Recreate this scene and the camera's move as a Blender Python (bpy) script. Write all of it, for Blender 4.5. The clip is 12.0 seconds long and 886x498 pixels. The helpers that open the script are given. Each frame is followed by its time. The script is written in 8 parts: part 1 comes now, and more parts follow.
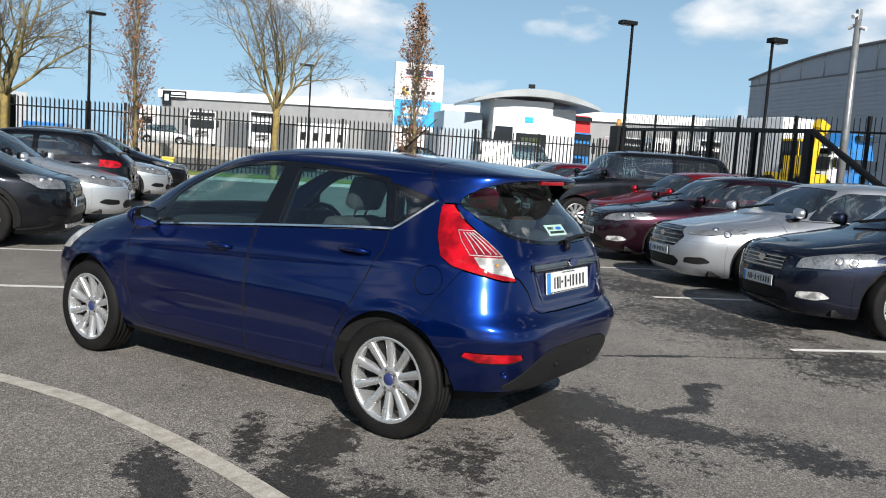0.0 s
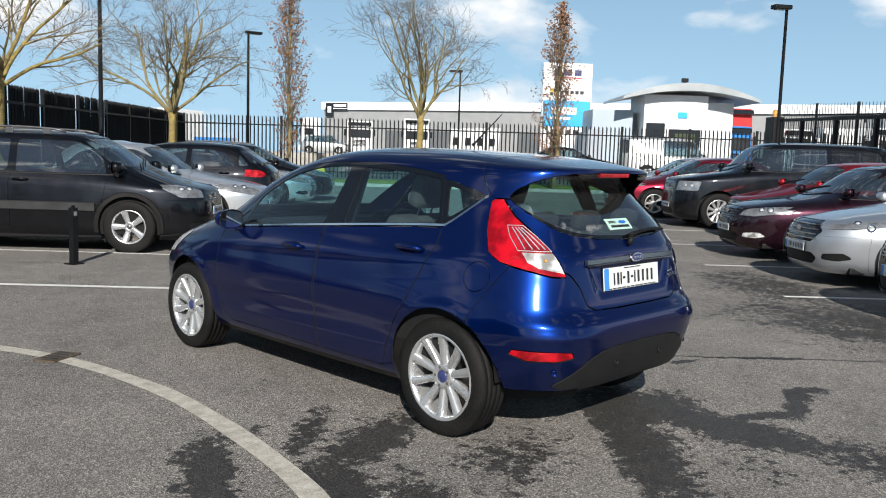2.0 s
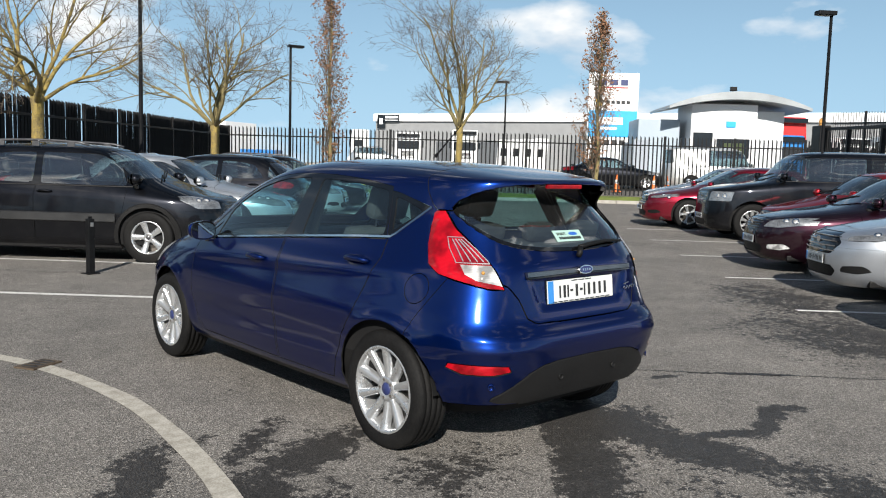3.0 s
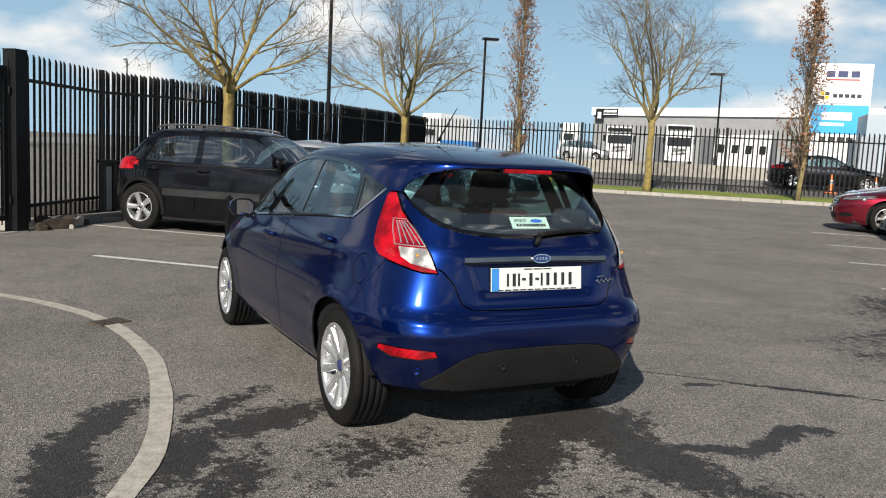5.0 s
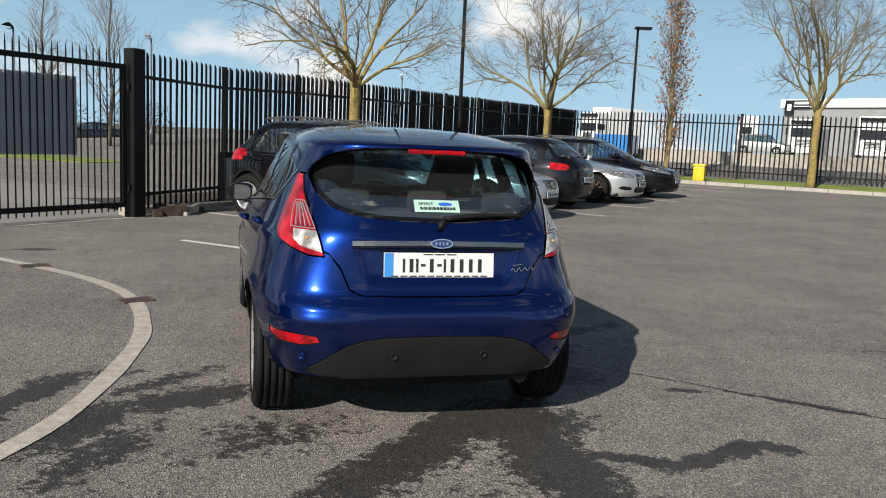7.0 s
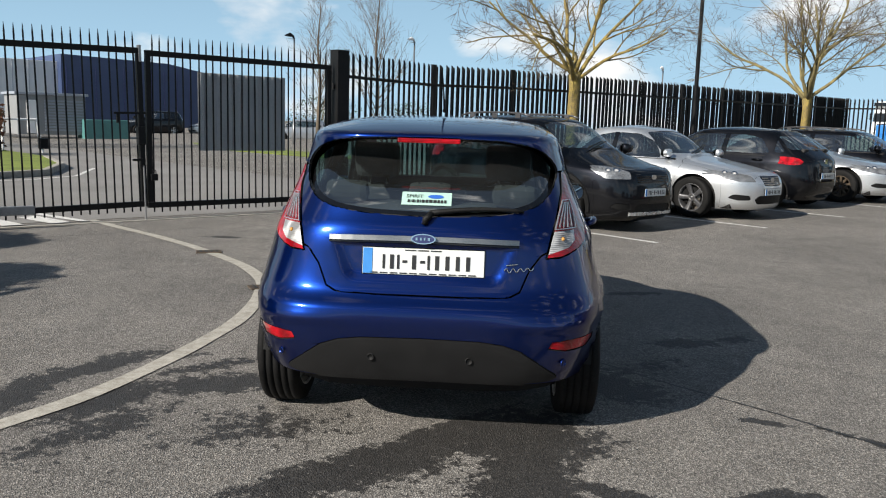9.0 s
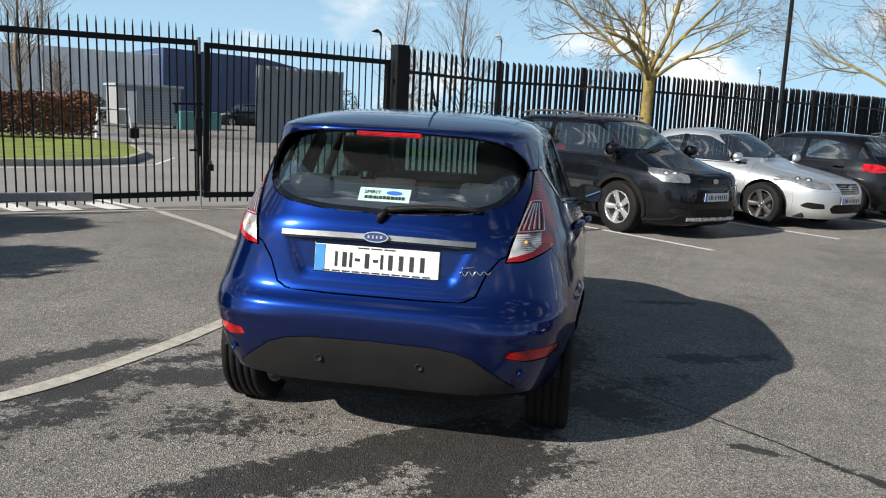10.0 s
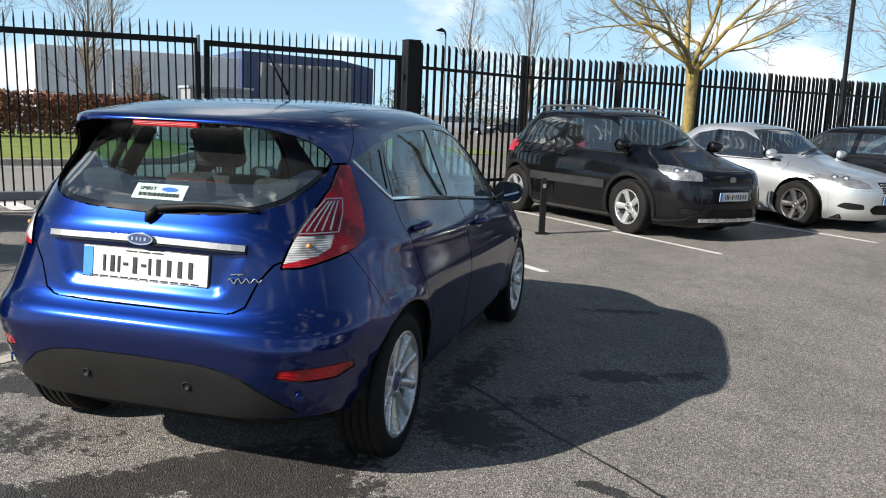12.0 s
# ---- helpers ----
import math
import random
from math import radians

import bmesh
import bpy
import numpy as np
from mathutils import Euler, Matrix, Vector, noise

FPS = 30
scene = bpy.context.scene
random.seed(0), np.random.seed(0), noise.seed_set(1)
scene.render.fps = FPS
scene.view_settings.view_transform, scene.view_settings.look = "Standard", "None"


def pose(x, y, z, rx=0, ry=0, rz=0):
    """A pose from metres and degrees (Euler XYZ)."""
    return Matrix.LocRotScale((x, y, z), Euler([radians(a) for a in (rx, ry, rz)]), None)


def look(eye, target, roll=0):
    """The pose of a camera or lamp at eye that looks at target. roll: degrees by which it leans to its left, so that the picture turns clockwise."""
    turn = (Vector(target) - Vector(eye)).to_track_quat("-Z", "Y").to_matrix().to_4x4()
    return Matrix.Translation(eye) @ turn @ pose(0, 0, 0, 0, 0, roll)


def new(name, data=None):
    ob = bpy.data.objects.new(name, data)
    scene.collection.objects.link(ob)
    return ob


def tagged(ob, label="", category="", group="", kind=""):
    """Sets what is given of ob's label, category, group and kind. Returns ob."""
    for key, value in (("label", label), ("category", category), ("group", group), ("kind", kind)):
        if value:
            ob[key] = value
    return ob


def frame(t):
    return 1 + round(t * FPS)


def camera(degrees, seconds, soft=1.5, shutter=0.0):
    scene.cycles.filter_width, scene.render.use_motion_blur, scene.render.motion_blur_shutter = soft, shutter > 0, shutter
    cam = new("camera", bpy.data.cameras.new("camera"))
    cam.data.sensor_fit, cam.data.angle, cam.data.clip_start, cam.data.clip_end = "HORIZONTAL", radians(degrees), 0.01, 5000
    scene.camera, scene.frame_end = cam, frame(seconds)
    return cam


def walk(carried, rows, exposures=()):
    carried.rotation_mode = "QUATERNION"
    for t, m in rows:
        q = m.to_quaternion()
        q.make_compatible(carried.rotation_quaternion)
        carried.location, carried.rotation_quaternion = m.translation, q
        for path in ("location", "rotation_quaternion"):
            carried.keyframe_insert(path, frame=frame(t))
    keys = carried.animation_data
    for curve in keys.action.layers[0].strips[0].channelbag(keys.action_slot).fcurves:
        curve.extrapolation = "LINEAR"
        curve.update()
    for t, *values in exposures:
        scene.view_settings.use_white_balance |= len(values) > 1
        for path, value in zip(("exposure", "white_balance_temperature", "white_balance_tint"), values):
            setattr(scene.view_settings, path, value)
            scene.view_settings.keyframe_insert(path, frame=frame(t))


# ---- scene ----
cam = camera(56.0, 12.0, soft=1.1)

PATH = [
    (0, (-4.117, -2.441, 1.42), (-2.449, -1.359, 1.209), 3.8),
    (0.5, (-4.082, -2.423, 1.418), (-2.459, -1.278, 1.187), 2.7),
    (1, (-4.011, -2.513, 1.409), (-2.42, -1.325, 1.172), 1.7),
    (1.5, (-3.945, -2.697, 1.422), (-2.417, -1.428, 1.183), 1.7),
    (2, (-3.752, -2.842, 1.408), (-2.321, -1.463, 1.186), 1.8),
    (2.5, (-3.541, -2.996, 1.417), (-2.125, -1.596, 1.234), 1.5),
    (2.7, (-3.464, -3.081, 1.426), (-2.076, -1.653, 1.237), 1.5),
    (4.3, (-2.644, -3.669, 1.409), (-1.511, -2.034, 1.197), 2.5),
    (4.5, (-2.52, -3.744, 1.401), (-1.44, -2.075, 1.181), 2.6),
    (5, (-2.25, -3.925, 1.416), (-1.337, -2.161, 1.182), 2.8),
    (5.5, (-1.917, -4.014, 1.405), (-1.079, -2.215, 1.159), 2.9),
    (6, (-1.626, -4.18, 1.403), (-0.983, -2.303, 1.154), 1.9),
    (6.5, (-1.363, -4.273, 1.412), (-0.804, -2.371, 1.151), 2.0),
    (6.7, (-1.206, -4.258, 1.4), (-0.653, -2.354, 1.138), 2.3),
    (8.3, (-0.175, -4.167, 1.399), (-0.069, -2.19, 1.117), 2.0),
    (8.5, (-0.065, -4.133, 1.401), (-0.021, -2.154, 1.114), 2.0),
    (9, (0.295, -4.078, 1.404), (0.175, -2.103, 1.109), 1.7),
    (9.5, (0.579, -4.008, 1.419), (0.28, -2.053, 1.119), 1.8),
    (10, (0.824, -3.834, 1.407), (0.493, -1.885, 1.099), 2.9),
    (10.5, (1.046, -3.653, 1.414), (0.691, -1.708, 1.109), 3.4),
    (11, (1.318, -3.505, 1.412), (0.861, -1.583, 1.104), 3.0),
    (11.5, (1.601, -3.333, 1.399), (1.101, -1.423, 1.079), 3.3),
    (12, (1.837, -3.161, 1.407), (1.308, -1.258, 1.09), 2.4),
]
walk(cam, [(t, look(eye, target, roll)) for t, eye, target, roll in PATH],
     exposures=[(0, 0.54, 6470, 10), (2.5, 0.57, 6520, 10), (5.5, 0.43, 6800, 11), (8.5, 0.50, 6700, 10), (10.5, 0.80, 6600, 10), (12, 0.92, 6650, 10)])

# ---- light: low spring sun over broken cloud ----
SUN_AZ, SUN_EL = 46.0, 30.0        # degrees: the way the shadows fall, and the sun's height
d = Vector((math.cos(radians(SUN_AZ)) * math.cos(radians(SUN_EL)), math.sin(radians(SUN_AZ)) * math.cos(radians(SUN_EL)), -math.sin(radians(SUN_EL))))
sun = new("sun", bpy.data.lights.new("sun", "SUN"))
sun.data.energy, sun.data.angle, sun.data.color = 5.0, radians(0.6), (1.0, 0.955, 0.88)
sun.rotation_mode = "QUATERNION"
sun.rotation_quaternion = d.to_track_quat("-Z", "Y")

world = bpy.data.worlds.new("sky")
scene.world = world
world.use_nodes = True
wt = world.node_tree
wt.nodes.clear()


def wn(kind, **sets):
    n = wt.nodes.new(kind)
    for k, v in sets.items():
        if k in n.inputs:
            n.inputs[k].default_value = v
    return n


sky = wn("ShaderNodeTexSky")
sky.sky_type, sky.sun_disc = "NISHITA", False
sky.sun_elevation, sky.sun_rotation = radians(SUN_EL), radians(90 - (SUN_AZ + 180))
sky.air_density, sky.dust_density, sky.ozone_density = 1.0, 0.25, 3.0
tc = wn("ShaderNodeTexCoord")
sep = wn("ShaderNodeSeparateXYZ")
wt.links.new(tc.outputs["Generated"], sep.inputs[0])
# heaped cloud, broader than tall, thicker towards the horizon
flat = wn("ShaderNodeMapping")
flat.inputs["Location"].default_value, flat.inputs["Scale"].default_value = (3.1, 1.7, 0.4), (1.0, 1.0, 2.3)
wt.links.new(tc.outputs["Generated"], flat.inputs["Vector"])
cl = wn("ShaderNodeTexNoise", Scale=4.2, Detail=9.0, Roughness=0.50)
wt.links.new(flat.outputs[0], cl.inputs["Vector"])
low = wn("ShaderNodeMapRange"); low.inputs[1].default_value, low.inputs[2].default_value = 0.02, 0.40
low.inputs[3].default_value, low.inputs[4].default_value = 0.050, 0.005
wt.links.new(sep.outputs[2], low.inputs[0])
amount = wn("ShaderNodeMath"); amount.operation = "ADD"
wt.links.new(cl.outputs["Fac"], amount.inputs[0]); wt.links.new(low.outputs[0], amount.inputs[1])
ramp = wn("ShaderNodeValToRGB")
ramp.color_ramp.elements[0].position, ramp.color_ramp.elements[1].position = 0.570, 0.685
wt.links.new(amount.outputs[0], ramp.inputs[0])
# the cloud's grey undersides: where more cloud lies above
above = wn("ShaderNodeVectorMath"); above.operation = "ADD"; above.inputs[1].default_value = (0.0, 0.0, 0.085)
wt.links.new(flat.outputs[0], above.inputs[0])
cl2 = wn("ShaderNodeTexNoise", Scale=4.2, Detail=4.0, Roughness=0.50)
wt.links.new(above.outputs[0], cl2.inputs["Vector"])
under = wn("ShaderNodeMath"); under.operation = "SUBTRACT"
wt.links.new(cl2.outputs["Fac"], under.inputs[0]); wt.links.new(cl.outputs["Fac"], under.inputs[1])
ramp2 = wn("ShaderNodeMapRange"); ramp2.inputs[1].default_value, ramp2.inputs[2].default_value = -0.10, 0.10
wt.links.new(under.outputs[0], ramp2.inputs[0])
tones = wn("ShaderNodeMixRGB"); tones.inputs[1].default_value, tones.inputs[2].default_value = (18.0, 18.4, 18.6, 1), (12.0, 13.5, 15.2, 1)
wt.links.new(ramp2.outputs[0], tones.inputs[0])
haze = wn("ShaderNodeMapRange"); haze.inputs[1].default_value, haze.inputs[2].default_value = 0.0, 0.42
haze.inputs[3].default_value, haze.inputs[4].default_value = 0.88, 0.06
wt.links.new(sep.outputs[2], haze.inputs[0])
hz = wn("ShaderNodeMixRGB"); hz.inputs[2].default_value = (8.2, 13.5, 18.4, 1)
wt.links.new(haze.outputs[0], hz.inputs[0]); wt.links.new(sky.outputs[0], hz.inputs[1])
mixc = wn("ShaderNodeMixRGB")
wt.links.new(ramp.outputs[0], mixc.inputs[0]); wt.links.new(hz.outputs[0], mixc.inputs[1]); wt.links.new(tones.outputs[0], mixc.inputs[2])
bg = wn("ShaderNodeBackground", Strength=0.038)
wt.links.new(mixc.outputs[0], bg.inputs[0])
wo = wn("ShaderNodeOutputWorld")
wt.links.new(bg.outputs[0], wo.inputs[0])

# ---- materials ----
def node_mat(name):
    m = bpy.data.materials.new(name)
    m.use_nodes = True
    t = m.node_tree
    b = t.nodes["Principled BSDF"]
    return m, t, b


def link(t, a, b):
    t.links.new(a, b)


def noise_node(t, scale, detail=4.0, rough=0.55, vec=None):
    n = t.nodes.new("ShaderNodeTexNoise")
    n.inputs["Scale"].default_value, n.inputs["Detail"].default_value, n.inputs["Roughness"].default_value = scale, detail, rough
    if vec is None:
        c = t.nodes.new("ShaderNodeTexCoord")
        vec = c.outputs["Object"]
    link(t, vec, n.inputs["Vector"])
    return n


def ramp_node(t, fac, stops):
    r = t.nodes.new("ShaderNodeValToRGB")
    while len(r.color_ramp.elements) < len(stops):
        r.color_ramp.elements.new(0.5)
    for e, (p, c) in zip(r.color_ramp.elements, stops):
        e.position = p
        e.color = (*c, 1) if len(c) == 3 else c
    link(t, fac, r.inputs[0])
    return r


def mix_node(t, fac, a, b, mode="MIX"):
    m = t.nodes.new("ShaderNodeMixRGB")
    m.blend_type = mode
    for i, v in enumerate((fac, a, b)):
        if hasattr(v, "links") or hasattr(v, "is_output"):
            link(t, v, m.inputs[i])
        elif i == 0:
            m.inputs[0].default_value = v
        else:
            m.inputs[i].default_value = (*v, 1)
    return m


def bump_node(t, b, height, strength, dist):
    n = t.nodes.new("ShaderNodeBump")
    n.inputs["Strength"].default_value, n.inputs["Distance"].default_value = strength, dist
    link(t, height, n.inputs["Height"])
    link(t, n.outputs[0], b.inputs["Normal"])
    return n


def surface(name, low, high, scale=8.0, rough=0.6, metal=0.0, bump=0.0, fine=60.0, coat=0.0, spread=0.12, random_tint=0.0, spec=0.5):
    """A plain surface with grain at two scales: colour from low to high, roughness that wanders a little."""
    m, t, b = node_mat(name)
    big = noise_node(t, scale)
    small = noise_node(t, fine, 3.0)
    add = t.nodes.new("ShaderNodeMath"); add.operation = "ADD"
    half = t.nodes.new("ShaderNodeMath"); half.operation = "MULTIPLY"; half.inputs[1].default_value = 0.5
    link(t, big.outputs["Fac"], add.inputs[0]); link(t, small.outputs["Fac"], add.inputs[1]); link(t, add.outputs[0], half.inputs[0])
    col = ramp_node(t, half.outputs[0], [(0.36, low), (0.64, high)])
    out = col.outputs[0]
    if random_tint:
        info = t.nodes.new("ShaderNodeObjectInfo")
        hsv = t.nodes.new("ShaderNodeHueSaturation")
        mr = t.nodes.new("ShaderNodeMapRange")
        mr.inputs[3].default_value, mr.inputs[4].default_value = 1 - random_tint, 1 + random_tint
        link(t, info.outputs["Random"], mr.inputs[0]); link(t, mr.outputs[0], hsv.inputs["Value"]); link(t, out, hsv.inputs["Color"])
        out = hsv.outputs[0]
    link(t, out, b.inputs["Base Color"])
    rr = t.nodes.new("ShaderNodeMapRange")
    rr.inputs[3].default_value, rr.inputs[4].default_value = max(rough - spread, 0.02), min(rough + spread, 1)
    link(t, big.outputs["Fac"], rr.inputs[0]); link(t, rr.outputs[0], b.inputs["Roughness"])
    b.inputs["Metallic"].default_value, b.inputs["Specular IOR Level"].default_value = metal, spec
    if coat:
        b.inputs["Coat Weight"].default_value, b.inputs["Coat Roughness"].default_value = coat, 0.03
    if bump:
        bump_node(t, b, small.outputs["Fac"], bump, 0.004)
    return m


def car_paint(name, base, flake=0.35, rough=0.40, dust=0.04, ior=1.5, gloss=0.06):
    """Metallic lacquer: flakes under a clear coat, with a thin film of road dust low down in patches."""
    m, t, b = node_mat(name)
    c = t.nodes.new("ShaderNodeTexCoord")
    v = t.nodes.new("ShaderNodeTexVoronoi")
    v.inputs["Scale"].default_value = 900.0
    link(t, c.outputs["Object"], v.inputs["Vector"])
    bw = ramp_node(t, v.outputs["Distance"], [(0.0, (1 - flake, 1 - flake, 1 - flake)), (0.6, (1 + flake, 1 + flake, 1 + flake))])
    tint = mix_node(t, 1.0, base, bw.outputs[0], "MULTIPLY")
    n = noise_node(t, 3.5, 6.0, 0.6)
    dirt = ramp_node(t, n.outputs["Fac"], [(0.45, (0, 0, 0)), (0.75, (dust, dust, dust))])
    both = mix_node(t, dirt.outputs[0], tint.outputs[0], (0.22, 0.21, 0.20))
    link(t, both.outputs[0], b.inputs["Base Color"])
    b.inputs["Metallic"].default_value, b.inputs["Roughness"].default_value = 0.85, rough
    b.inputs["Coat Weight"].default_value, b.inputs["Coat Roughness"].default_value = 1.0, gloss
    b.inputs["Coat IOR"].default_value = ior
    soft = noise_node(t, 3.2, 1.0, 0.5)          # panels are never quite true
    bp = bump_node(t, b, soft.outputs["Fac"], 0.012, 0.02)
    link(t, bp.outputs[0], b.inputs["Coat Normal"])
    b.inputs["Specular Tint"].default_value = (*[min(1.0, 0.06 + 3.0 * q) for q in base], 1)
    return m


def glass(name, tint=(0.80, 0.92, 0.90), film=0.05, shine=0.09):
    m, t, b = node_mat(name)
    t.nodes.remove(b)
    out = t.nodes["Material Output"]
    tr = t.nodes.new("ShaderNodeBsdfTransparent"); tr.inputs[0].default_value = (*tint, 1)
    gl = t.nodes.new("ShaderNodeBsdfGlossy"); gl.inputs["Roughness"].default_value = 0.02
    lw = t.nodes.new("ShaderNodeLayerWeight"); lw.inputs[0].default_value = 0.5
    pw = t.nodes.new("ShaderNodeMath"); pw.operation = "POWER"; pw.inputs[1].default_value = 5.0
    link(t, lw.outputs["Facing"], pw.inputs[0])
    fr = t.nodes.new("ShaderNodeMath"); fr.operation = "MULTIPLY_ADD"; fr.inputs[1].default_value, fr.inputs[2].default_value = 0.90, shine
    link(t, pw.outputs[0], fr.inputs[0])
    df = t.nodes.new("ShaderNodeBsdfDiffuse"); df.inputs[0].default_value = (0.35, 0.36, 0.36, 1)
    n = noise_node(t, 4.0, 5.0)
    fm = t.nodes.new("ShaderNodeMath"); fm.operation = "MULTIPLY"; fm.inputs[1].default_value = film
    link(t, n.outputs["Fac"], fm.inputs[0])
    m1 = t.nodes.new("ShaderNodeMixShader"); link(t, fm.outputs[0], m1.inputs[0]); link(t, tr.outputs[0], m1.inputs[1]); link(t, df.outputs[0], m1.inputs[2])
    m2 = t.nodes.new("ShaderNodeMixShader"); link(t, fr.outputs[0], m2.inputs[0]); link(t, m1.outputs[0], m2.inputs[1]); link(t, gl.outputs[0], m2.inputs[2])
    link(t, m2.outputs[0], out.inputs["Surface"])
    return m


def lens(name, colour, rough=0.06, spread=0.6, ribs=0.0):
    """Moulded plastic lamp lens: patchy tone from the bowls behind it and fine ribs."""
    m, t, b = node_mat(name)
    c = t.nodes.new("ShaderNodeTexCoord")
    n = noise_node(t, 11.0, 2.0)
    tone = ramp_node(t, n.outputs["Fac"], [(0.38, tuple((1 - spread) * q for q in colour)), (0.60, colour)])
    link(t, tone.outputs[0], b.inputs["Base Color"])
    b.inputs["Roughness"].default_value = rough + 0.25
    b.inputs["Specular IOR Level"].default_value = 0.1
    b.inputs["Coat Weight"].default_value, b.inputs["Coat Roughness"].default_value, b.inputs["Coat IOR"].default_value = 1.0, 0.015, 1.42
    if ribs:
        w = t.nodes.new("ShaderNodeTexWave"); w.bands_direction = "Z"; w.inputs["Scale"].default_value = ribs
        link(t, c.outputs["Object"], w.inputs["Vector"])
        bump_node(t, b, w.outputs["Fac"], 0.5, 0.003)
    return m


M = {}
M["black_metal"] = surface("black painted steel", (0.003, 0.0033, 0.004), (0.008, 0.0083, 0.009), 3, 0.5, 0.0, 0.15, 40, spec=0.20)
M["rubber"] = surface("tyre rubber", (0.004, 0.004, 0.0043), (0.013, 0.0127, 0.0125), 5, 0.7, 0, 0.3, 90, spec=0.15)
M["plastic"] = surface("grained black plastic", (0.004, 0.004, 0.0042), (0.009, 0.009, 0.0092), 6, 0.55, 0, 0.35, 500, spec=0.22)
M["gloss_black"] = surface("gloss black trim", (0.003, 0.003, 0.0035), (0.005, 0.005, 0.0055), 6, 0.1, 0, 0, coat=0.5, spread=0.03)
M["inside"] = surface("dark cabin trim", (0.007, 0.007, 0.0075), (0.014, 0.014, 0.0145), 8, 0.85, 0, 0.2, 200, spec=0.2)
M["seat"] = surface("charcoal seat cloth", (0.030, 0.029, 0.029), (0.055, 0.054, 0.053), 12, 0.95, 0, 0.3, 300, spec=0.2)
M["pale_trim"] = surface("pale headliner", (0.30, 0.29, 0.27), (0.38, 0.37, 0.35), 8, 0.9)
M["bumper_plastic"] = surface("grained grey-black bumper plastic", (0.006, 0.006, 0.0064), (0.011, 0.011, 0.0114), 6, 0.55, 0, 0.35, 500, spec=0.30)
M["chrome"] = surface("chrome", (0.66, 0.67, 0.68), (0.76, 0.76, 0.77), 6, 0.10, 1.0, 0, spread=0.04)
M["bar_silver"] = surface("brushed bright trim", (0.20, 0.205, 0.21), (0.28, 0.285, 0.29), 9, 0.36, 1.0, 0.05, 200, spread=0.06)
M["alloy"] = surface("silver painted alloy", (0.52, 0.53, 0.54), (0.62, 0.63, 0.64), 9, 0.28, 0.75, 0, coat=0.4, spread=0.06)
M["dark_alloy"] = surface("dark grey alloy", (0.08, 0.08, 0.085), (0.14, 0.14, 0.145), 9, 0.35, 0.6, 0)
M["brake"] = surface("brake steel", (0.16, 0.14, 0.12), (0.30, 0.27, 0.24), 18, 0.45, 0.8)
M["glass"] = glass("car glass", (0.62, 0.92, 0.95), 0.015, 0.14)
M["glass_parked"] = glass("dusty car glass", (0.46, 0.60, 0.62), 0.06, 0.27)
M["glass_rear"] = glass("tinted rear glass", (0.50, 0.68, 0.70), 0.06, 0.27)
M["sticker_mint"] = surface("mint sticker film", (0.33, 0.50, 0.44), (0.38, 0.56, 0.50), 12, 0.4, spread=0.05)
M["glass_dark"] = glass("dark privacy glass", (0.20, 0.23, 0.23))
M["red_lens"] = lens("red lamp lens", (0.44, 0.003, 0.011), spread=0.60, ribs=55.0)
M["clear_lens"] = lens("clear lamp lens", (0.60, 0.60, 0.60), spread=0.70, ribs=40.0)
M["headlamp"] = surface("headlamp housing under a clear lens", (0.13, 0.135, 0.14), (0.40, 0.41, 0.42), 9, 0.16, 0.6, 0, coat=1.0, spread=0.22)
M["pink_lens"] = lens("red lamp reflector", (0.34, 0.008, 0.020))
M["amber_lens"] = lens("amber lamp lens", (0.60, 0.30, 0.08))
M["plate"] = surface("white plate plastic", (0.58, 0.60, 0.59), (0.66, 0.67, 0.66), 12, 0.35, spread=0.05)
M["card_paper"] = surface("printed card", (0.22, 0.23, 0.23), (0.36, 0.36, 0.35), 14, 0.6)
M["ink"] = surface("black plate ink", (0.015, 0.015, 0.016), (0.022, 0.022, 0.022), 12, 0.4)
M["blue_ink"] = surface("blue sticker", (0.02, 0.10, 0.42), (0.03, 0.14, 0.50), 12, 0.4)
M["band_blue"] = surface("light blue plate band", (0.03, 0.19, 0.52), (0.045, 0.24, 0.60), 12, 0.4)
M["paint_blue"] = car_paint("deep blue metallic lacquer", (0.0008, 0.0112, 0.086), 0.25, 0.32, 0.003, 1.48, 0.085)
# darker copy of the body blue: shade painted into grip cups and mirror housings
M["paint_shade"] = car_paint("blue lacquer with shade painted in", (0.0008, 0.006, 0.06), 0.1, 0.5, 0.0)
M["paint_black"] = car_paint("black lacquer", (0.009, 0.0097, 0.0125), 0.10, dust=0.04, ior=1.40)
M["paint_navy"] = car_paint("dark navy metallic lacquer", (0.010, 0.013, 0.028), 0.25, dust=0.05)
M["paint_darkgrey"] = car_paint("dark grey-blue metallic lacquer", (0.030, 0.034, 0.042), 0.25, dust=0.08)
M["paint_silver"] = car_paint("silver metallic lacquer", (0.44, 0.46, 0.49), 0.22)
M["paint_palesilver"] = car_paint("pale silver metallic lacquer", (0.60, 0.62, 0.64), 0.20)
M["paint_maroon"] = car_paint("dark maroon metallic lacquer", (0.022, 0.0062, 0.012), 0.25)
M["paint_red"] = car_paint("bright red lacquer", (0.36, 0.012, 0.018), 0.08)
M["paint_wine"] = car_paint("wine red metallic lacquer", (0.20, 0.008, 0.022), 0.2)
M["paint_white"] = car_paint("white lacquer", (0.72, 0.73, 0.72), 0.0)
M["sheet_grey"] = surface("dark grey coated sheet", (0.085, 0.092, 0.10), (0.12, 0.128, 0.138), 2, 0.5)
M["moulding_grey"] = surface("faded grey moulding plastic", (0.014, 0.0145, 0.0155), (0.024, 0.0245, 0.0255), 6, 0.42)
M["infill_grey"] = surface("grey corrugated sheet", (0.25, 0.265, 0.28), (0.33, 0.345, 0.36), 2, 0.5)
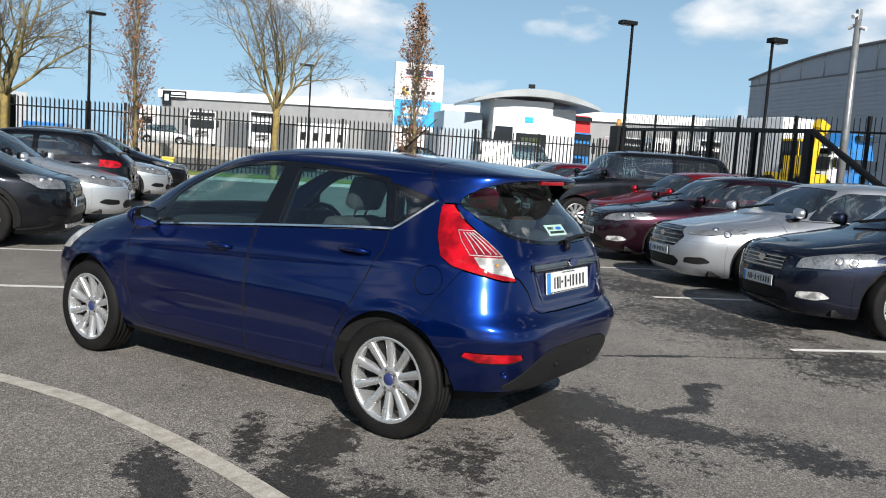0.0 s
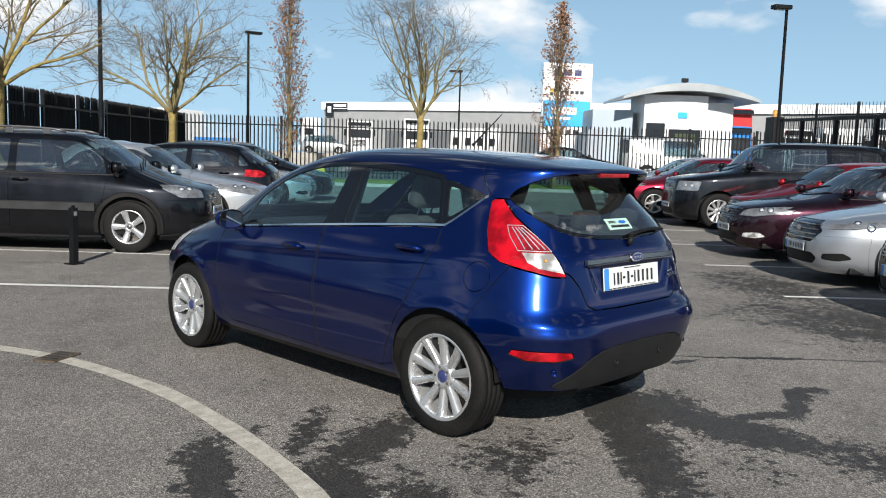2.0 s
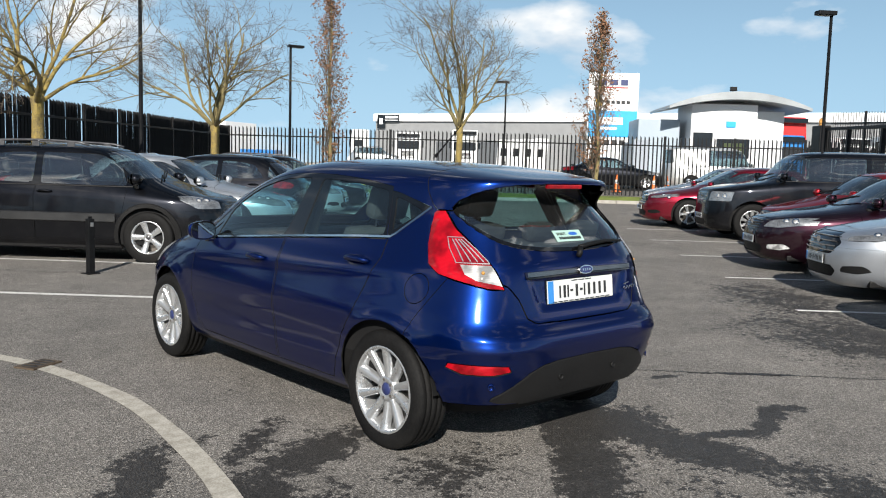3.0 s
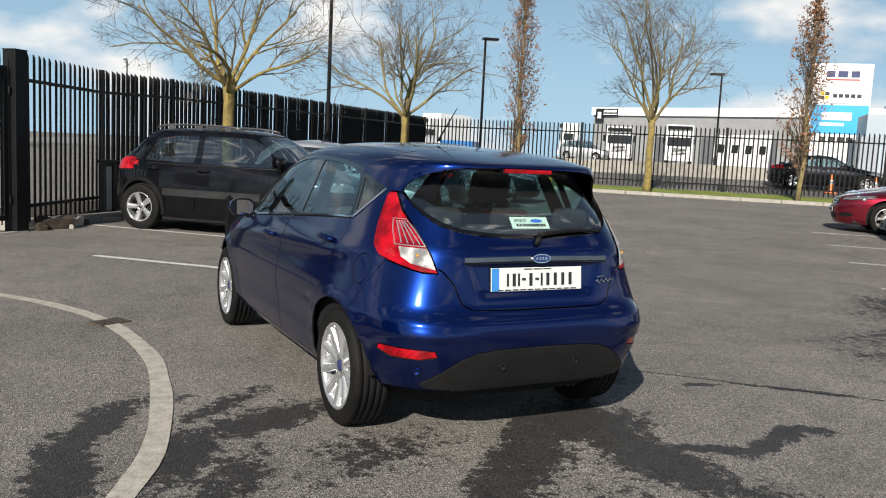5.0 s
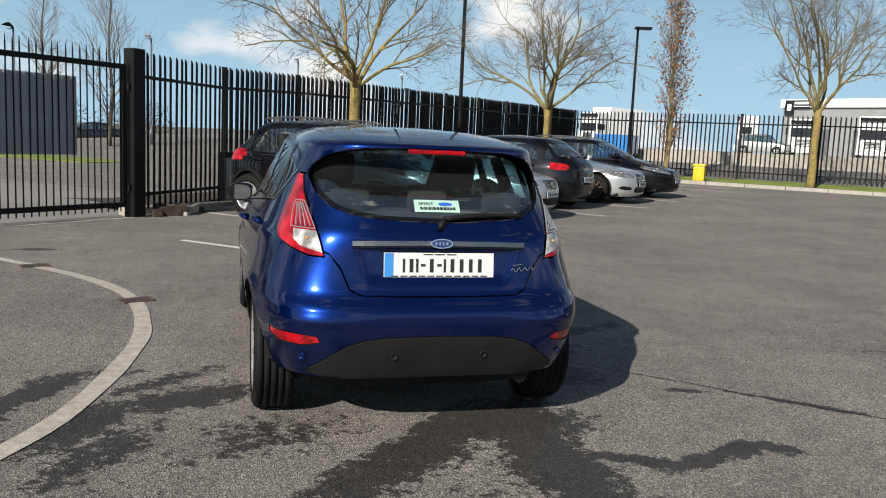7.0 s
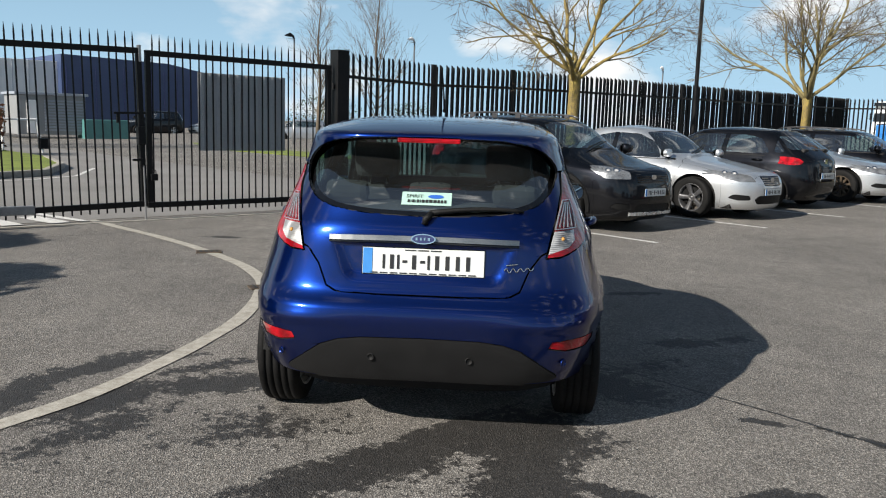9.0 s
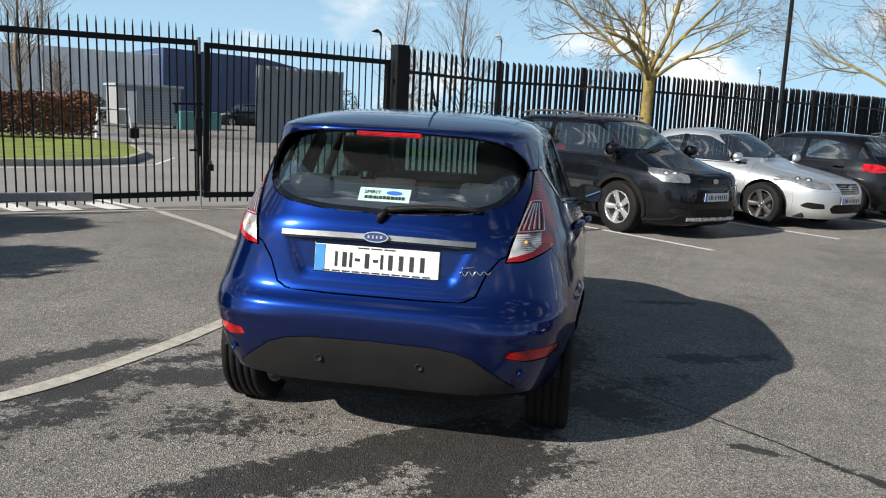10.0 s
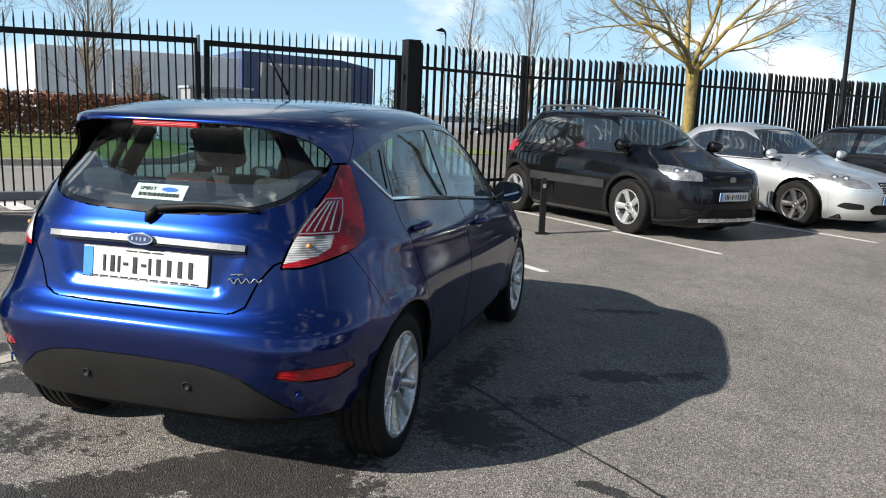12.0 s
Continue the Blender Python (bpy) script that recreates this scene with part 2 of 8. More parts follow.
M["bark_grey"] = surface("grey-brown bark with some lichen", (0.085, 0.07, 0.045), (0.29, 0.235, 0.09), 6, 0.95, 0, 0.7, 45)
M["tar"] = surface("dark joint tar", (0.012, 0.012, 0.012), (0.03, 0.03, 0.03), 9, 0.6)
M["road_outside"] = surface("pale worn road", (0.165, 0.158, 0.150), (0.25, 0.24, 0.23), 0.5, 0.9, 0, 0.5, 50)
M["line_old"] = surface("old cream road paint", (0.26, 0.24, 0.20), (0.50, 0.475, 0.42), 14, 0.8, 0, 0.4, 120)
M["line"] = surface("worn white road paint", (0.46, 0.455, 0.44), (0.74, 0.73, 0.70), 14, 0.8, 0, 0.4, 120)
M["concrete"] = surface("kerb concrete", (0.24, 0.22, 0.19), (0.40, 0.38, 0.34), 5, 0.9, 0, 0.6, 80)
M["bark"] = surface("lichen-covered bark", (0.09, 0.070, 0.045), (0.33, 0.245, 0.06), 7, 0.95, 0, 0.8, 45)
M["twig"] = surface("grey-brown twig bark", (0.07, 0.056, 0.045), (0.15, 0.118, 0.080), 2, 0.95, 0, 0.4, 40)
M["dead_leaf"] = surface("dead brown leaf", (0.13, 0.062, 0.034), (0.32, 0.17, 0.095), 2.0, 0.8, 0, 0.0, 9)
M["hedge_leaf"] = surface("copper beech hedge leaf", (0.09, 0.035, 0.022), (0.25, 0.10, 0.055), 2.0, 0.8, 0, 0.0, 9)
M["green_leaf"] = surface("evergreen leaf", (0.015, 0.030, 0.008), (0.06, 0.080, 0.022), 2.0, 0.7, 0, 0.0, 9)
M["grass"] = surface("short lawn", (0.075, 0.105, 0.014), (0.22, 0.27, 0.045), 1.5, 0.95, 0, 0.8, 40)
M["grass_blade"] = surface("grass blades", (0.08, 0.115, 0.016), (0.24, 0.29, 0.05), 1.5, 0.9, 0, 0, 20)
M["yellow"] = surface("yellow painted steel", (0.55, 0.36, 0.01), (0.70, 0.48, 0.02), 6, 0.45, 0, 0.2, 60)
M["galv"] = surface("galvanised steel", (0.17, 0.177, 0.185), (0.26, 0.268, 0.275), 9, 0.4, 0.5, 0.1)
M["white_clad"] = surface("white cladding", (0.66, 0.67, 0.68), (0.76, 0.76, 0.76), 0.7, 0.5)
M["grey_clad"] = surface("grey cladding", (0.27, 0.30, 0.345), (0.33, 0.36, 0.405), 0.7, 0.5)
M["palegrey_clad"] = surface("pale grey cladding", (0.56, 0.58, 0.60), (0.66, 0.68, 0.70), 0.7, 0.5)
M["bluegrey_clad"] = surface("pale blue-grey cladding", (0.30, 0.36, 0.42), (0.38, 0.44, 0.50), 0.7, 0.5)
M["mid_clad"] = surface("mid grey cladding", (0.22, 0.225, 0.23), (0.28, 0.285, 0.29), 0.7, 0.5)
M["blue_clad"] = surface("dark blue cladding", (0.030, 0.050, 0.115), (0.045, 0.070, 0.155), 0.7, 0.5)
M["sky_blue"] = surface("sky blue sign panel", (0.02, 0.32, 0.66), (0.03, 0.38, 0.72), 1, 0.4)
M["white_panel"] = surface("white sign panel", (0.76, 0.77, 0.77), (0.82, 0.82, 0.82), 1, 0.4)
M["navy"] = surface("navy sign paint", (0.02, 0.03, 0.10), (0.03, 0.04, 0.13), 1, 0.4)
M["sign_red"] = surface("red sign paint", (0.5, 0.02, 0.02), (0.6, 0.03, 0.03), 1, 0.4)
M["dark_window"] = surface("dark window glass", (0.010, 0.012, 0.014), (0.02, 0.022, 0.025), 1, 0.08, 0, 0, spread=0.03)
M["far_yard"] = surface("far yard concrete", (0.20, 0.20, 0.19), (0.28, 0.27, 0.26), 0.6, 0.9)
M["orange"] = surface("orange cone plastic", (0.62, 0.13, 0.02), (0.72, 0.18, 0.03), 6, 0.5)
M["truck_blue"] = surface("bright blue cab paint", (0.02, 0.16, 0.45), (0.03, 0.20, 0.52), 2, 0.3, coat=0.5)
M["teal"] = surface("teal container paint", (0.05, 0.16, 0.16), (0.08, 0.22, 0.21), 2, 0.5)
M["roof_metal"] = surface("standing seam zinc", (0.26, 0.28, 0.29), (0.36, 0.38, 0.39), 0.9, 0.4, 0.3)
M["mulch"] = surface("dark soil and mulch", (0.02, 0.014, 0.010), (0.06, 0.045, 0.03), 6, 0.95, 0, 0.8, 60)
M["hub_dark"] = surface("rusty hub", (0.05, 0.035, 0.025), (0.12, 0.09, 0.06), 14, 0.7, 0.3)
M["mirror"] = surface("dark tinted mirror glass", (0.36, 0.37, 0.39), (0.40, 0.41, 0.43), 1, 0.02, 1.0, 0, spread=0.0)


# asphalt: chips of stone at small scale, paler worn drifts, and wet stains where water ran
def asphalt_material():
    m, t, b = node_mat("weathered asphalt")
    c = t.nodes.new("ShaderNodeTexCoord")
    pos = c.outputs["Object"]
    v = t.nodes.new("ShaderNodeTexVoronoi"); v.inputs["Scale"].default_value = 150.0; link(t, pos, v.inputs["Vector"])
    chips = ramp_node(t, v.outputs["Color"], [(0.12, (0.070, 0.065, 0.059)), (0.58, (0.176, 0.163, 0.149)), (0.93, (0.385, 0.360, 0.330))])
    drift = noise_node(t, 0.55, 7.0, 0.62, pos)
    tone = ramp_node(t, drift.outputs["Fac"], [(0.34, (0.82, 0.82, 0.82)), (0.66, (1.18, 1.18, 1.17))])
    col = mix_node(t, 1.0, chips.outputs[0], tone.outputs[0], "MULTIPLY")
    blot = noise_node(t, 3.2, 6.0, 0.68, pos)
    tone2 = ramp_node(t, blot.outputs["Fac"], [(0.33, (0.80, 0.80, 0.80)), (0.52, (1.0, 1.0, 1.0)), (0.78, (1.10, 1.10, 1.08))])
    col = mix_node(t, 1.0, col.outputs[0], tone2.outputs[0], "MULTIPLY")
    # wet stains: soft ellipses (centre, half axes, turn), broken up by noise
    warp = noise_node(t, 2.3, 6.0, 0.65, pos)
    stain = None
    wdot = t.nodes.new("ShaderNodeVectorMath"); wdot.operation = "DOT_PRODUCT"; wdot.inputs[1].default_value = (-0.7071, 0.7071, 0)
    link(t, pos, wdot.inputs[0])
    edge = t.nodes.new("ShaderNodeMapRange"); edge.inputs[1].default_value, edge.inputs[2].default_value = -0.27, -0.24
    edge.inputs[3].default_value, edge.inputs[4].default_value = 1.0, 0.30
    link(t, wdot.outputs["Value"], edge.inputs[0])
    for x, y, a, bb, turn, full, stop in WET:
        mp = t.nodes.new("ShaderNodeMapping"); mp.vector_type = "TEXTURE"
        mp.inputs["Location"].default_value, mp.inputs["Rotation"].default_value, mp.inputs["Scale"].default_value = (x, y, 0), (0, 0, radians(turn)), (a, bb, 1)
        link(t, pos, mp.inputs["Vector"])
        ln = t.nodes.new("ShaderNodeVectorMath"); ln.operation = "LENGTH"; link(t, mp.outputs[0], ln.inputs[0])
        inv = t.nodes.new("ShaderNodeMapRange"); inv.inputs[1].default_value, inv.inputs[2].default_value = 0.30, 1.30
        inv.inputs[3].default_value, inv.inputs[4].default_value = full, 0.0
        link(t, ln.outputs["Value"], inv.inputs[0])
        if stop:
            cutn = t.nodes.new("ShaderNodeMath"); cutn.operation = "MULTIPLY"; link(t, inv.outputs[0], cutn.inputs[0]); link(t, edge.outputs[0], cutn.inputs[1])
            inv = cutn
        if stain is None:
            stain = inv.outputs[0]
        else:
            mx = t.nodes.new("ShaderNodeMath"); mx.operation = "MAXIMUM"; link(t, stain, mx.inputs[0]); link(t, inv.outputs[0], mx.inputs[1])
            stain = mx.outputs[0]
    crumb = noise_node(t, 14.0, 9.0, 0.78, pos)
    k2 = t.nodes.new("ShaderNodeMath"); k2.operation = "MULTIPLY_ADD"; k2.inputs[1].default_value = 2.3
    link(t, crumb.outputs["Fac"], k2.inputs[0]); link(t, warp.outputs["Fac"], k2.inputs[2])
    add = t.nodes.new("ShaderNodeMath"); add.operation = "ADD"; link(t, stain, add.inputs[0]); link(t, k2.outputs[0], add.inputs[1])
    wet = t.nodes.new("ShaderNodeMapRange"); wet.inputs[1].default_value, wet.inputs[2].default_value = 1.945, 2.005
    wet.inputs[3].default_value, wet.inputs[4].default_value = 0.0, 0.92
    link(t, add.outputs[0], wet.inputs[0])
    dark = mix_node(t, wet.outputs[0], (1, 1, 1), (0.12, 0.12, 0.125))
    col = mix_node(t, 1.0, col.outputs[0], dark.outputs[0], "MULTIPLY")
    link(t, col.outputs[0], b.inputs["Base Color"])
    rg = t.nodes.new("ShaderNodeMapRange"); rg.inputs[3].default_value, rg.inputs[4].default_value = 0.86, 0.62
    link(t, wet.outputs[0], rg.inputs[0]); link(t, rg.outputs[0], b.inputs["Roughness"])
    h = mix_node(t, 0.5, v.outputs["Distance"], blot.outputs["Fac"])
    bump_node(t, b, h.outputs[0], 1.0, 0.009)
    return m


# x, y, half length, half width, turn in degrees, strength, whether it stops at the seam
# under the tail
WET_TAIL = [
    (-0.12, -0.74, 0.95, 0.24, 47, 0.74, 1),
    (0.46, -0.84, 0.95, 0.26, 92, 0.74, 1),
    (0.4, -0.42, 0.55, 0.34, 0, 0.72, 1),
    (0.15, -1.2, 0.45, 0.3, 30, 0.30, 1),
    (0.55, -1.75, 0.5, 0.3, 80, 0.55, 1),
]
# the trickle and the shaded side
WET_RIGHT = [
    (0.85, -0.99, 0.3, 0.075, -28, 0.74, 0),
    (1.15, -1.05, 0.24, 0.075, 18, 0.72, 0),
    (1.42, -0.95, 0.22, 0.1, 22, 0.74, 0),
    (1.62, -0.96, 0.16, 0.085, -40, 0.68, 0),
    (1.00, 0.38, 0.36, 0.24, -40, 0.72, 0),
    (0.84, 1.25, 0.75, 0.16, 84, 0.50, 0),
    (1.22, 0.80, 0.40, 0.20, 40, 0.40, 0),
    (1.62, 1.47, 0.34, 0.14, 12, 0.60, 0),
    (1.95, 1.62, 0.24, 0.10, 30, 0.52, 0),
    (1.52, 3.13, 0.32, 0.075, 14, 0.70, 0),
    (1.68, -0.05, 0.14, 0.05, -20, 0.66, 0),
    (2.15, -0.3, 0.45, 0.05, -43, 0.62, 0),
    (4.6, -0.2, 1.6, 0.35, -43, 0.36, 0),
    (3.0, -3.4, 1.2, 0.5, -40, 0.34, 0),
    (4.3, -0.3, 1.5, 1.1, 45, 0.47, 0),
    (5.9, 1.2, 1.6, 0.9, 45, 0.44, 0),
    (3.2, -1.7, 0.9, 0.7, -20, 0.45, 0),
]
# beside the near wheel and the old line
WET_LEFT = [
    (-1.15, 0.16, 0.62, 0.22, 22, 0.6, 0),
    (-1.58, -0.18, 0.5, 0.2, 62, 0.62, 0),
    (-1.25, 0.46, 0.42, 0.11, 40, 0.52, 0),
    (-1.45, -0.6, 0.55, 0.22, 60, 0.46, 0),
    (-0.75, -0.45, 0.6, 0.32, 30, 0.4, 0),
    (-1.88, 0.36, 0.58, 0.13, 62, 0.72, 0),
    (-2.1, -0.3, 0.62, 0.17, 85, 0.74, 0),
    (-2.25, -0.95, 0.6, 0.2, 80, 0.6, 0),
    (-1.72, 0.62, 0.35, 0.16, 20, 0.5, 0),
    (-2.9, 5.6, 0.32, 0.1, 0, 0.6, 0),
    (-2.6, -1.4, 0.8, 0.4, 50, 0.42, 0),
]
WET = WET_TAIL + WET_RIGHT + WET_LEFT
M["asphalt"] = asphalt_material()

# ---- building tools ----
SITE = pose(0, 0, 0, 0, 0, 45)          # the car park's own axes: u along the fence, w towards it


def S(u, w, z=0.0):
    return SITE @ Vector((u, w, z))


def rise(u, w=0.0):
    """The ground climbs gently towards the far end."""
    return 0.0 if u < 7 else 0.0105 * (u - 7) if u < 26 else 0.20


def part(name, bm, material, parent=None, label="", smooth=False, m=None):
    me = bpy.data.meshes.new(name)
    if smooth:
        for f in bm.faces:
            f.smooth = True
    lay = bm.verts.layers.float_vector.get("skin")
    bent = None
    if lay is not None:                      # skin normals, so that cut edges shade cleanly
        bent = [tuple(v[lay]) for v in bm.verts]
    bm.to_mesh(me)
    bm.free()
    if bent:
        loops = [(0.0, 0.0, 0.0)] * len(me.loops)
        for p in me.polygons:
            if p.material_index == 0:
                for k in p.loop_indices:
                    loops[k] = bent[me.loops[k].vertex_index]
        me.normals_split_custom_set(loops)
    for k in (material if isinstance(material, (list, tuple)) else [material]):
        me.materials.append(M[k] if isinstance(k, str) else k)
    if len(me.materials) == 1 and any(p.material_index == 1 for p in me.polygons):
        me.materials.append(M["inside"])
    ob = new(name, me)
    if parent is not None:
        ob.parent = parent
    if m is not None:
        ob.matrix_basis = m
    if label:
        ob["label"] = label
    return ob


def share(name, mesh, parent, m):
    ob = new(name, mesh)
    ob.parent = parent
    ob.matrix_basis = m
    return ob


def thing(name, m, label, category, group="", kind=""):
    ob = new(name)
    ob.empty_display_size = 0.2
    ob.matrix_basis = m
    return tagged(ob, label, category, group, kind)


def add_box(bm, c, s, bevel=0.0, m=None, mat=0):
    """A box with centre c and size s, its edges rounded by bevel."""
    r = bmesh.ops.create_cube(bm, size=1.0)
    vs = r["verts"]
    for v in vs:
        v.co = Vector((v.co.x * s[0] + c[0], v.co.y * s[1] + c[1], v.co.z * s[2] + c[2]))
    fs = list({f for v in vs for f in v.link_faces})
    if bevel:
        es = list({e for v in vs for e in v.link_edges})
        rb = bmesh.ops.bevel(bm, geom=es, offset=bevel, segments=2, affect="EDGES", profile=0.6)
        fs = list({f for f in rb["faces"]} | {f for f in fs if f.is_valid})
        vs = list({v for f in fs for v in f.verts})
    if m is not None:
        for v in vs:
            v.co = m @ v.co
    for f in fs:
        f.material_index = mat
    return vs


def add_tube(bm, pts, radii, n=8, cap=True, mat=0):
    """A tube along points, a radius at each."""
    rings, prev = [], None
    for i, p in enumerate(pts):
        a = Vector(pts[max(i - 1, 0)])
        b = Vector(pts[min(i + 1, len(pts) - 1)])
        t = (b - a).normalized()
        if prev is None:
            side = t.orthogonal().normalized()
        else:
            side = (prev - t * prev.dot(t))
            side = side.normalized() if side.length > 1e-6 else t.orthogonal().normalized()
        prev = side
        up = t.cross(side)
        ring = []
        for k in range(n):
            an = 2 * math.pi * k / n
            ring.append(bm.verts.new(Vector(p) + (side * math.cos(an) + up * math.sin(an)) * radii[i]))
        rings.append(ring)
    for r0, r1 in zip(rings, rings[1:]):
        for k in range(n):
            f = bm.faces.new((r0[k], r0[(k + 1) % n], r1[(k + 1) % n], r1[k]))
            f.material_index = mat
    if cap:
        for r, flip in ((rings[0], True), (rings[-1], False)):
            f = bm.faces.new(list(reversed(r)) if flip else r)
            f.material_index = mat
    return rings


def add_lathe(bm, profile, n=32, axis="x", mat=0, close=False):
    """A turned form: profile of (along, radius) about the axis through the origin."""
    rings = []
    for a, r in profile:
        ring = []
        for k in range(n):
            an = 2 * math.pi * k / n
            c, s = r * math.cos(an), r * math.sin(an)
            ring.append(bm.verts.new((a, c, s) if axis == "x" else (c, a, s) if axis == "y" else (c, s, a)))
        rings.append(ring)
    if close:
        rings.append(rings[0])
    for r0, r1 in zip(rings, rings[1:]):
        for k in range(n):
            f = bm.faces.new((r0[k], r1[k], r1[(k + 1) % n], r0[(k + 1) % n]))
            f.material_index = mat
            f.smooth = True
    return rings


def add_prism(bm, outline, depth, m=None, mat=0):
    """A flat outline in x, y raised by depth in z."""
    lo = [bm.verts.new((x, y, 0)) for x, y in outline]
    hi = [bm.verts.new((x, y, depth)) for x, y in outline]
    n = len(lo)
    fs = [bm.faces.new(hi), bm.faces.new(list(reversed(lo)))]
    fs += [bm.faces.new((lo[k], lo[(k + 1) % n], hi[(k + 1) % n], hi[k])) for k in range(n)]
    for f in fs:
        f.material_index = mat
    if m is not None:
        for v in lo + hi:
            v.co = m @ v.co
    return lo + hi


def letters(name, text, size, depth, material, parent, m, label="", align="CENTER", squeeze=1.0):
    cu = bpy.data.curves.new(name, "FONT")
    cu.body, cu.size, cu.extrude, cu.align_x, cu.align_y = text, size, depth, align, "CENTER"
    tmp = bpy.data.objects.new(name, cu)
    me = bpy.data.meshes.new_from_object(tmp)
    bpy.data.objects.remove(tmp)
    bpy.data.curves.remove(cu)
    me.materials.clear()
    me.materials.append(M[material])
    for v in me.vertices:
        v.co.x *= squeeze
    ob = new(name, me)
    ob.parent = parent
    ob.matrix_basis = m
    if label:
        ob["label"] = label
    return ob


def smooth_table(pts):
    """A smooth curve through (key, value) rows that never overshoots."""
    xs = np.array([p[0] for p in pts], float)
    ys = np.array([p[1] for p in pts], float)
    h, dl = np.diff(xs), np.diff(ys) / np.diff(xs)
    sl = np.zeros(len(xs))
    for i in range(1, len(xs) - 1):
        if dl[i - 1] * dl[i] > 0:
            w1, w2 = 2 * h[i] + h[i - 1], h[i] + 2 * h[i - 1]
            sl[i] = (w1 + w2) / (w1 / dl[i - 1] + w2 / dl[i])
    sl[0], sl[-1] = dl[0], dl[-1]

    def at(x):
        x = min(max(x, xs[0]), xs[-1])
        i = int(min(np.searchsorted(xs, x, side="right") - 1, len(xs) - 2))
        t = (x - xs[i]) / h[i]
        return float((1 + 2 * t) * (1 - t) ** 2 * ys[i] + t * (1 - t) ** 2 * h[i] * sl[i] + t * t * (3 - 2 * t) * ys[i + 1] + t * t * (t - 1) * h[i] * sl[i + 1])
    return at

# ---- ground and markings ----
def ground_height(u, w):
    z = rise(u)
    if u > 26.0:                                    # grass bank, then the yard behind the fence
        z = 0.20 + 0.13 * min(max((u - 26.0) / 2.8, 0), 1) + 0.40 * min(max((u - 29.5) / 6.0, 0), 1)
    return z


def grid_sheet(us, ws, hf):
    bm = bmesh.new()
    rows = [[bm.verts.new(S(u, w, hf(u, w))) for w in ws] for u in us]
    for r0, r1 in zip(rows, rows[1:]):
        for a, b, c, e in zip(r0, r1, r1[1:], r0[1:]):
            bm.faces.new((a, b, c, e))
    for f in bm.faces:
        if f.normal.z < 0:
            f.normal_flip()
    return bm


us = [-900, -300, -100, -40, -20] + [-10 + 2 * k for k in range(9)] + [7.0] + [8 + 2 * k for k in range(9)] + [25.9]
ws = [-900, -300, -100, -40, -20, -12, -8, -4, 0, 4, 8, 9, 14, 20, 40, 100, 300, 900]
ground = part("ground", grid_sheet(sorted(set(us + [26.0, 26.6, 27.4, 28.2, 28.8, 29.5, 31, 33, 35.5, 45, 60, 100, 300, 900])), ws, ground_height), "asphalt")
tagged(ground, "weathered grey asphalt car park with wet stains", "ground", kind="structure")


def strip(name, pts, width, label, lift=0.005, mat="line"):
    """A painted line along site points."""
    bm = bmesh.new()
    prev = None
    for i, p in enumerate(pts):
        a, b = Vector(pts[max(i - 1, 0)]), Vector(pts[min(i + 1, len(pts) - 1)])
        t = (b - a).normalized()
        nrm = Vector((-t.y, t.x))
        jit = 1 + 0.05 * math.sin(7.3 * i)
        q = [Vector(p) + nrm * (width / 2 * jit), Vector(p) - nrm * (width / 2 * jit)]
        row = [bm.verts.new(S(c.x, c.y, rise(c.x) + lift)) for c in q]
        if prev:
            bm.faces.new((prev[0], prev[1], row[1], row[0]))
        prev = row
    for f in bm.faces:
        if f.normal.z < 0:
            f.normal_flip()
    return tagged(part(name, bm, mat), label, "road marking", kind="structure")


def to_site(x, y):
    k = 0.70710678
    return ((x + y) * k, (y - x) * k)


# the long curved line beside the blue car
curve = smooth_table([(-4.2, -3.6), (-2.2, -2.52), (-0.72, -1.95), (-0.13, -1.71), (0.45, -1.585), (1.0, -1.51), (1.5, -1.475), (2.1, -1.52), (2.8, -1.655), (3.5, -1.97), (4.4, -2.66), (5.4, -3.63), (6.2, -4.55), (7.4, -5.8)])
strip("curved_line", [to_site(curve(-4.2 + 0.15 * k), -4.2 + 0.15 * k) for k in range(78)], 0.115, "long curved cream line worn into the asphalt", mat="line_old")
strip("asphalt_joint", [(1.30 + 0.012 * math.sin(2.1 * k), 0.2 - 0.35 * k) for k in range(22)], 0.016, "dark tarred joint across the asphalt", 0.003, "tar")
strip("asphalt_joint", [(-6 + 0.5 * k, 6.95 + 0.015 * math.sin(1.7 * k)) for k in range(18)], 0.014, "dark tarred joint before the gate", 0.003, "tar")
for k in range(6):
    u = 1.61 + 2.63 * k
    strip("bay_line", [(u, -3.25), (u, -5.6), (u, -8.2)], 0.085, "white parking bay line worn at the edges")
for u in (6.30, 9.1, 11.75, 14.35, 16.95, 19.6):
    strip("bay_line", [(u, 2.95), (u, 5.2), (u, 7.95)], 0.085, "white parking bay line worn at the edges")
strip("bay_line", [(3.66, 2.65), (3.62, 4.2), (3.59, 5.62)], 0.10, "short white line across the gate approach")
strip("faint_line", [(5.35, 4.4), (5.3, 6.2), (5.25, 7.6)], 0.04, "faint worn white line on the asphalt", mat="road_outside")
tagged(part("road", grid_sheet([-60, -30, -10, 0, 10, 25, 50], [8.35, 12, 20, 30, 45, 70], lambda u, w: 0.006 + 0.004 * (w > 10)), "road_outside"), "pale worn asphalt road outside the gate", "road", kind="structure")
for u, w0, w1 in ((22.6, 2.9, 4.0), (24.6, 2.6, 3.6)):
    strip("bay_line", [(u, w0), (u, (w0 + w1) / 2), (u, w1 + 3)], 0.085, "white parking bay line far off")

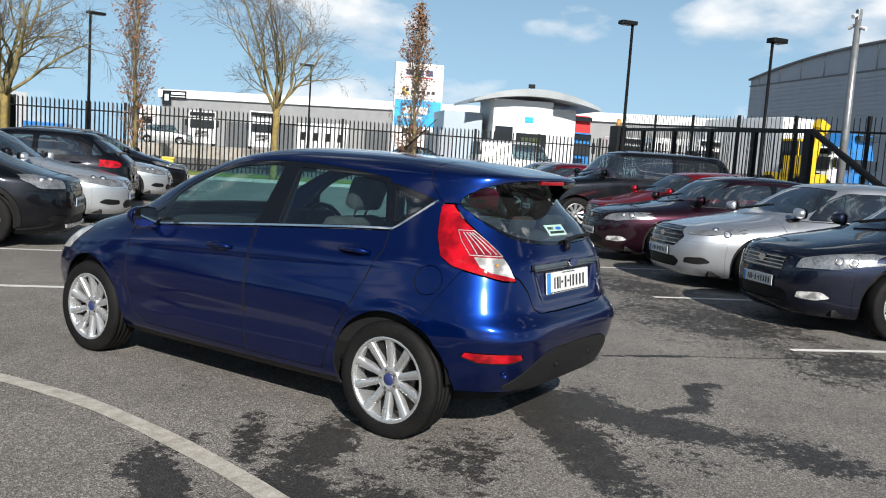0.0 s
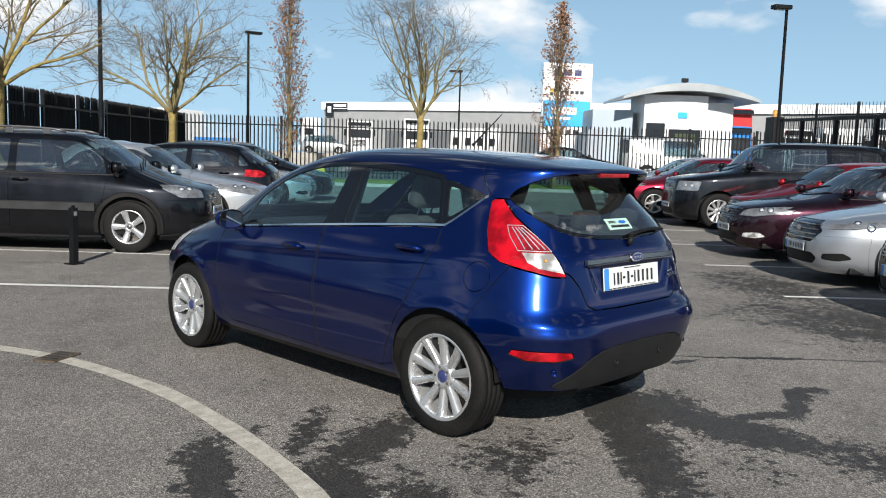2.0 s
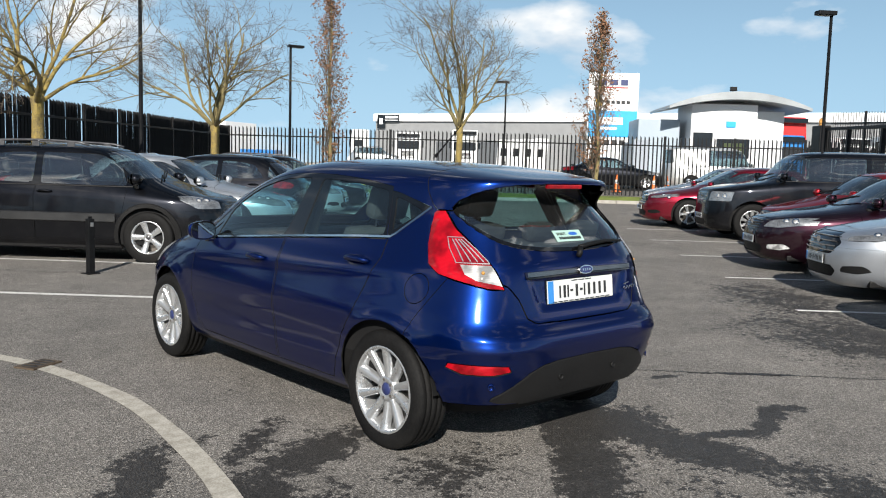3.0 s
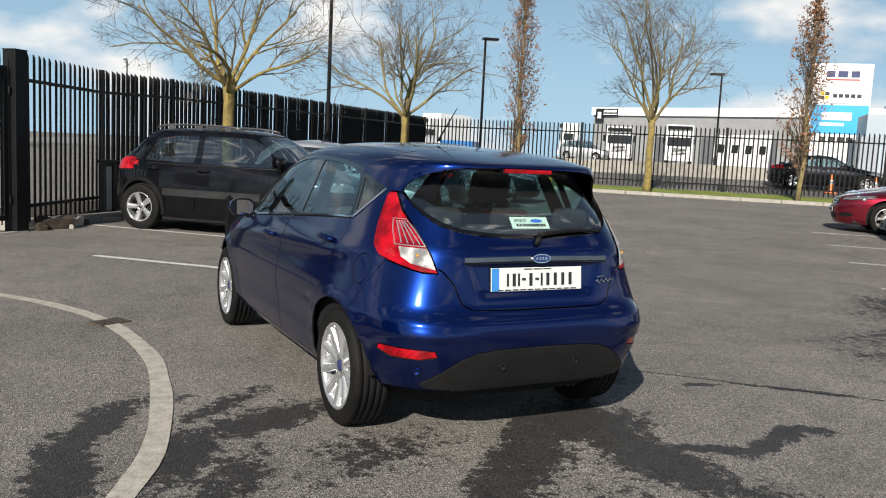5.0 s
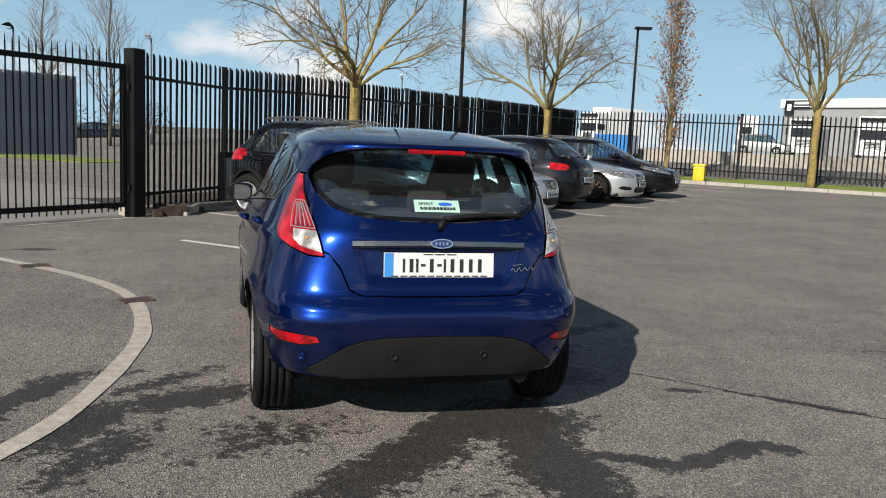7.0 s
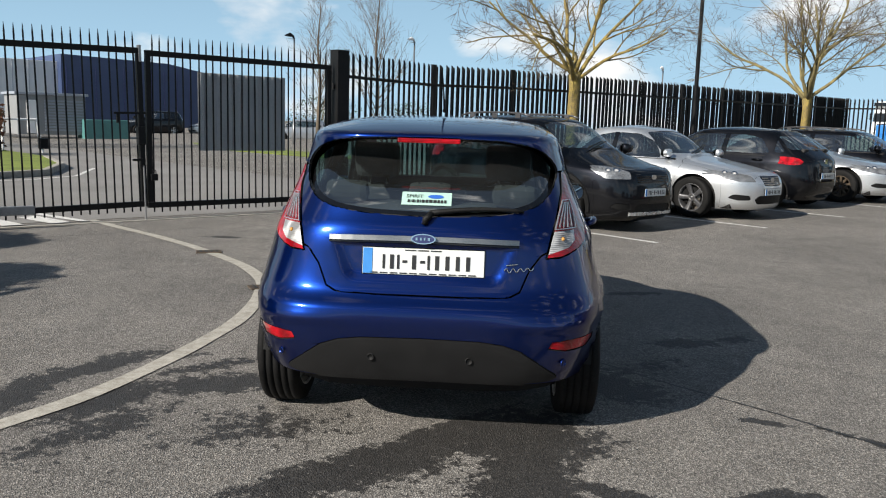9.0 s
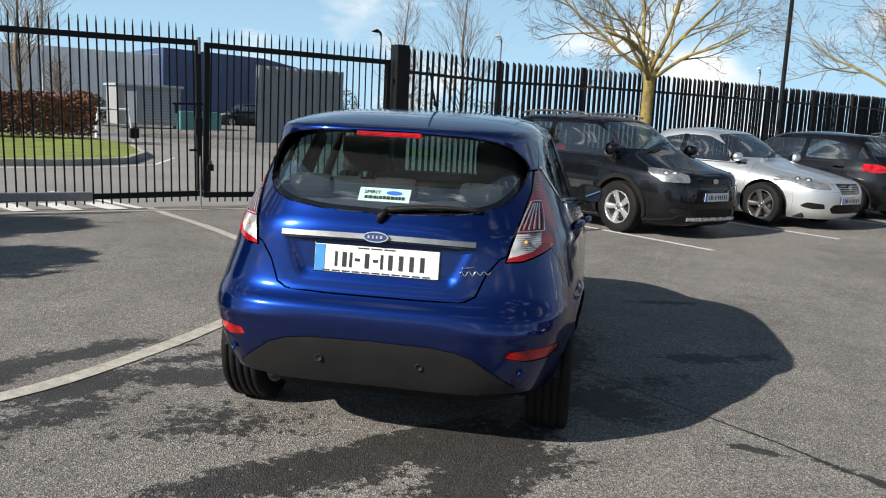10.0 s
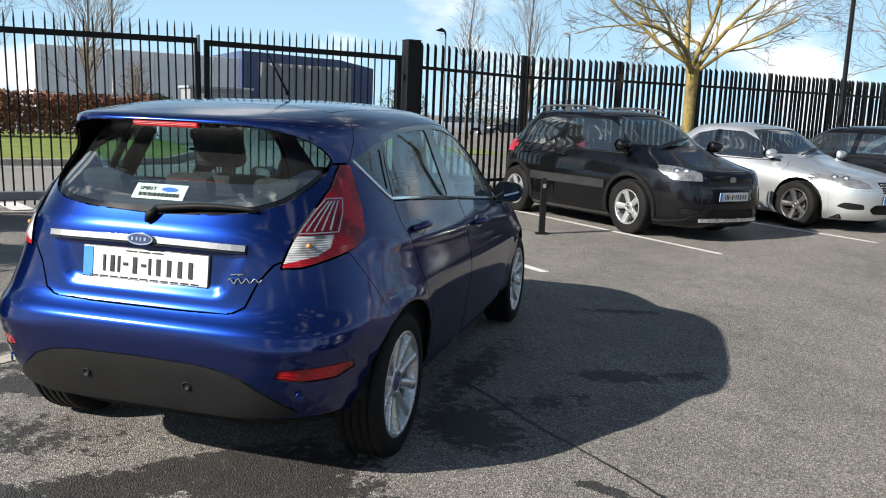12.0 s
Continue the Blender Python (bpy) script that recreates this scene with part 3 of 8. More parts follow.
# kerb and lawn at the far end
bm = bmesh.new()
for k in range(24):
    add_box(bm, (26.08, -19 + 1.3 * k + 0.6, 0.22), (0.14, 1.285, 0.20), 0.015)
kerb = part("kerb", bm, "concrete", m=SITE)
tagged(kerb, "pale concrete kerb edging the lawn", "kerb", kind="structure")
lawn = part("lawn", grid_sheet([26.15 + 0.33 * k for k in range(9)], [-19 + 0.8 * k for k in range(40)],
                               lambda u, w: ground_height(u, w) + 0.05 + 0.03 * noise.noise(Vector((u, w, 0.3)))), "grass")
tagged(lawn, "strip of short green lawn", "grass", kind="structure")
# kerb under the near fence, beside the gate post
bm = bmesh.new()
add_box(bm, (6.35, 8.35, 0.05), (2.9, 0.16, 0.16), 0.02, pose(0, 0, 0, 0, 0, 0))
add_box(bm, (16.6, 8.55, 0.10), (17.6, 0.14, 0.20), 0.02)
nk = part("kerb", bm, "concrete", m=SITE)
tagged(nk, "low concrete kerb under the fence", "kerb", kind="structure")
bm = grid_sheet([5.2 + 0.5 * k for k in range(42)], [8.62, 8.9, 9.2, 9.6, 10.2], lambda u, w: rise(u) + 0.11 + 0.05 * noise.noise(Vector((u * 1.3, w * 1.3, 2))))
tagged(part("planting_bed", bm, "mulch"), "narrow bed of dark soil under the fence", "planting bed", kind="structure")

def rubble(u, w, size, seed, material, label):
    """A rough lump: a box with its faces pushed about."""
    rnd = random.Random(seed)
    bm = bmesh.new()
    add_box(bm, (0, 0, size[2] / 2 - 0.01), size, min(size) * 0.22)
    bmesh.ops.subdivide_edges(bm, edges=[e for e in bm.edges if e.calc_length() > 0.05], cuts=2, use_grid_fill=True)
    for v in bm.verts:
        k = noise.noise(v.co * 9 + Vector((seed, seed * 2.0, 0)))
        v.co.x += 0.10 * size[0] * k
        v.co.y += 0.14 * size[1] * noise.noise(v.co * 7 + Vector((0, seed, 3)))
        v.co.z *= 1 + 0.5 * k
    ob = part("rubble", bm, material, m=SITE @ pose(u, w, 0.0, 0, 0, rnd.uniform(-40, 40)))
    return tagged(ob, label, "rubble", "broken kerb by the gate post")


for k, (u, w, sz, mt) in enumerate(((5.22, 7.92, (0.16, 0.12, 0.11), "mulch"), (5.55, 8.00, (0.46, 0.26, 0.17), "mulch"), (5.93, 8.02, (0.30, 0.22, 0.15), "concrete"), (5.72, 7.86, (0.14, 0.12, 0.07), "concrete"), (6.18, 8.10, (0.22, 0.18, 0.10), "mulch"), (6.92, 8.14, (0.30, 0.12, 0.08), "concrete"))):
    rubble(u, w, sz, k + 3, mt, "lump of dark earth against the fence kerb" if mt == "mulch" else "broken piece of concrete kerb beside the fence")

# the road and lawn outside the gate
bm = bmesh.new()
pts = [(-30, 16.0), (-6, 15.9), (0.4, 15.95), (1.7, 16.1), (3.0, 16.9), (4.15, 19.5), (4.9, 23.4), (4.8, 28.5), (0.5, 32.0), (-30, 33)]
add_prism(bm, pts, 0.14, SITE)
tagged(part("verge", bm, "grass"), "raised green lawn behind a kerb outside the gate", "grass", kind="structure")
bm = bmesh.new()
for (u0, w0), (u1, w1) in zip(pts[:6], pts[1:7]):
    a, b = Vector((u0, w0, 0)), Vector((u1, w1, 0))
    mid, ln = (a + b) / 2, (b - a).length
    an = math.degrees(math.atan2(b.y - a.y, b.x - a.x))
    add_box(bm, (0, 0, 0.07), (ln + 0.05, 0.16, 0.17), 0.02, pose(mid.x, mid.y, 0, 0, 0, an))
tagged(part("kerb", bm, "concrete", m=SITE), "curved concrete kerb round the outside lawn", "kerb", kind="structure")
bm = bmesh.new()
add_prism(bm, [(14.2, 21.6), (40, 21.6), (50, 36), (26, 42.5), (17.5, 42), (13.6, 30)], 0.10, SITE)
tagged(part("verge", bm, "grass"), "rough grass beyond the road outside", "grass", kind="structure")
for k in range(5):
    strip("zebra_bar", [(-1.55 + 0.56 * k, 8.14), (-1.62 + 0.56 * k, 8.5), (-1.72 + 0.56 * k, 9.0)], 0.26, "thick white crossing bar outside the gate", lift=0.013)
strip("edge_line", [(0.3, 10.6), (0.7, 9.4), (1.0, 8.2)], 0.12, "white line running under the gate", lift=0.013)
strip("edge_line", [(-6, 15.3), (0.5, 15.4), (2.4, 15.7), (3.6, 16.6), (4.9, 19.3)], 0.10, "faded yellow-white line beside the kerb outside", lift=0.016)

# ---- fences, gates and posts ----
def pale_mesh(height, width=0.038, waist=0.060):
    """A pressed steel pale: a shallow W in section with a split, pointed head."""
    bm = bmesh.new()
    xs = [-width / 2, -width / 4, 0, width / 4, width / 2]
    ys = [0, waist, waist * 0.62, waist, 0]
    lo = [bm.verts.new((x, y, 0)) for x, y in zip(xs, ys)]
    hi = [bm.verts.new((x, y, height + hd)) for x, y, hd in zip(xs, ys, (-0.075, -0.02, -0.03, -0.02, -0.075))]
    lo2 = [bm.verts.new((x, y - 0.004, 0)) for x, y in zip(xs, ys)]
    hi2 = [bm.verts.new((v.co.x, v.co.y - 0.004, v.co.z)) for v in hi]
    for k in range(4):
        bm.faces.new((lo[k], hi[k], hi[k + 1], lo[k + 1]))
        bm.faces.new((lo2[k], lo2[k + 1], hi2[k + 1], hi2[k]))
        bm.faces.new((hi[k], hi2[k], hi2[k + 1], hi[k + 1]))
    bm.faces.new((lo[0], lo2[0], hi2[0], hi[0]))
    bm.faces.new((lo[4], hi[4], hi2[4], lo2[4]))
    me = bpy.data.meshes.new("pale")
    bm.to_mesh(me)
    bm.free()
    me.materials.append(M["black_metal"])
    return me


def round_pale_mesh(height, r=0.011):
    bm = bmesh.new()
    add_tube(bm, [(0, 0, 0), (0, 0, height - 0.10), (0, 0, height)], [r, r, r * 0.25], 6)
    me = bpy.data.meshes.new("bar")
    bm.to_mesh(me)
    bm.free()
    me.materials.append(M["black_metal"])
    return me


PALE = pale_mesh(2.42)
FLAT_PALE = pale_mesh(2.42, 0.062, 0.014)
ROD = round_pale_mesh(2.38)


def fence_panel(p0, p1, z0, z1, label, group, pitch=0.155, joined=False, height=2.42, post=True, pale=None, pale_w=0.052):
    """One bay of palisade between two site points: a post, two rails and its pales."""
    a, b = Vector((p0[0], p0[1], z0)), Vector((p1[0], p1[1], z1))
    run = (b - a)
    ln = math.hypot(run.x, run.y)
    an = math.degrees(math.atan2(run.y, run.x))
    t = thing("fence_panel", SITE @ pose(a.x, a.y, a.z, 0, 0, an) , label, "fence", group)
    slope = run.z / ln
    if post:
        bm = bmesh.new()
        add_box(bm, (0, 0, height / 2 - 0.02), (0.10, 0.055, height + 0.04), 0.006)
        add_box(bm, (0, 0, height + 0.006), (0.115, 0.07, 0.012), 0.003)
        part("post", bm, "black_metal", t)
    for zz in (0.28, height - 0.36):
        bm = bmesh.new()
        add_box(bm, (ln / 2, 0, zz + slope * ln / 2), (ln - 0.11, 0.045, 0.05), 0.004, None)
        for v in bm.verts:
            v.co.z += slope * (v.co.x - ln / 2)
        part("rail", bm, "black_metal", t)
    n = int((ln - 0.1) / pitch)
    if joined:
        bm = bmesh.new()
        for k in range(n):
            x = 0.05 + (ln - 0.1) * (k + 0.5) / n
            vs = add_box(bm, (x, -0.03, height / 2 + 0.03 + slope * x), (pale_w, 0.014, height - 0.06))
            for v in vs:
                if v.co.z > height / 2 + slope * x and v.co.x > x:
                    v.co.z -= 0.06
        ob = part("paling_run", bm, "black_metal", t)
        ob["kind"] = "stuff"
    else:
        for k in range(n):
            x = 0.05 + (ln - 0.1) * (k + 0.5) / n
            share("pale", pale or PALE, t, pose(x, 0.028, 0.04 + slope * x, random.uniform(-0.4, 0.4), random.uniform(-0.4, 0.4), random.uniform(-2, 2)))
    return t


FENCE_LABEL = "black steel palisade fence bay with pointed pales"
BEND = lambda u: 9.43 + 0.071 * (u - 14.54)          # the run swings slowly outward
FOOT = smooth_table([(5.0, 0.06), (7.51, 0.06), (10.0, 0.14), (14.54, 0.19), (28.9, 0.36)])
posts = [(5.02, 8.10), (7.51, 8.81), (10.0, 9.21), (12.27, 9.34)] + [(14.54 + 2.27 * k, BEND(14.54 + 2.27 * k)) for k in range(6)]
for k, (p0, p1) in enumerate(zip(posts, posts[1:])):
    fence_panel(p0, p1, FOOT(p0[0]), FOOT(p1[0]), FENCE_LABEL, "fence along the parking bays", pale=FLAT_PALE if k == 0 else None)
end = posts[-1]
# along the far end
us_back = 28.9
wsb = [BEND(us_back)] + [9.32 - 2.72 * k for k in range(1, 9)]
for k, (w0, w1) in enumerate(zip(wsb, wsb[1:])):
    fence_panel((us_back, w0), (us_back, w1), 0.36, 0.36, "black steel palisade fence bay behind the lawn", "fence behind the lawn", joined=True)
fence_panel((end[0], end[1]), (us_back, BEND(us_back)), FOOT(end[0]), 0.36, FENCE_LABEL, "fence along the parking bays")


def gate_leaf(m, width, label, sheet=None, box=False):
    """A framed steel gate leaf with round bars and spikes above the top rail."""
    t = thing("gate_leaf", m, label, "gate", "double gate")
    for name, c, s in (("top_rail", (width / 2, 0, 2.235), (width, 0.06, 0.075)), ("bottom_rail", (width / 2, 0, 0.20), (width, 0.06, 0.075)),
                       ("stile", (0.035, 0, 1.22), (0.07, 0.06, 1.955)), ("stile", (width - 0.035, 0, 1.22), (0.07, 0.06, 1.955))):
        bm = bmesh.new()
        add_box(bm, c, s, 0.005)
        part(name, bm, "black_metal", t)
    n = int(width / 0.113)
    for k in range(n):
        share("bar", ROD, t, pose(0.09 + (width - 0.18) * k / (n - 1), 0, 0.10 + random.uniform(-0.004, 0.004), random.uniform(-0.3, 0.3), random.uniform(-0.3, 0.3), 0))
    if sheet:
        bm = bmesh.new()
        x0, x1, z0, z1 = sheet
        k = int((x1 - x0) / 0.035)
        for a in range(k):
            xa, xb = x0 + (x1 - x0) * a / k, x0 + (x1 - x0) * (a + 1) / k
            ya, yb = -0.045 + 0.014 * math.sin(a * 1.57), -0.045 + 0.014 * math.sin((a + 1) * 1.57)
            vs = [bm.verts.new(v) for v in ((xa, ya, z0), (xb, yb, z0), (xb, yb, z1), (xa, ya, z1))]
            vs += [bm.verts.new((v.co.x, v.co.y + 0.004, v.co.z)) for v in vs]
            for q in ((0, 1, 2, 3), (7, 6, 5, 4), (0, 4, 5, 1), (3, 2, 6, 7)):
                bm.faces.new([vs[i] for i in q])
        bmesh.ops.remove_doubles(bm, verts=bm.verts[:], dist=0.0005)
        part("infill_sheet", bm, "infill_grey", t, "grey corrugated sheet fixed behind the bars", smooth=False)
    if box:
        bm = bmesh.new()
        add_box(bm, (width - 0.06, -0.05, 1.12), (0.10, 0.09, 0.24), 0.01)
        part("lock_box", bm, "black_metal", t)
        bm = bmesh.new()
        add_tube(bm, [(width - 0.04, -0.05, 0.72), (width - 0.04, -0.05, -0.02)], [0.012, 0.012], 8)
        part("drop_bolt", bm, "galv", t)
        bm = bmesh.new()
        add_box(bm, (width - 0.02, 0.0, 2.20), (0.035, 0.07, 0.22), 0.005)
        part("stop_plate", bm, "galv", t, "bright galvanised stop plate")
        bm = bmesh.new()
        add_box(bm, (width - 0.20, -0.06, 1.42), (0.42, 0.03, 0.03), 0.006)
        add_box(bm, (width - 0.36, -0.05, 1.36), (0.03, 0.04, 0.14), 0.006)
        add_box(bm, (width - 0.06, -0.05, 1.40), (0.05, 0.05, 0.12), 0.006)
        part("slide_bolt", bm, "black_metal", t)
        bm = bmesh.new()
        add_box(bm, (width - 0.12, -0.06, 0.80), (0.14, 0.025, 0.03), 0.006)
        part("pull_handle", bm, "black_metal", t)
        bm = bmesh.new()
        add_box(bm, (width + 0.09, -0.07, 0.56), (0.09, 0.05, 0.09), 0.008)
        add_tube(bm, [(width + 0.065, -0.07, 0.60), (width + 0.065, -0.07, 0.65), (width + 0.115, -0.07, 0.65), (width + 0.115, -0.07, 0.60)], [0.007] * 4, 6)
        part("padlock", bm, "black_metal", t)
    return t


# the double gate: one leaf hung on the square post, the other beyond the meeting line
gate_leaf(SITE @ pose(4.76, 8.08, 0.0, 0, 0, 180), 2.95, "black steel gate leaf with spiked bars and grey infill sheet", sheet=(0.79, 2.18, 0.94, 2.03))
gate_leaf(SITE @ pose(-1.62, 8.08, -0.05, 0, -1.2, 0), 3.42, "black steel gate leaf with spiked round bars, closed", box=True)
t = thing("gate_post", SITE @ pose(4.93, 8.08, 0), "tall square black steel gate post", "gate post")
bm = bmesh.new()
add_box(bm, (0, 0, 1.25), (0.22, 0.22, 2.50), 0.012)
part("shaft", bm, "black_metal", t)
bm = bmesh.new()
add_box(bm, (0, 0, 2.507), (0.225, 0.225, 0.014), 0.004)
part("cap", bm, "black_metal", t)
for zz in (0.45, 1.95):
    bm = bmesh.new()
    add_tube(bm, [(-0.14, -0.03, zz - 0.05), (-0.14, -0.03, zz + 0.05)], [0.022, 0.022], 10)
    add_box(bm, (-0.12, -0.03, zz), (0.06, 0.03, 0.05), 0.003)
    part("hinge", bm, "black_metal", t)
# track along the gate's foot
bm = bmesh.new()
add_box(bm, (1.2, 8.0, 0.004), (7.6, 0.10, 0.012), 0.002)
tagged(part("gate_track", bm, "concrete", m=SITE), "flat steel and concrete threshold under the gate", "threshold", kind="structure")
# grey barrier arm crossing low outside the gate
t = thing("barrier", SITE @ pose(-1.6, 7.86, 0.0), "low grey steel arm fixed across the gate foot", "barrier")
bm = bmesh.new()
add_box(bm, (0.9, 0, 0.22), (2.0, 0.09, 0.11), 0.012)
part("arm", bm, "galv", t)
bm = bmesh.new()
add_box(bm, (0.06, 0, 0.10), (0.08, 0.07, 0.20), 0.005)
part("foot", bm, "black_metal", t)
# grey control cabinet on a post by the fence
t = thing("intercom_post", SITE @ pose(7.30, 8.56, 0.03), "black intercom pedestal with a cracked grey face by the fence", "intercom")
bm = bmesh.new()
add_box(bm, (0, 0, 0.45), (0.17, 0.14, 0.90), 0.012)
part("pedestal", bm, "black_metal", t)
bm = bmesh.new()
add_box(bm, (0, -0.075, 0.48), (0.13, 0.012, 0.74), 0.003)
part("face_plate", bm, "mid_clad", t)
bm = bmesh.new()
add_box(bm, (0.08, -0.01, 0.93), (0.34, 0.19, 0.06), 0.015)
part("hood", bm, "black_metal", t)
bm = bmesh.new()
add_box(bm, (0.175, 0.0, 0.45), (0.11, 0.11, 0.92), 0.008)
part("guard_post", bm, "black_metal", t)


def bollard(m, label):
    t = thing("bollard", m, label, "bollard")
    bm = bmesh.new()
    add_box(bm, (0, 0, 0.335), (0.075, 0.075, 0.67), 0.006)
    part("shaft", bm, "black_metal", t)
    bm = bmesh.new()
    add_box(bm, (0, 0, 0.682), (0.045, 0.012, 0.03), 0.003)
    part("lug", bm, "black_metal", t)
    bm = bmesh.new()
    add_box(bm, (0, -0.040, 0.60), (0.04, 0.006, 0.05), 0.002)
    part("reflector", bm, "galv", t, "small pale reflector")
    bm = bmesh.new()
    add_box(bm, (0, 0, 0.006), (0.16, 0.16, 0.012), 0.004)
    part("base_plate", bm, "black_metal", t)
    return t


bollard(SITE @ pose(5.18, 4.82, 0, 0, 0, -30), "square black steel security bollard standing on the asphalt")
t = thing("bollard", SITE @ pose(-1.2, 5.02, 0), "short square yellow steel bollard on the asphalt", "bollard")
bm = bmesh.new()
add_box(bm, (0, 0, 0.155), (0.07, 0.07, 0.31), 0.006)
part("shaft", bm, "yellow", t)
bm = bmesh.new()
add_box(bm, (0, 0, 0.006), (0.13, 0.13, 0.012), 0.003)
part("base_plate", bm, "yellow", t)


def street_lamp(u, w, z, height, head=(0.62, 0.26, 0.09), turn=0.0, label="black steel lamp post with a flat head", r=0.055, curved=False):
    t = thing("street_lamp", SITE @ pose(u, w, z, 0, 0, turn), label, "street lamp", "lamp posts")
    pale_head = curved and u > 25
    bm = bmesh.new()
    add_tube(bm, [(0, 0, 0), (0, 0, 1.1), (0, 0, 1.12), (0, 0, height)], [r * 1.5, r * 1.5, r, r * 0.8], 12)
    part("column", bm, "black_metal" if not curved else "galv", t, smooth=True)
    bm = bmesh.new()
    if curved:
        add_tube(bm, [(0, 0, height), (0.1, 0, height + 0.12), (0.35, 0, height + 0.16), (0.75, 0, height + 0.10)], [0.05, 0.07, 0.12, 0.03], 10)
        for v in bm.verts:
            if v.co.z < height + 0.08 and v.co.x > 0.12:
                v.co.z = height + 0.08
    else:
        add_box(bm, (head[0] * 0.32, 0, height + head[2] / 2 - 0.01), head, 0.02)
    part("lamp_head", bm, "white_panel" if pale_head else "black_metal", t)
    bm = bmesh.new()
    add_box(bm, (head[0] * 0.36, 0, height - 0.018), (head[0] * 0.6, head[1] * 0.7, 0.014), 0.004)
    part("diffuser", bm, "galv", t)
    return t

# ---- cars: a body is a stack of rounded outlines, cut along its panel lines ----
class Shell:
    """Rear and front reach, half width and squareness of the outline at each height."""

    def __init__(self, rear, front, half, sq_rear, sq_front, zs, around=44, relief=None):
        self.relief = relief
        self.rear, self.front, self.half = smooth_table(rear), smooth_table(front), smooth_table(half)
        self.nr, self.nf = smooth_table(sq_rear), smooth_table(sq_front)
        self.zs = zs
        zr = zs[len(zs) // 3]
        th = np.linspace(-math.pi / 2, math.pi / 2, 4001)
        p = np.array([self.at(a, zr) for a in th])
        ln = np.r_[0, np.cumsum(np.hypot(*np.diff(p, axis=0).T))]
        self.th = [float(np.interp(k * ln[-1] / around, ln, th)) for k in range(around + 1)]

    def raised(self, x, y, z, w):
        """Creases, scoops and arch flares on the flanks."""
        if not self.relief:
            return x
        q = min(max((x / w - 0.80) / 0.12, 0), 1)
        return x + self.relief(y, z) * q * q * (3 - 2 * q)

    def at(self, th, z):
        r, f, w = self.rear(z), self.front(z), self.half(z)
        n = self.nr(z) if th < 0 else self.nf(z)
        c, s = max(math.cos(th), 0.0), math.sin(th)
        x, y = w * c ** (2 / n), (r + f) / 2 + (f - r) / 2 * math.copysign(abs(s) ** (2 / n), s)
        return self.raised(x, y, z, w), y

    def side(self, y, z):
        """Half width of the skin at y, z."""
        r, f, w = self.rear(z), self.front(z), self.half(z)
        k = (y - (r + f) / 2) / ((f - r) / 2)
        n = self.nr(z) if k < 0 else self.nf(z)
        return self.raised(w * max(1 - abs(k) ** n, 0) ** (1 / n), y, z, w)

    def back(self, x, z, front=False):
        r, f, w = self.rear(z), self.front(z), self.half(z)
        n = self.nf(z) if front else self.nr(z)
        k = max(1 - min(abs(x) / w, 1) ** n, 0) ** (1 / n)
        return (r + f) / 2 + (1 if front else -1) * (f - r) / 2 * k

    def mesh(self):
        bm = bmesh.new()
        rings = []
        for z in self.zs:
            right = [(*self.at(a, z), z) for a in self.th]
            left = [(-x, y, zz) for x, y, zz in right[-2:0:-1]]
            rings.append([bm.verts.new(p) for p in right + left])
        n = len(rings[0])
        for r0, r1 in zip(rings, rings[1:]):
            for k in range(n):
                bm.faces.new((r0[k], r0[(k + 1) % n], r1[(k + 1) % n], r1[k]))
        top = rings[-1]
        h = n // 2
        for k in range(h):                      # close the roof across
            a, b, c, e = top[k], top[k + 1], top[(n - k - 1) % n], top[(n - k) % n]
            vs = [v for i, v in enumerate((a, b, c, e)) if v not in (a, b, c, e)[:i]]
            if len(vs) > 2:
                bm.faces.new(vs)
        bmesh.ops.remove_doubles(bm, verts=bm.verts[:], dist=0.0004)
        bmesh.ops.recalc_face_normals(bm, faces=bm.faces[:])
        bm.normal_update()
        lay = bm.verts.layers.float_vector.new("skin")
        for v in bm.verts:
            v[lay] = v.normal
        return bm


def inside_poly(p, poly):
    x, y = p
    hit = False
    for (x0, y0), (x1, y1) in zip(poly, poly[1:] + poly[:1]):
        if (y0 > y) != (y1 > y) and x < (x1 - x0) * (y - y0) / (y1 - y0) + x0:
            hit = not hit
    return hit


def cut_region(bm, poly, axes, want, within=None):
    """Cuts the outline poly, seen along one axis, into the mesh; returns the faces within. want(centre) says which faces count."""
    i, j = axes
    pad = 0.002
    lo = [min(p[k] for p in poly) - pad for k in (0, 1)]
    hi = [max(p[k] for p in poly) + pad for k in (0, 1)]

    def near(f, a, b):
        us = [v.co[i] for v in f.verts]
        vs = [v.co[j] for v in f.verts]
        return max(us) >= a[0] and min(us) <= b[0] and max(vs) >= a[1] and min(vs) <= b[1]

    pool = {f for f in (bm.faces if within is None else within) if near(f, lo, hi) and want(f.calc_center_median())}
    for (x0, y0), (x1, y1) in zip(poly, poly[1:] + poly[:1]):
        ln = math.hypot(x1 - x0, y1 - y0)
        if ln < 1e-6:
            continue
        a = (min(x0, x1) - 1e-4, min(y0, y1) - 1e-4)
        b = (max(x0, x1) + 1e-4, max(y0, y1) + 1e-4)
        some = [f for f in pool if f.is_valid and near(f, a, b)]
        if not some:
            continue
        co, no = [0.0] * 3, [0.0] * 3
        co[i], co[j] = x0, y0
        no[i], no[j] = (y1 - y0) / ln, -(x1 - x0) / ln
        geom = some + list({e for f in some for e in f.edges}) + list({v for f in some for v in f.verts})
        res = bmesh.ops.bisect_plane(bm, geom=geom, dist=1e-5, plane_co=co, plane_no=no)
        pool = {f for f in pool if f.is_valid} | {g for g in res["geom"] if isinstance(g, bmesh.types.BMFace)}
    out = []
    for f in pool:
        if f.is_valid:
            c = f.calc_center_median()
            if inside_poly((c[i], c[j]), poly):
                out.append(f)
    return out


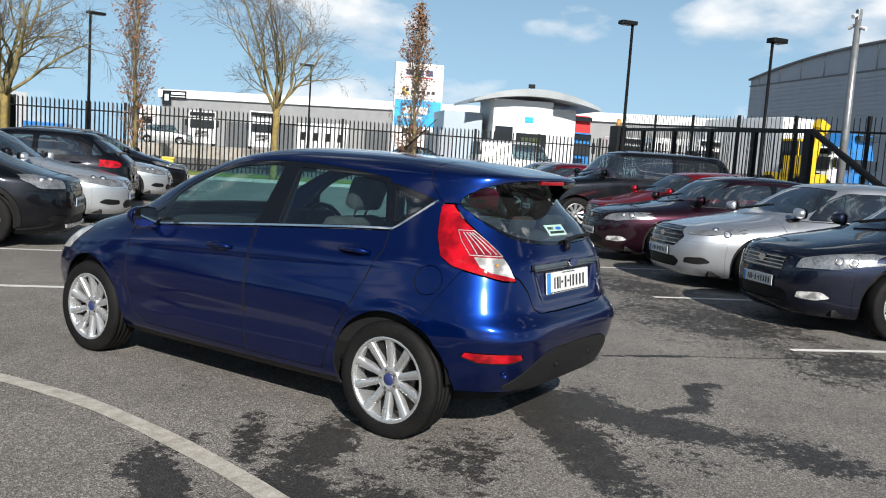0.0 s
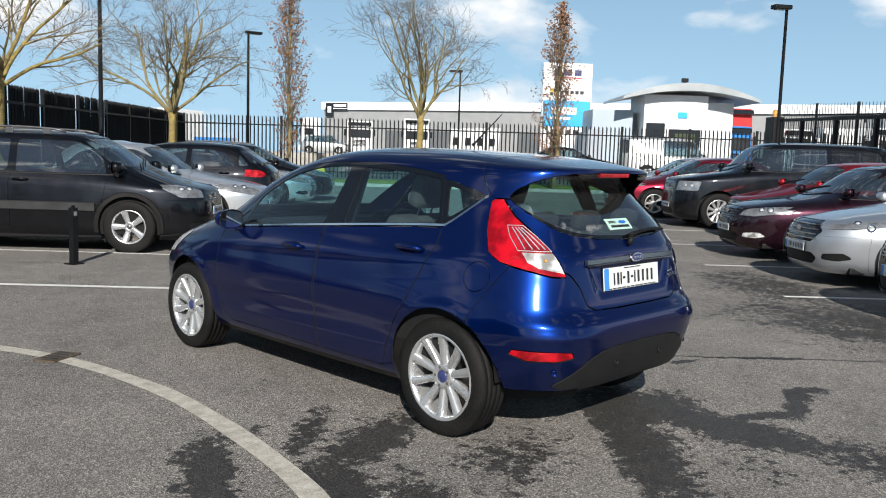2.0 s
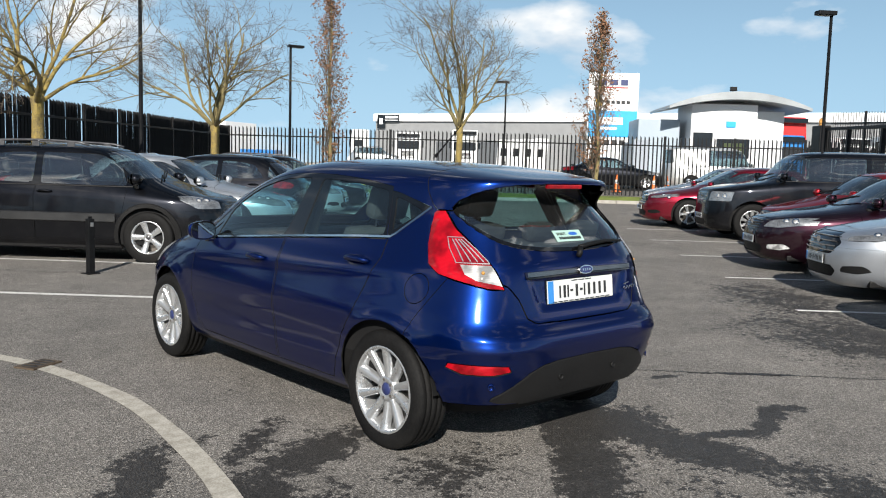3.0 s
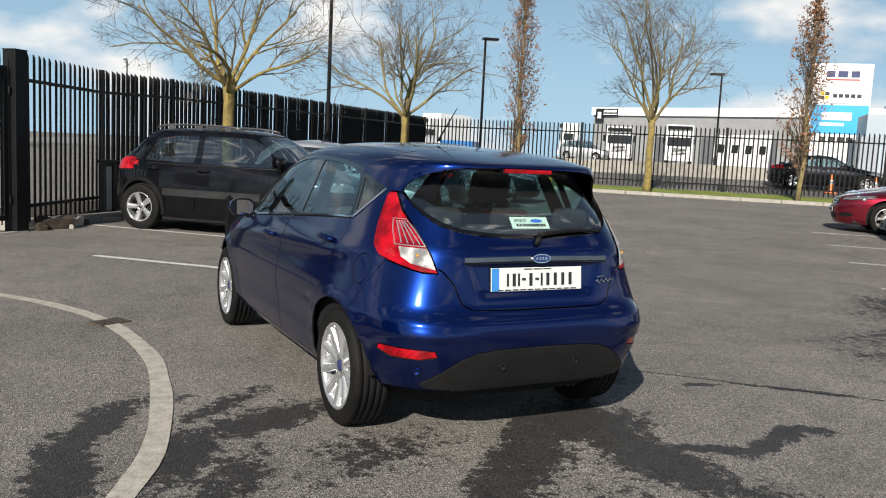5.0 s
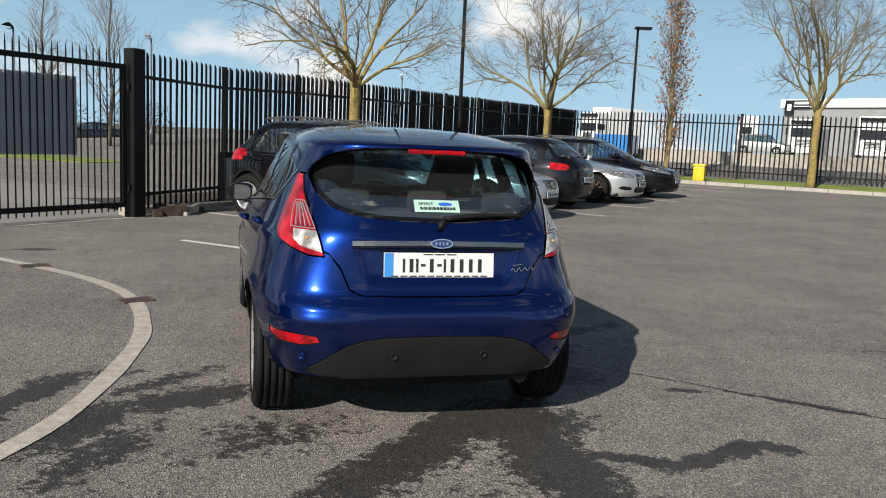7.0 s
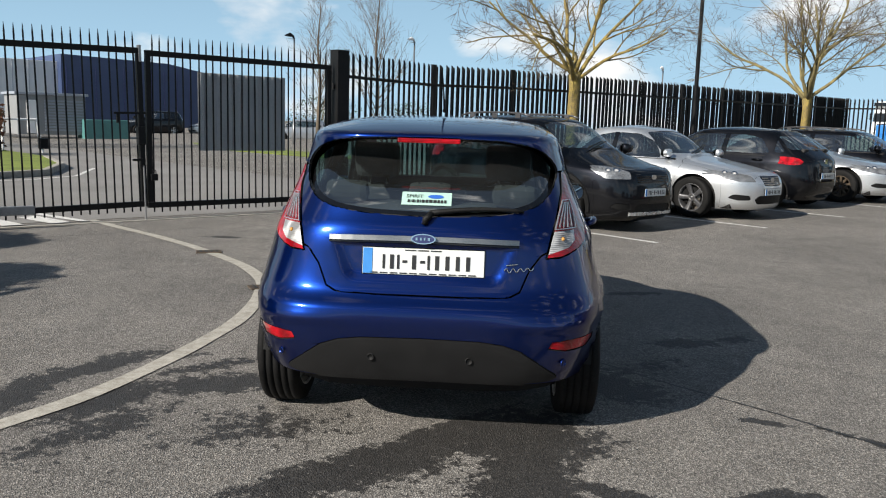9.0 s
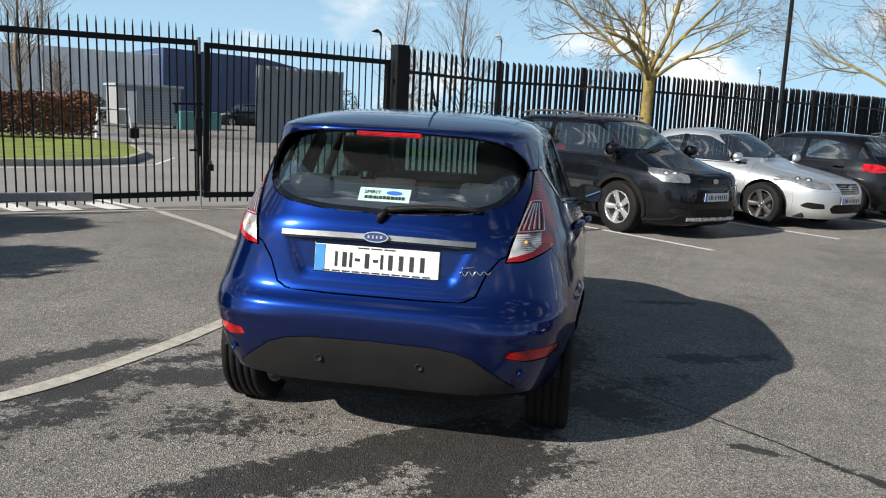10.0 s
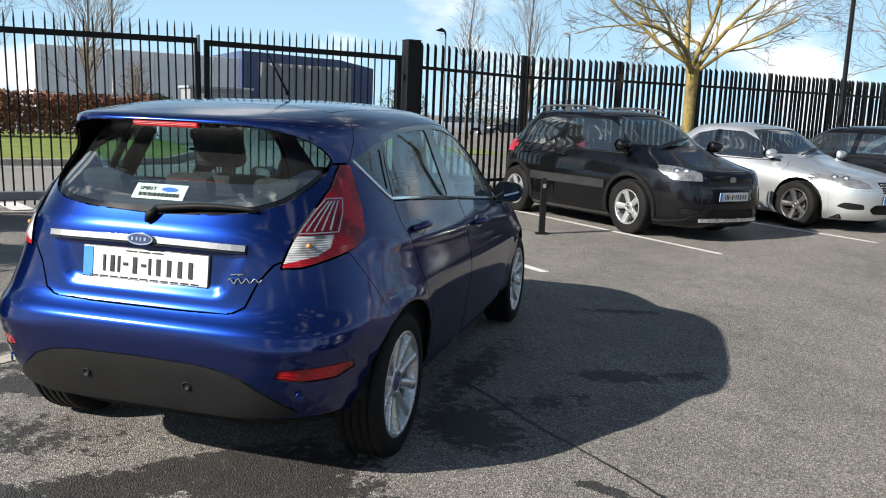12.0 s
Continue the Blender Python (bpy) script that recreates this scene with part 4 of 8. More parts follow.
def take(bm, faces, shrink=0.0, lip=0.0, push=0.0):
    """Lifts faces out of bm into a mesh of their own, drawn in by shrink at the rim, with a rim turned in by lip."""
    nb = bmesh.new()
    bm.normal_update()
    seen, nrm = {}, {}
    lay = bm.verts.layers.float_vector.get("skin")
    if lay is not None:
        lay2 = nb.verts.layers.float_vector.new("skin")
    for f in faces:
        vs = []
        for v in f.verts:
            if v not in seen:
                seen[v] = nb.verts.new(v.co)
                nrm[seen[v]] = v.normal.copy()
                if lay is not None and v[lay].length > 0.1:
                    nrm[seen[v]] = v[lay].normalized()
                    seen[v][lay2] = nrm[seen[v]]
            vs.append(seen[v])
        try:
            nb.faces.new(vs)
        except ValueError:
            pass
    bmesh.ops.delete(bm, geom=list(faces), context="FACES")
    finish(nb, shrink, lip, push, nrm)
    return nb


def finish(nb, shrink, lip, push=0.0, nrm=None):
    """Draws the rim in, and turns a dark rim inwards (second material)."""
    nb.normal_update()
    if nrm is None:
        lay = nb.verts.layers.float_vector.get("skin")
        nrm = {v: (v[lay].normalized() if lay is not None and v[lay].length > 0.1 else v.normal.copy()) for v in nb.verts}
    rim = [e for e in nb.edges if e.is_boundary]
    if shrink:
        move = {}
        for e in rim:
            c = e.link_faces[0].calc_center_median()
            m = (e.verts[0].co + e.verts[1].co) / 2
            t = e.verts[1].co - e.verts[0].co
            ln = t.length
            if ln < 1e-6:
                continue
            t /= ln
            n = nrm[e.verts[0]] + nrm[e.verts[1]]
            q = t.cross(n)
            if q.length < 1e-7:
                continue
            q.normalize()
            if q.dot(c - m) < 0:
                q.negate()
            for v in e.verts:
                move[v] = move.get(v, Vector()) + q * ln
        for v, q in move.items():
            if q.length > 1e-7:
                v.co += q.normalized() * shrink
    if push:
        for v in nb.verts:
            v.co += nrm[v] * push
    for f in nb.faces:
        f.smooth = True
    if lip and rim:
        old = {v for e in rim for v in e.verts}
        res = bmesh.ops.extrude_edge_only(nb, edges=rim)
        fresh = [g for g in res["geom"] if isinstance(g, bmesh.types.BMVert)]
        for g in res["geom"]:
            if isinstance(g, bmesh.types.BMFace):
                g.material_index = 1
        pos = {}
        for v in fresh:
            near = [e.other_vert(v) for e in v.link_edges if e.other_vert(v) in old]
            if near:
                v.co = near[0].co - nrm.get(near[0], Vector((0, 0, 1))) * lip
        for e in rim:
            if e.is_valid:
                e.smooth = False
    return nb


def circle_poly(y, z, r, n=40, a0=0.0):
    return [(y + r * math.cos(a0 + 2 * math.pi * k / n), z + r * math.sin(a0 + 2 * math.pi * k / n)) for k in range(n)]


def rounded(poly, r=0.03, n=3):
    """The outline with its corners rounded."""
    out = []
    m = len(poly)
    for k in range(m):
        p0, p, p1 = (Vector(poly[(k + q) % m]) for q in (-1, 0, 1))
        a, b = (p0 - p), (p1 - p)
        d = min(r, a.length * 0.45, b.length * 0.45)
        s, e = p + a.normalized() * d, p + b.normalized() * d
        for q in range(n + 1):
            t = q / n
            out.append(tuple(s * (1 - t) ** 2 + p * 2 * t * (1 - t) + e * t * t))
    return out


def wheel(parent, m, radius, width, rim_r, spokes, style, alloy="alloy", twist=0.0, hub="blue_ink", tread=True):
    """Tyre, rim, spokes and brake; the outer face looks along +x of its own frame."""
    tyre = bmesh.new()
    w, r, q = width / 2, radius, rim_r
    prof = [(-w * 0.86, q - 0.012), (-w, q + 0.018), (-w * 1.0, r - 0.035), (-w * 0.90, r - 0.010), (-w * 0.78, r - 0.002)]
    if tread:
        for a in (-0.52, -0.18, 0.18, 0.52):
            prof += [(w * (a - 0.045), r), (w * (a - 0.035), r - 0.007), (w * (a + 0.035), r - 0.007), (w * (a + 0.045), r)]
    prof += [(w * 0.78, r - 0.002), (w * 0.90, r - 0.010), (w, r - 0.035), (w, q + 0.018), (w * 0.86, q - 0.012)]
    add_lathe(tyre, prof, 56 if tread else 36)
    wl = new("wheel")
    wl.parent = parent
    wl.matrix_basis = m
    part("tyre", tyre, "rubber", wl)
    rim = bmesh.new()
    add_lathe(rim, [(w * 0.90, q + 0.006), (w * 0.95, q - 0.001), (w * 0.92, q - 0.012), (w * 0.70, q - 0.020), (-w * 0.2, q - 0.03), (-w * 0.9, q - 0.01), (-w * 0.95, q + 0.004)], 48)
    part("rim", rim, alloy, wl)
    back = bmesh.new()
    add_lathe(back, [(0.0, 0.0005), (0.0, 0.12), (-0.01, 0.122), (-0.02, 0.08), (-0.05, 0.07), (-0.055, q - 0.032)], 32)
    part("brake_disc", back, "brake", wl)
    sp = bmesh.new()
    hubr = 0.062
    for k in range(spokes):
        a0 = 2 * math.pi * (k + 0.5) / spokes
        pairs = ((-style, twist), (style, -twist)) if style else ((0, 0),)
        for off, tw in pairs:
            steps = 5
            rows = []
            for i in range(steps + 1):
                f = i / steps
                rr = hubr * 0.7 + (q - 0.012 - hubr * 0.7) * f
                an = a0 + off * (0.35 + 0.65 * f) + tw * f
                wd = (0.0165 + 0.0085 * f) if not style else 0.017
                if spokes <= 6 and not style:
                    wd *= 1.8
                xx = w * (0.62 + 0.26 * f ** 1.5)
                c, s = math.cos(an), math.sin(an)
                tx, ty = -s, c
                p = lambda e, dx: (xx + dx, rr * c + tx * e, rr * s + ty * e)
                rows.append([sp.verts.new(p(-wd, -0.035)), sp.verts.new(p(-wd * 0.95, -0.004)), sp.verts.new(p(-wd * 0.55, 0.003)), sp.verts.new(p(wd * 0.55, 0.003)), sp.verts.new(p(wd * 0.95, -0.004)), sp.verts.new(p(wd, -0.035))])
            for r0, r1 in zip(rows, rows[1:]):
                for j in range(5):
                    sp.faces.new((r0[j], r0[j + 1], r1[j + 1], r1[j]))
    bmesh.ops.recalc_face_normals(sp, faces=sp.faces[:])
    part("spokes", sp, alloy, wl, smooth=True)
    hb = bmesh.new()
    add_lathe(hb, [(w * 0.30, hubr * 1.15), (w * 0.66, hubr * 1.05), (w * 0.69, hubr * 0.85), (w * 0.69, 0.034), (w * 0.66, 0.032)], 28)
    part("hub", hb, alloy, wl)
    cp = bmesh.new()
    add_lathe(cp, [(w * 0.67, 0.032), (w * 0.72, 0.028), (w * 0.73, 0.0005)], 20)
    part("centre_cap", cp, hub, wl)
    for k in range(5):
        nb = bmesh.new()
        an = 2 * math.pi * (k + 0.5) / 5
        add_tube(nb, [(w * 0.62, 0.048 * math.cos(an), 0.048 * math.sin(an)), (w * 0.71, 0.048 * math.cos(an), 0.048 * math.sin(an))], [0.009, 0.008], 6)
        part("wheel_nut", nb, "brake", wl)
    return wl


def plate_at(parent, m, blue=True, bars=True, w=0.52, h=0.115):
    """A number plate; its writing is left as plain bars."""
    bm = bmesh.new()
    add_box(bm, (0, 0, -0.004), (w + 0.010, h + 0.010, 0.012), 0.004)
    sur = part("plate_surround", bm, "gloss_black", parent, m=m)
    bm = bmesh.new()
    add_box(bm, (0, 0, 0.004), (w, h, 0.006), 0.002)
    pl = part("number_plate", bm, "plate", parent, m=m)
    if blue:
        bm = bmesh.new()
        add_box(bm, (-w / 2 + 0.022, 0, 0.008), (0.040, h - 0.004, 0.003))
        part("country_band", bm, "band_blue", pl)
    if bars:
        x = -w / 2 + 0.085
        for wd in (0.022, 0.040, 0.018, None, 0.046, None, 0.018, 0.046, 0.046, 0.046, 0.046):
            bm = bmesh.new()
            if wd is None:
                add_box(bm, (x + 0.010, 0, 0.0085), (0.020, 0.011, 0.003))
                x += 0.032
            else:
                add_box(bm, (x + wd / 2 - 0.005, -0.002, 0.0085), (0.0165 if wd > 0.03 else 0.010, h * 0.54, 0.003))
                x += wd - 0.002 if wd > 0.03 else wd + 0.004
            part("plate_bar", bm, "ink", pl)
    return pl


def mirror_at(parent, p, side, paint, size=1.0, glassy=True):
    """A door mirror: foot, housing and glass. It faces back."""
    x, y, z = p
    k = size
    bm = bmesh.new()
    add_box(bm, (side * 0.015 * k, 0.0, -0.055 * k), (0.06 * k, 0.06 * k, 0.11 * k), 0.014 * k)
    add_box(bm, (side * 0.045 * k, 0.0, -0.020 * k), (0.09 * k, 0.05 * k, 0.03 * k), 0.010 * k)
    mr = part("mirror", bm, "gloss_black", parent, m=pose(x, y, z))
    bm = bmesh.new()
    bmesh.ops.create_uvsphere(bm, u_segments=20, v_segments=12, radius=1.0)
    for v in bm.verts:
        c = v.co
        sx, sy, sz = (math.copysign(abs(q) ** 0.72, q) for q in c)
        yy = sy * (0.082 if sy > 0 else 0.008)
        v.co = Vector((side * 0.118 * k + sx * 0.098 * k, yy * k + 0.02, 0.050 * k + sz * 0.068 * k * (1 - 0.16 * sx * side)))
    part("housing", bm, paint, mr, smooth=True)
    bm = bmesh.new()
    o = [(math.copysign(abs(math.cos(a)) ** 0.72, math.cos(a)) * 0.096 * k, math.copysign(abs(math.sin(a)) ** 0.72, math.sin(a)) * 0.070 * k) for a in [2 * math.pi * q / 28 for q in range(28)]]
    add_prism(bm, o, 0.014, pose(side * 0.118 * k, -0.004 * k, 0.050 * k, 90, 0, 0))
    part("bezel", bm, "gloss_black", mr)
    bm = bmesh.new()
    o = [(math.copysign(abs(math.cos(a)) ** 0.7, math.cos(a)) * 0.084 * k, math.copysign(abs(math.sin(a)) ** 0.7, math.sin(a)) * 0.058 * k) for a in [2 * math.pi * q / 24 for q in range(24)]]
    add_prism(bm, o, 0.006, pose(side * 0.118 * k, -0.0185 * k, 0.050 * k, 90, 0, -11 if side > 0 else -7))
    part("mirror_glass", bm, "mirror", mr)
    return mr


def handle_at(parent, sh, y, z, side, paint, length=0.20):
    """A pull handle over a dished recess."""
    x = sh.side(y, z)
    bm = bmesh.new()
    pts, rad = [], []
    for k in range(9):
        f = k / 8
        yy = y + length * (f - 0.5)
        xx = sh.side(yy, z) + 0.004 + 0.034 * math.sin(math.pi * f) ** 0.6
        pts.append((side * xx, yy, z + 0.012 * math.sin(math.pi * f)))
        rad.append(0.012 + 0.006 * math.sin(math.pi * f))
    add_tube(bm, pts, rad, 8)
    return part("door_handle", bm, paint, parent, smooth=True)


def ribbon(bm, pts, w, h, sh_n, mat=0):
    """A narrow raised strip along points, each with an outward normal."""
    rows = []
    for k, p in enumerate(pts):
        a, b = Vector(pts[max(k - 1, 0)]), Vector(pts[min(k + 1, len(pts) - 1)])
        t = (b - a).normalized()
        n = Vector(sh_n[k]).normalized()
        s = t.cross(n).normalized() * (w / 2)
        p = Vector(p)
        rows.append([bm.verts.new(p - s - n * 0.004), bm.verts.new(p - s * 0.8 + n * h), bm.verts.new(p + s * 0.8 + n * h), bm.verts.new(p + s - n * 0.004)])
    for r0, r1 in zip(rows, rows[1:]):
        for j in range(3):
            bm.faces.new((r0[j], r0[j + 1], r1[j + 1], r1[j]))
    for r in (rows[0], rows[-1]):
        bm.faces.new(r)
    bmesh.ops.recalc_face_normals(bm, faces=bm.faces[:])


def seat_at(parent, x, y, z, w=0.50, head=True, back=0.62, lean=20, bench=False):
    bm = bmesh.new()
    add_box(bm, (0, 0.02, 0.07), (w, 0.50, 0.16), 0.05)
    st = part("seat", bm, "seat", parent, m=pose(x, y, z))
    bm = bmesh.new()
    add_box(bm, (0, 0, back / 2), (w * 0.96, 0.13, back), 0.055, pose(0, -0.22, 0.12, lean, 0, 0))
    part("backrest", bm, "seat", st)
    if head:
        for hx in ((-w * 0.33, 0, w * 0.33) if bench else (0,)):
            bm = bmesh.new()
            add_box(bm, (hx, 0, back + (0.05 if bench else 0.15)), (0.25, 0.10, 0.19) if not bench else (0.20, 0.08, 0.10), 0.038, pose(0, -0.22, 0.12, lean, 0, 0))
            part("headrest", bm, "seat", st)
            for q in (-0.05, 0.05):
                bm = bmesh.new()
                add_tube(bm, [Vector((hx + q, 0, back - 0.02)), Vector((hx + q, 0, back + 0.10))], [0.007, 0.007], 6)
                bmesh.ops.transform(bm, matrix=pose(0, -0.22, 0.12, lean, 0, 0), verts=bm.verts[:])
                part("headrest_post", bm, "chrome", st)
    return st


def cabin(parent, sh, floor, dash_y, rhd=True, rear_y=0.05, seat_z=0.30, wide=0.42):
    """Seats, dashboard and wheel, seen through the glass."""
    for sx in (-1, 1):
        seat_at(parent, sx * wide * 0.86, rear_y + 0.92, seat_z + 0.02, 0.50)
    seat_at(parent, 0, rear_y + 0.05, seat_z + 0.04, wide * 2.75, bench=True, back=0.58)
    bm = bmesh.new()
    add_box(bm, (0, dash_y, seat_z + 0.50), (wide * 3.0, 0.40, 0.24), 0.08)
    add_box(bm, (0.38 if rhd else -0.38, dash_y - 0.16, seat_z + 0.62), (0.34, 0.18, 0.10), 0.04)
    part("dashboard", bm, "inside", parent)
    bm = bmesh.new()
    r = [(0.19 * math.cos(2 * math.pi * k / 24), 0, 0.19 * math.sin(2 * math.pi * k / 24)) for k in range(25)]
    add_tube(bm, r, [0.016] * 25, 8, cap=False)
    add_box(bm, (0, 0.01, -0.02), (0.36, 0.025, 0.05), 0.01)
    add_box(bm, (0, 0.015, -0.01), (0.13, 0.05, 0.12), 0.02)
    part("steering_wheel", bm, "inside", parent, m=pose(0.36 if rhd else -0.36, dash_y - 0.34, seat_z + 0.54, -24, 0, 0), smooth=True)
    bm = bmesh.new()
    add_box(bm, (0, 0, 0), (0.23, 0.03, 0.06), 0.015)
    part("rear_view_mirror", bm, "inside", parent, m=pose(0.0, dash_y - 0.42, seat_z + 0.98))


def arch_liner(parent, y, z, r, x, side, depth=0.30):
    """The dark shell inside a wheel arch."""
    bm = bmesh.new()
    rows = []
    for k in range(17):
        a = math.radians(4 + 172 * k / 16)
        c, s = y + (r - 0.003) * math.cos(a), z + (r - 0.003) * math.sin(a)
        rows.append([bm.verts.new((side * (x - 0.025), c, s)), bm.verts.new((side * (x - depth), c, s))])
    for r0, r1 in zip(rows, rows[1:]):
        bm.faces.new((r0[0], r1[0], r1[1], r0[1]))
    return part("arch_liner", bm, "plastic", parent)

# ---- the blue hatchback ----
def hero_car():
    zs = [0.185, 0.20, 0.225, 0.25] + [0.25 + 0.0175 * k for k in range(1, 63)] + [1.345, 1.352, 1.360, 1.368, 1.376, 1.384, 1.392, 1.400, 1.408, 1.416, 1.423, 1.430, 1.436, 1.442, 1.447, 1.451, 1.454, 1.4565]

    def relief(y, z):
        """The shoulder line that rises to the back, the scoop under it, the sill fold and the arch flares."""
        bump = lambda q, w: math.exp(-(q / w) ** 2)
        ramp = lambda q: (lambda k: k * k * (3 - 2 * k))(min(max(q, 0), 1))
        c0 = 0.795 + 0.095 * (1.9 - y) / 1.9
        door = ramp((y + 0.25) / 0.35) * ramp((2.45 - y) / 0.3)
        mid = ramp((y - 0.30) / 0.25) * ramp((2.15 - y) / 0.25)
        out = 0.007 * bump(z - c0, 0.055 if z > c0 else 0.020) * door - 0.003 * bump(z - c0 + 0.115, 0.07) * door
        low = 0.36 + 0.05 * (2.1 - y) / 2
        out += (0.004 * bump(z - low, 0.03) - 0.003 * bump(z - low - 0.10, 0.07)) * mid
        for yc in (0.0, 2.489):
            rr = math.hypot(y - yc, z - 0.312)
            out += 0.014 * bump(rr - 0.359, 0.022 if rr > 0.359 else 0.05) * ramp((z - 0.25) / 0.1)
        return out

    sh = Shell(
        rear=[(0.185, -0.40), (0.22, -0.50), (0.30, -0.60), (0.40, -0.640), (0.50, -0.664), (0.58, -0.674), (0.625, -0.668), (0.66, -0.640), (0.70, -0.615), (0.80, -0.596), (0.90, -0.585), (0.955, -0.572),
              (1.0, -0.548), (1.10, -0.498), (1.20, -0.455), (1.28, -0.442), (1.32, -0.450), (1.345, -0.457), (1.356, -0.455), (1.364, -0.435), (1.378, -0.36), (1.40, -0.22), (1.423, -0.02), (1.440, 0.25), (1.451, 0.52), (1.4565, 0.80)],
        front=[(0.185, 3.02), (0.25, 3.16), (0.35, 3.225), (0.48, 3.245), (0.58, 3.235), (0.66, 3.20), (0.74, 3.12), (0.80, 3.00), (0.86, 2.83), (0.91, 2.66), (0.95, 2.49), (0.99, 2.36), (1.10, 2.14), (1.20, 1.95), (1.30, 1.71), (1.36, 1.53), (1.40, 1.38), (1.43, 1.23), (1.447, 1.09), (1.4565, 0.95)],
        half=[(0.185, 0.70), (0.22, 0.755), (0.28, 0.792), (0.36, 0.808), (0.46, 0.820), (0.56, 0.836), (0.64, 0.840), (0.70, 0.834), (0.78, 0.816), (0.86, 0.797), (0.92, 0.776), (0.96, 0.757), (1.00, 0.740), (1.10, 0.698), (1.20, 0.658), (1.30, 0.620), (1.345, 0.600), (1.376, 0.572), (1.400, 0.532), (1.416, 0.490), (1.430, 0.430), (1.442, 0.340), (1.451, 0.220), (1.4565, 0.06)],
        sq_rear=[(0.185, 4.9), (0.3, 5.2), (0.5, 6.0), (0.7, 5.6), (0.9, 4.8), (1.2, 4.2), (1.30, 4.2), (1.35, 4.0), (1.40, 3.6), (1.44, 3.0), (1.4565, 2.4)],
        sq_front=[(0.185, 4.0), (0.5, 4.3), (0.7, 3.9), (0.9, 3.6), (1.0, 4.4), (1.2, 5.0), (1.36, 4.6), (1.43, 3.4), (1.4565, 2.4)],
        zs=zs, around=84, relief=relief)
    bm = sh.mesh()
    car = thing("hatchback_car", pose(0, 0, 0), "deep blue metallic five-door hatchback parked on the asphalt", "car")
    YF, YR = 2.489, 0.0
    paint = "paint_blue"
    RS = {-1: (lambda c: c.x < -0.2), 1: (lambda c: c.x > 0.2)}
    rear_ok = lambda c: c.y < 0.35
    SIDE, REAR = (1, 2), (0, 2)
    top_z = smooth_table([(-0.2, 1.22), (0.0, 1.262), (0.2, 1.300), (0.5, 1.332), (0.8, 1.346), (1.0, 1.347), (1.2, 1.336), (1.45, 1.290), (1.65, 1.212), (1.8, 1.115), (1.95, 0.99)])
    belt = smooth_table([(0.0, 1.082), (0.08, 1.070), (0.25, 1.060), (0.6, 1.034), (1.05, 0.998), (1.5, 0.960), (1.85, 0.930), (2.2, 0.902)])
    # wheel arches
    for y in (YF, YR):
        for s in (-1, 1):
            fs = cut_region(bm, circle_poly(y, 0.312, 0.345, 44), SIDE, RS[s])
            bmesh.ops.delete(bm, geom=fs, context="FACES")
    # side glass: front door, rear door, quarter
    def along(f, y0, y1, n):
        return [(y0 + (y1 - y0) * k / n, f(y0 + (y1 - y0) * k / n)) for k in range(n + 1)]
    front_win = along(belt, 1.035, 1.855, 5) + along(lambda y: top_z(y) - 0.014, 1.80, 0.945, 9)
    rear_win = along(belt, 0.140, 0.865, 5) + along(lambda y: top_z(y) - 0.014, 0.835, 0.205, 7)
    quarter = [(0.092, 1.092), (0.135, 1.256), (0.08, 1.246), (-0.055, 1.203), (-0.062, 1.188)]
    fixed = [(1.895, belt(1.895) + 0.006), (2.02, belt(2.02) + 0.006), (1.90, 1.00), (1.865, 1.02)]
    frame_f = along(lambda y: belt(y) - 0.018, 1.02, 2.07, 6) + along(lambda y: top_z(y) + 0.014, 1.97, 0.955, 10)
    frame_r = along(lambda y: belt(y) - 0.018, 0.115, 1.02, 6) + along(lambda y: top_z(y) + 0.014, 0.955, 0.18, 7)
    parts_side = {}
    for s in (-1, 1):
        for key, poly, mat, nm in (("fw", rounded(front_win, 0.03, 2), "glass", "window"), ("rw", rounded(rear_win, 0.03, 2), "glass", "window"), ("qw", rounded(quarter, 0.012, 2), "glass", "window"), ("fx", fixed, "gloss_black", "corner_panel")):
            nb = take(bm, cut_region(bm, poly, SIDE, RS[s]), 0.0, 0.0, -0.006)
            parts_side[key, s] = (nb, mat, nm)
    # window frames, black
    for s in (-1, 1):
        for key, poly in (("ff", frame_f), ("fr", frame_r), ("fq", rounded([(-0.118, 1.218), (-0.105, 1.205), (0.075, 1.060), (0.112, 1.052), (0.176, 1.290), (0.10, 1.278), (-0.04, 1.242)], 0.008, 2))):
            nb = take(bm, cut_region(bm, poly, SIDE, RS[s]), 0.0012, 0.010, -0.002)
            parts_side[key, s] = (nb, "gloss_black", "window_frame")
    # tailgate glass
    rg_half = [(0.0, 1.014), (0.25, 1.022), (0.40, 1.040), (0.490, 1.070), (0.545, 1.125), (0.572, 1.19), (0.574, 1.222), (0.545, 1.262), (0.500, 1.297), (0.43, 1.322), (0.33, 1.337), (0.18, 1.343), (0.0, 1.345)]
    rg = rg_half + [(-x, z) for x, z in rg_half[-2:0:-1]]
    gl = take(bm, cut_region(bm, rounded(rg, 0.03, 2), REAR, rear_ok), 0.0, 0.0, -0.002)
    gl.normal_update()
    inset = lambda z: 0.005 + 0.175 * (lambda q: q * q * (3 - 2 * q))(min(max((z - 1.03) / 0.36, 0), 1))
    wall = bmesh.new()
    for e in [e for e in gl.edges if e.is_boundary]:
        a, b = e.verts[0].co, e.verts[1].co
        q = [Vector(a), Vector(b), b + Vector((0, inset(b.z), 0)), a + Vector((0, inset(a.z), 0))]
        wall.faces.new([wall.verts.new(p) for p in q])
    bmesh.ops.remove_doubles(wall, verts=wall.verts[:], dist=0.0003)
    for v in gl.verts:
        v.co.y += inset(v.co.z)
    gl.verts.layers.float_vector.remove(gl.verts.layers.float_vector["skin"])
    glass_y = lambda x, z: sh.back(abs(x), z) + inset(z)
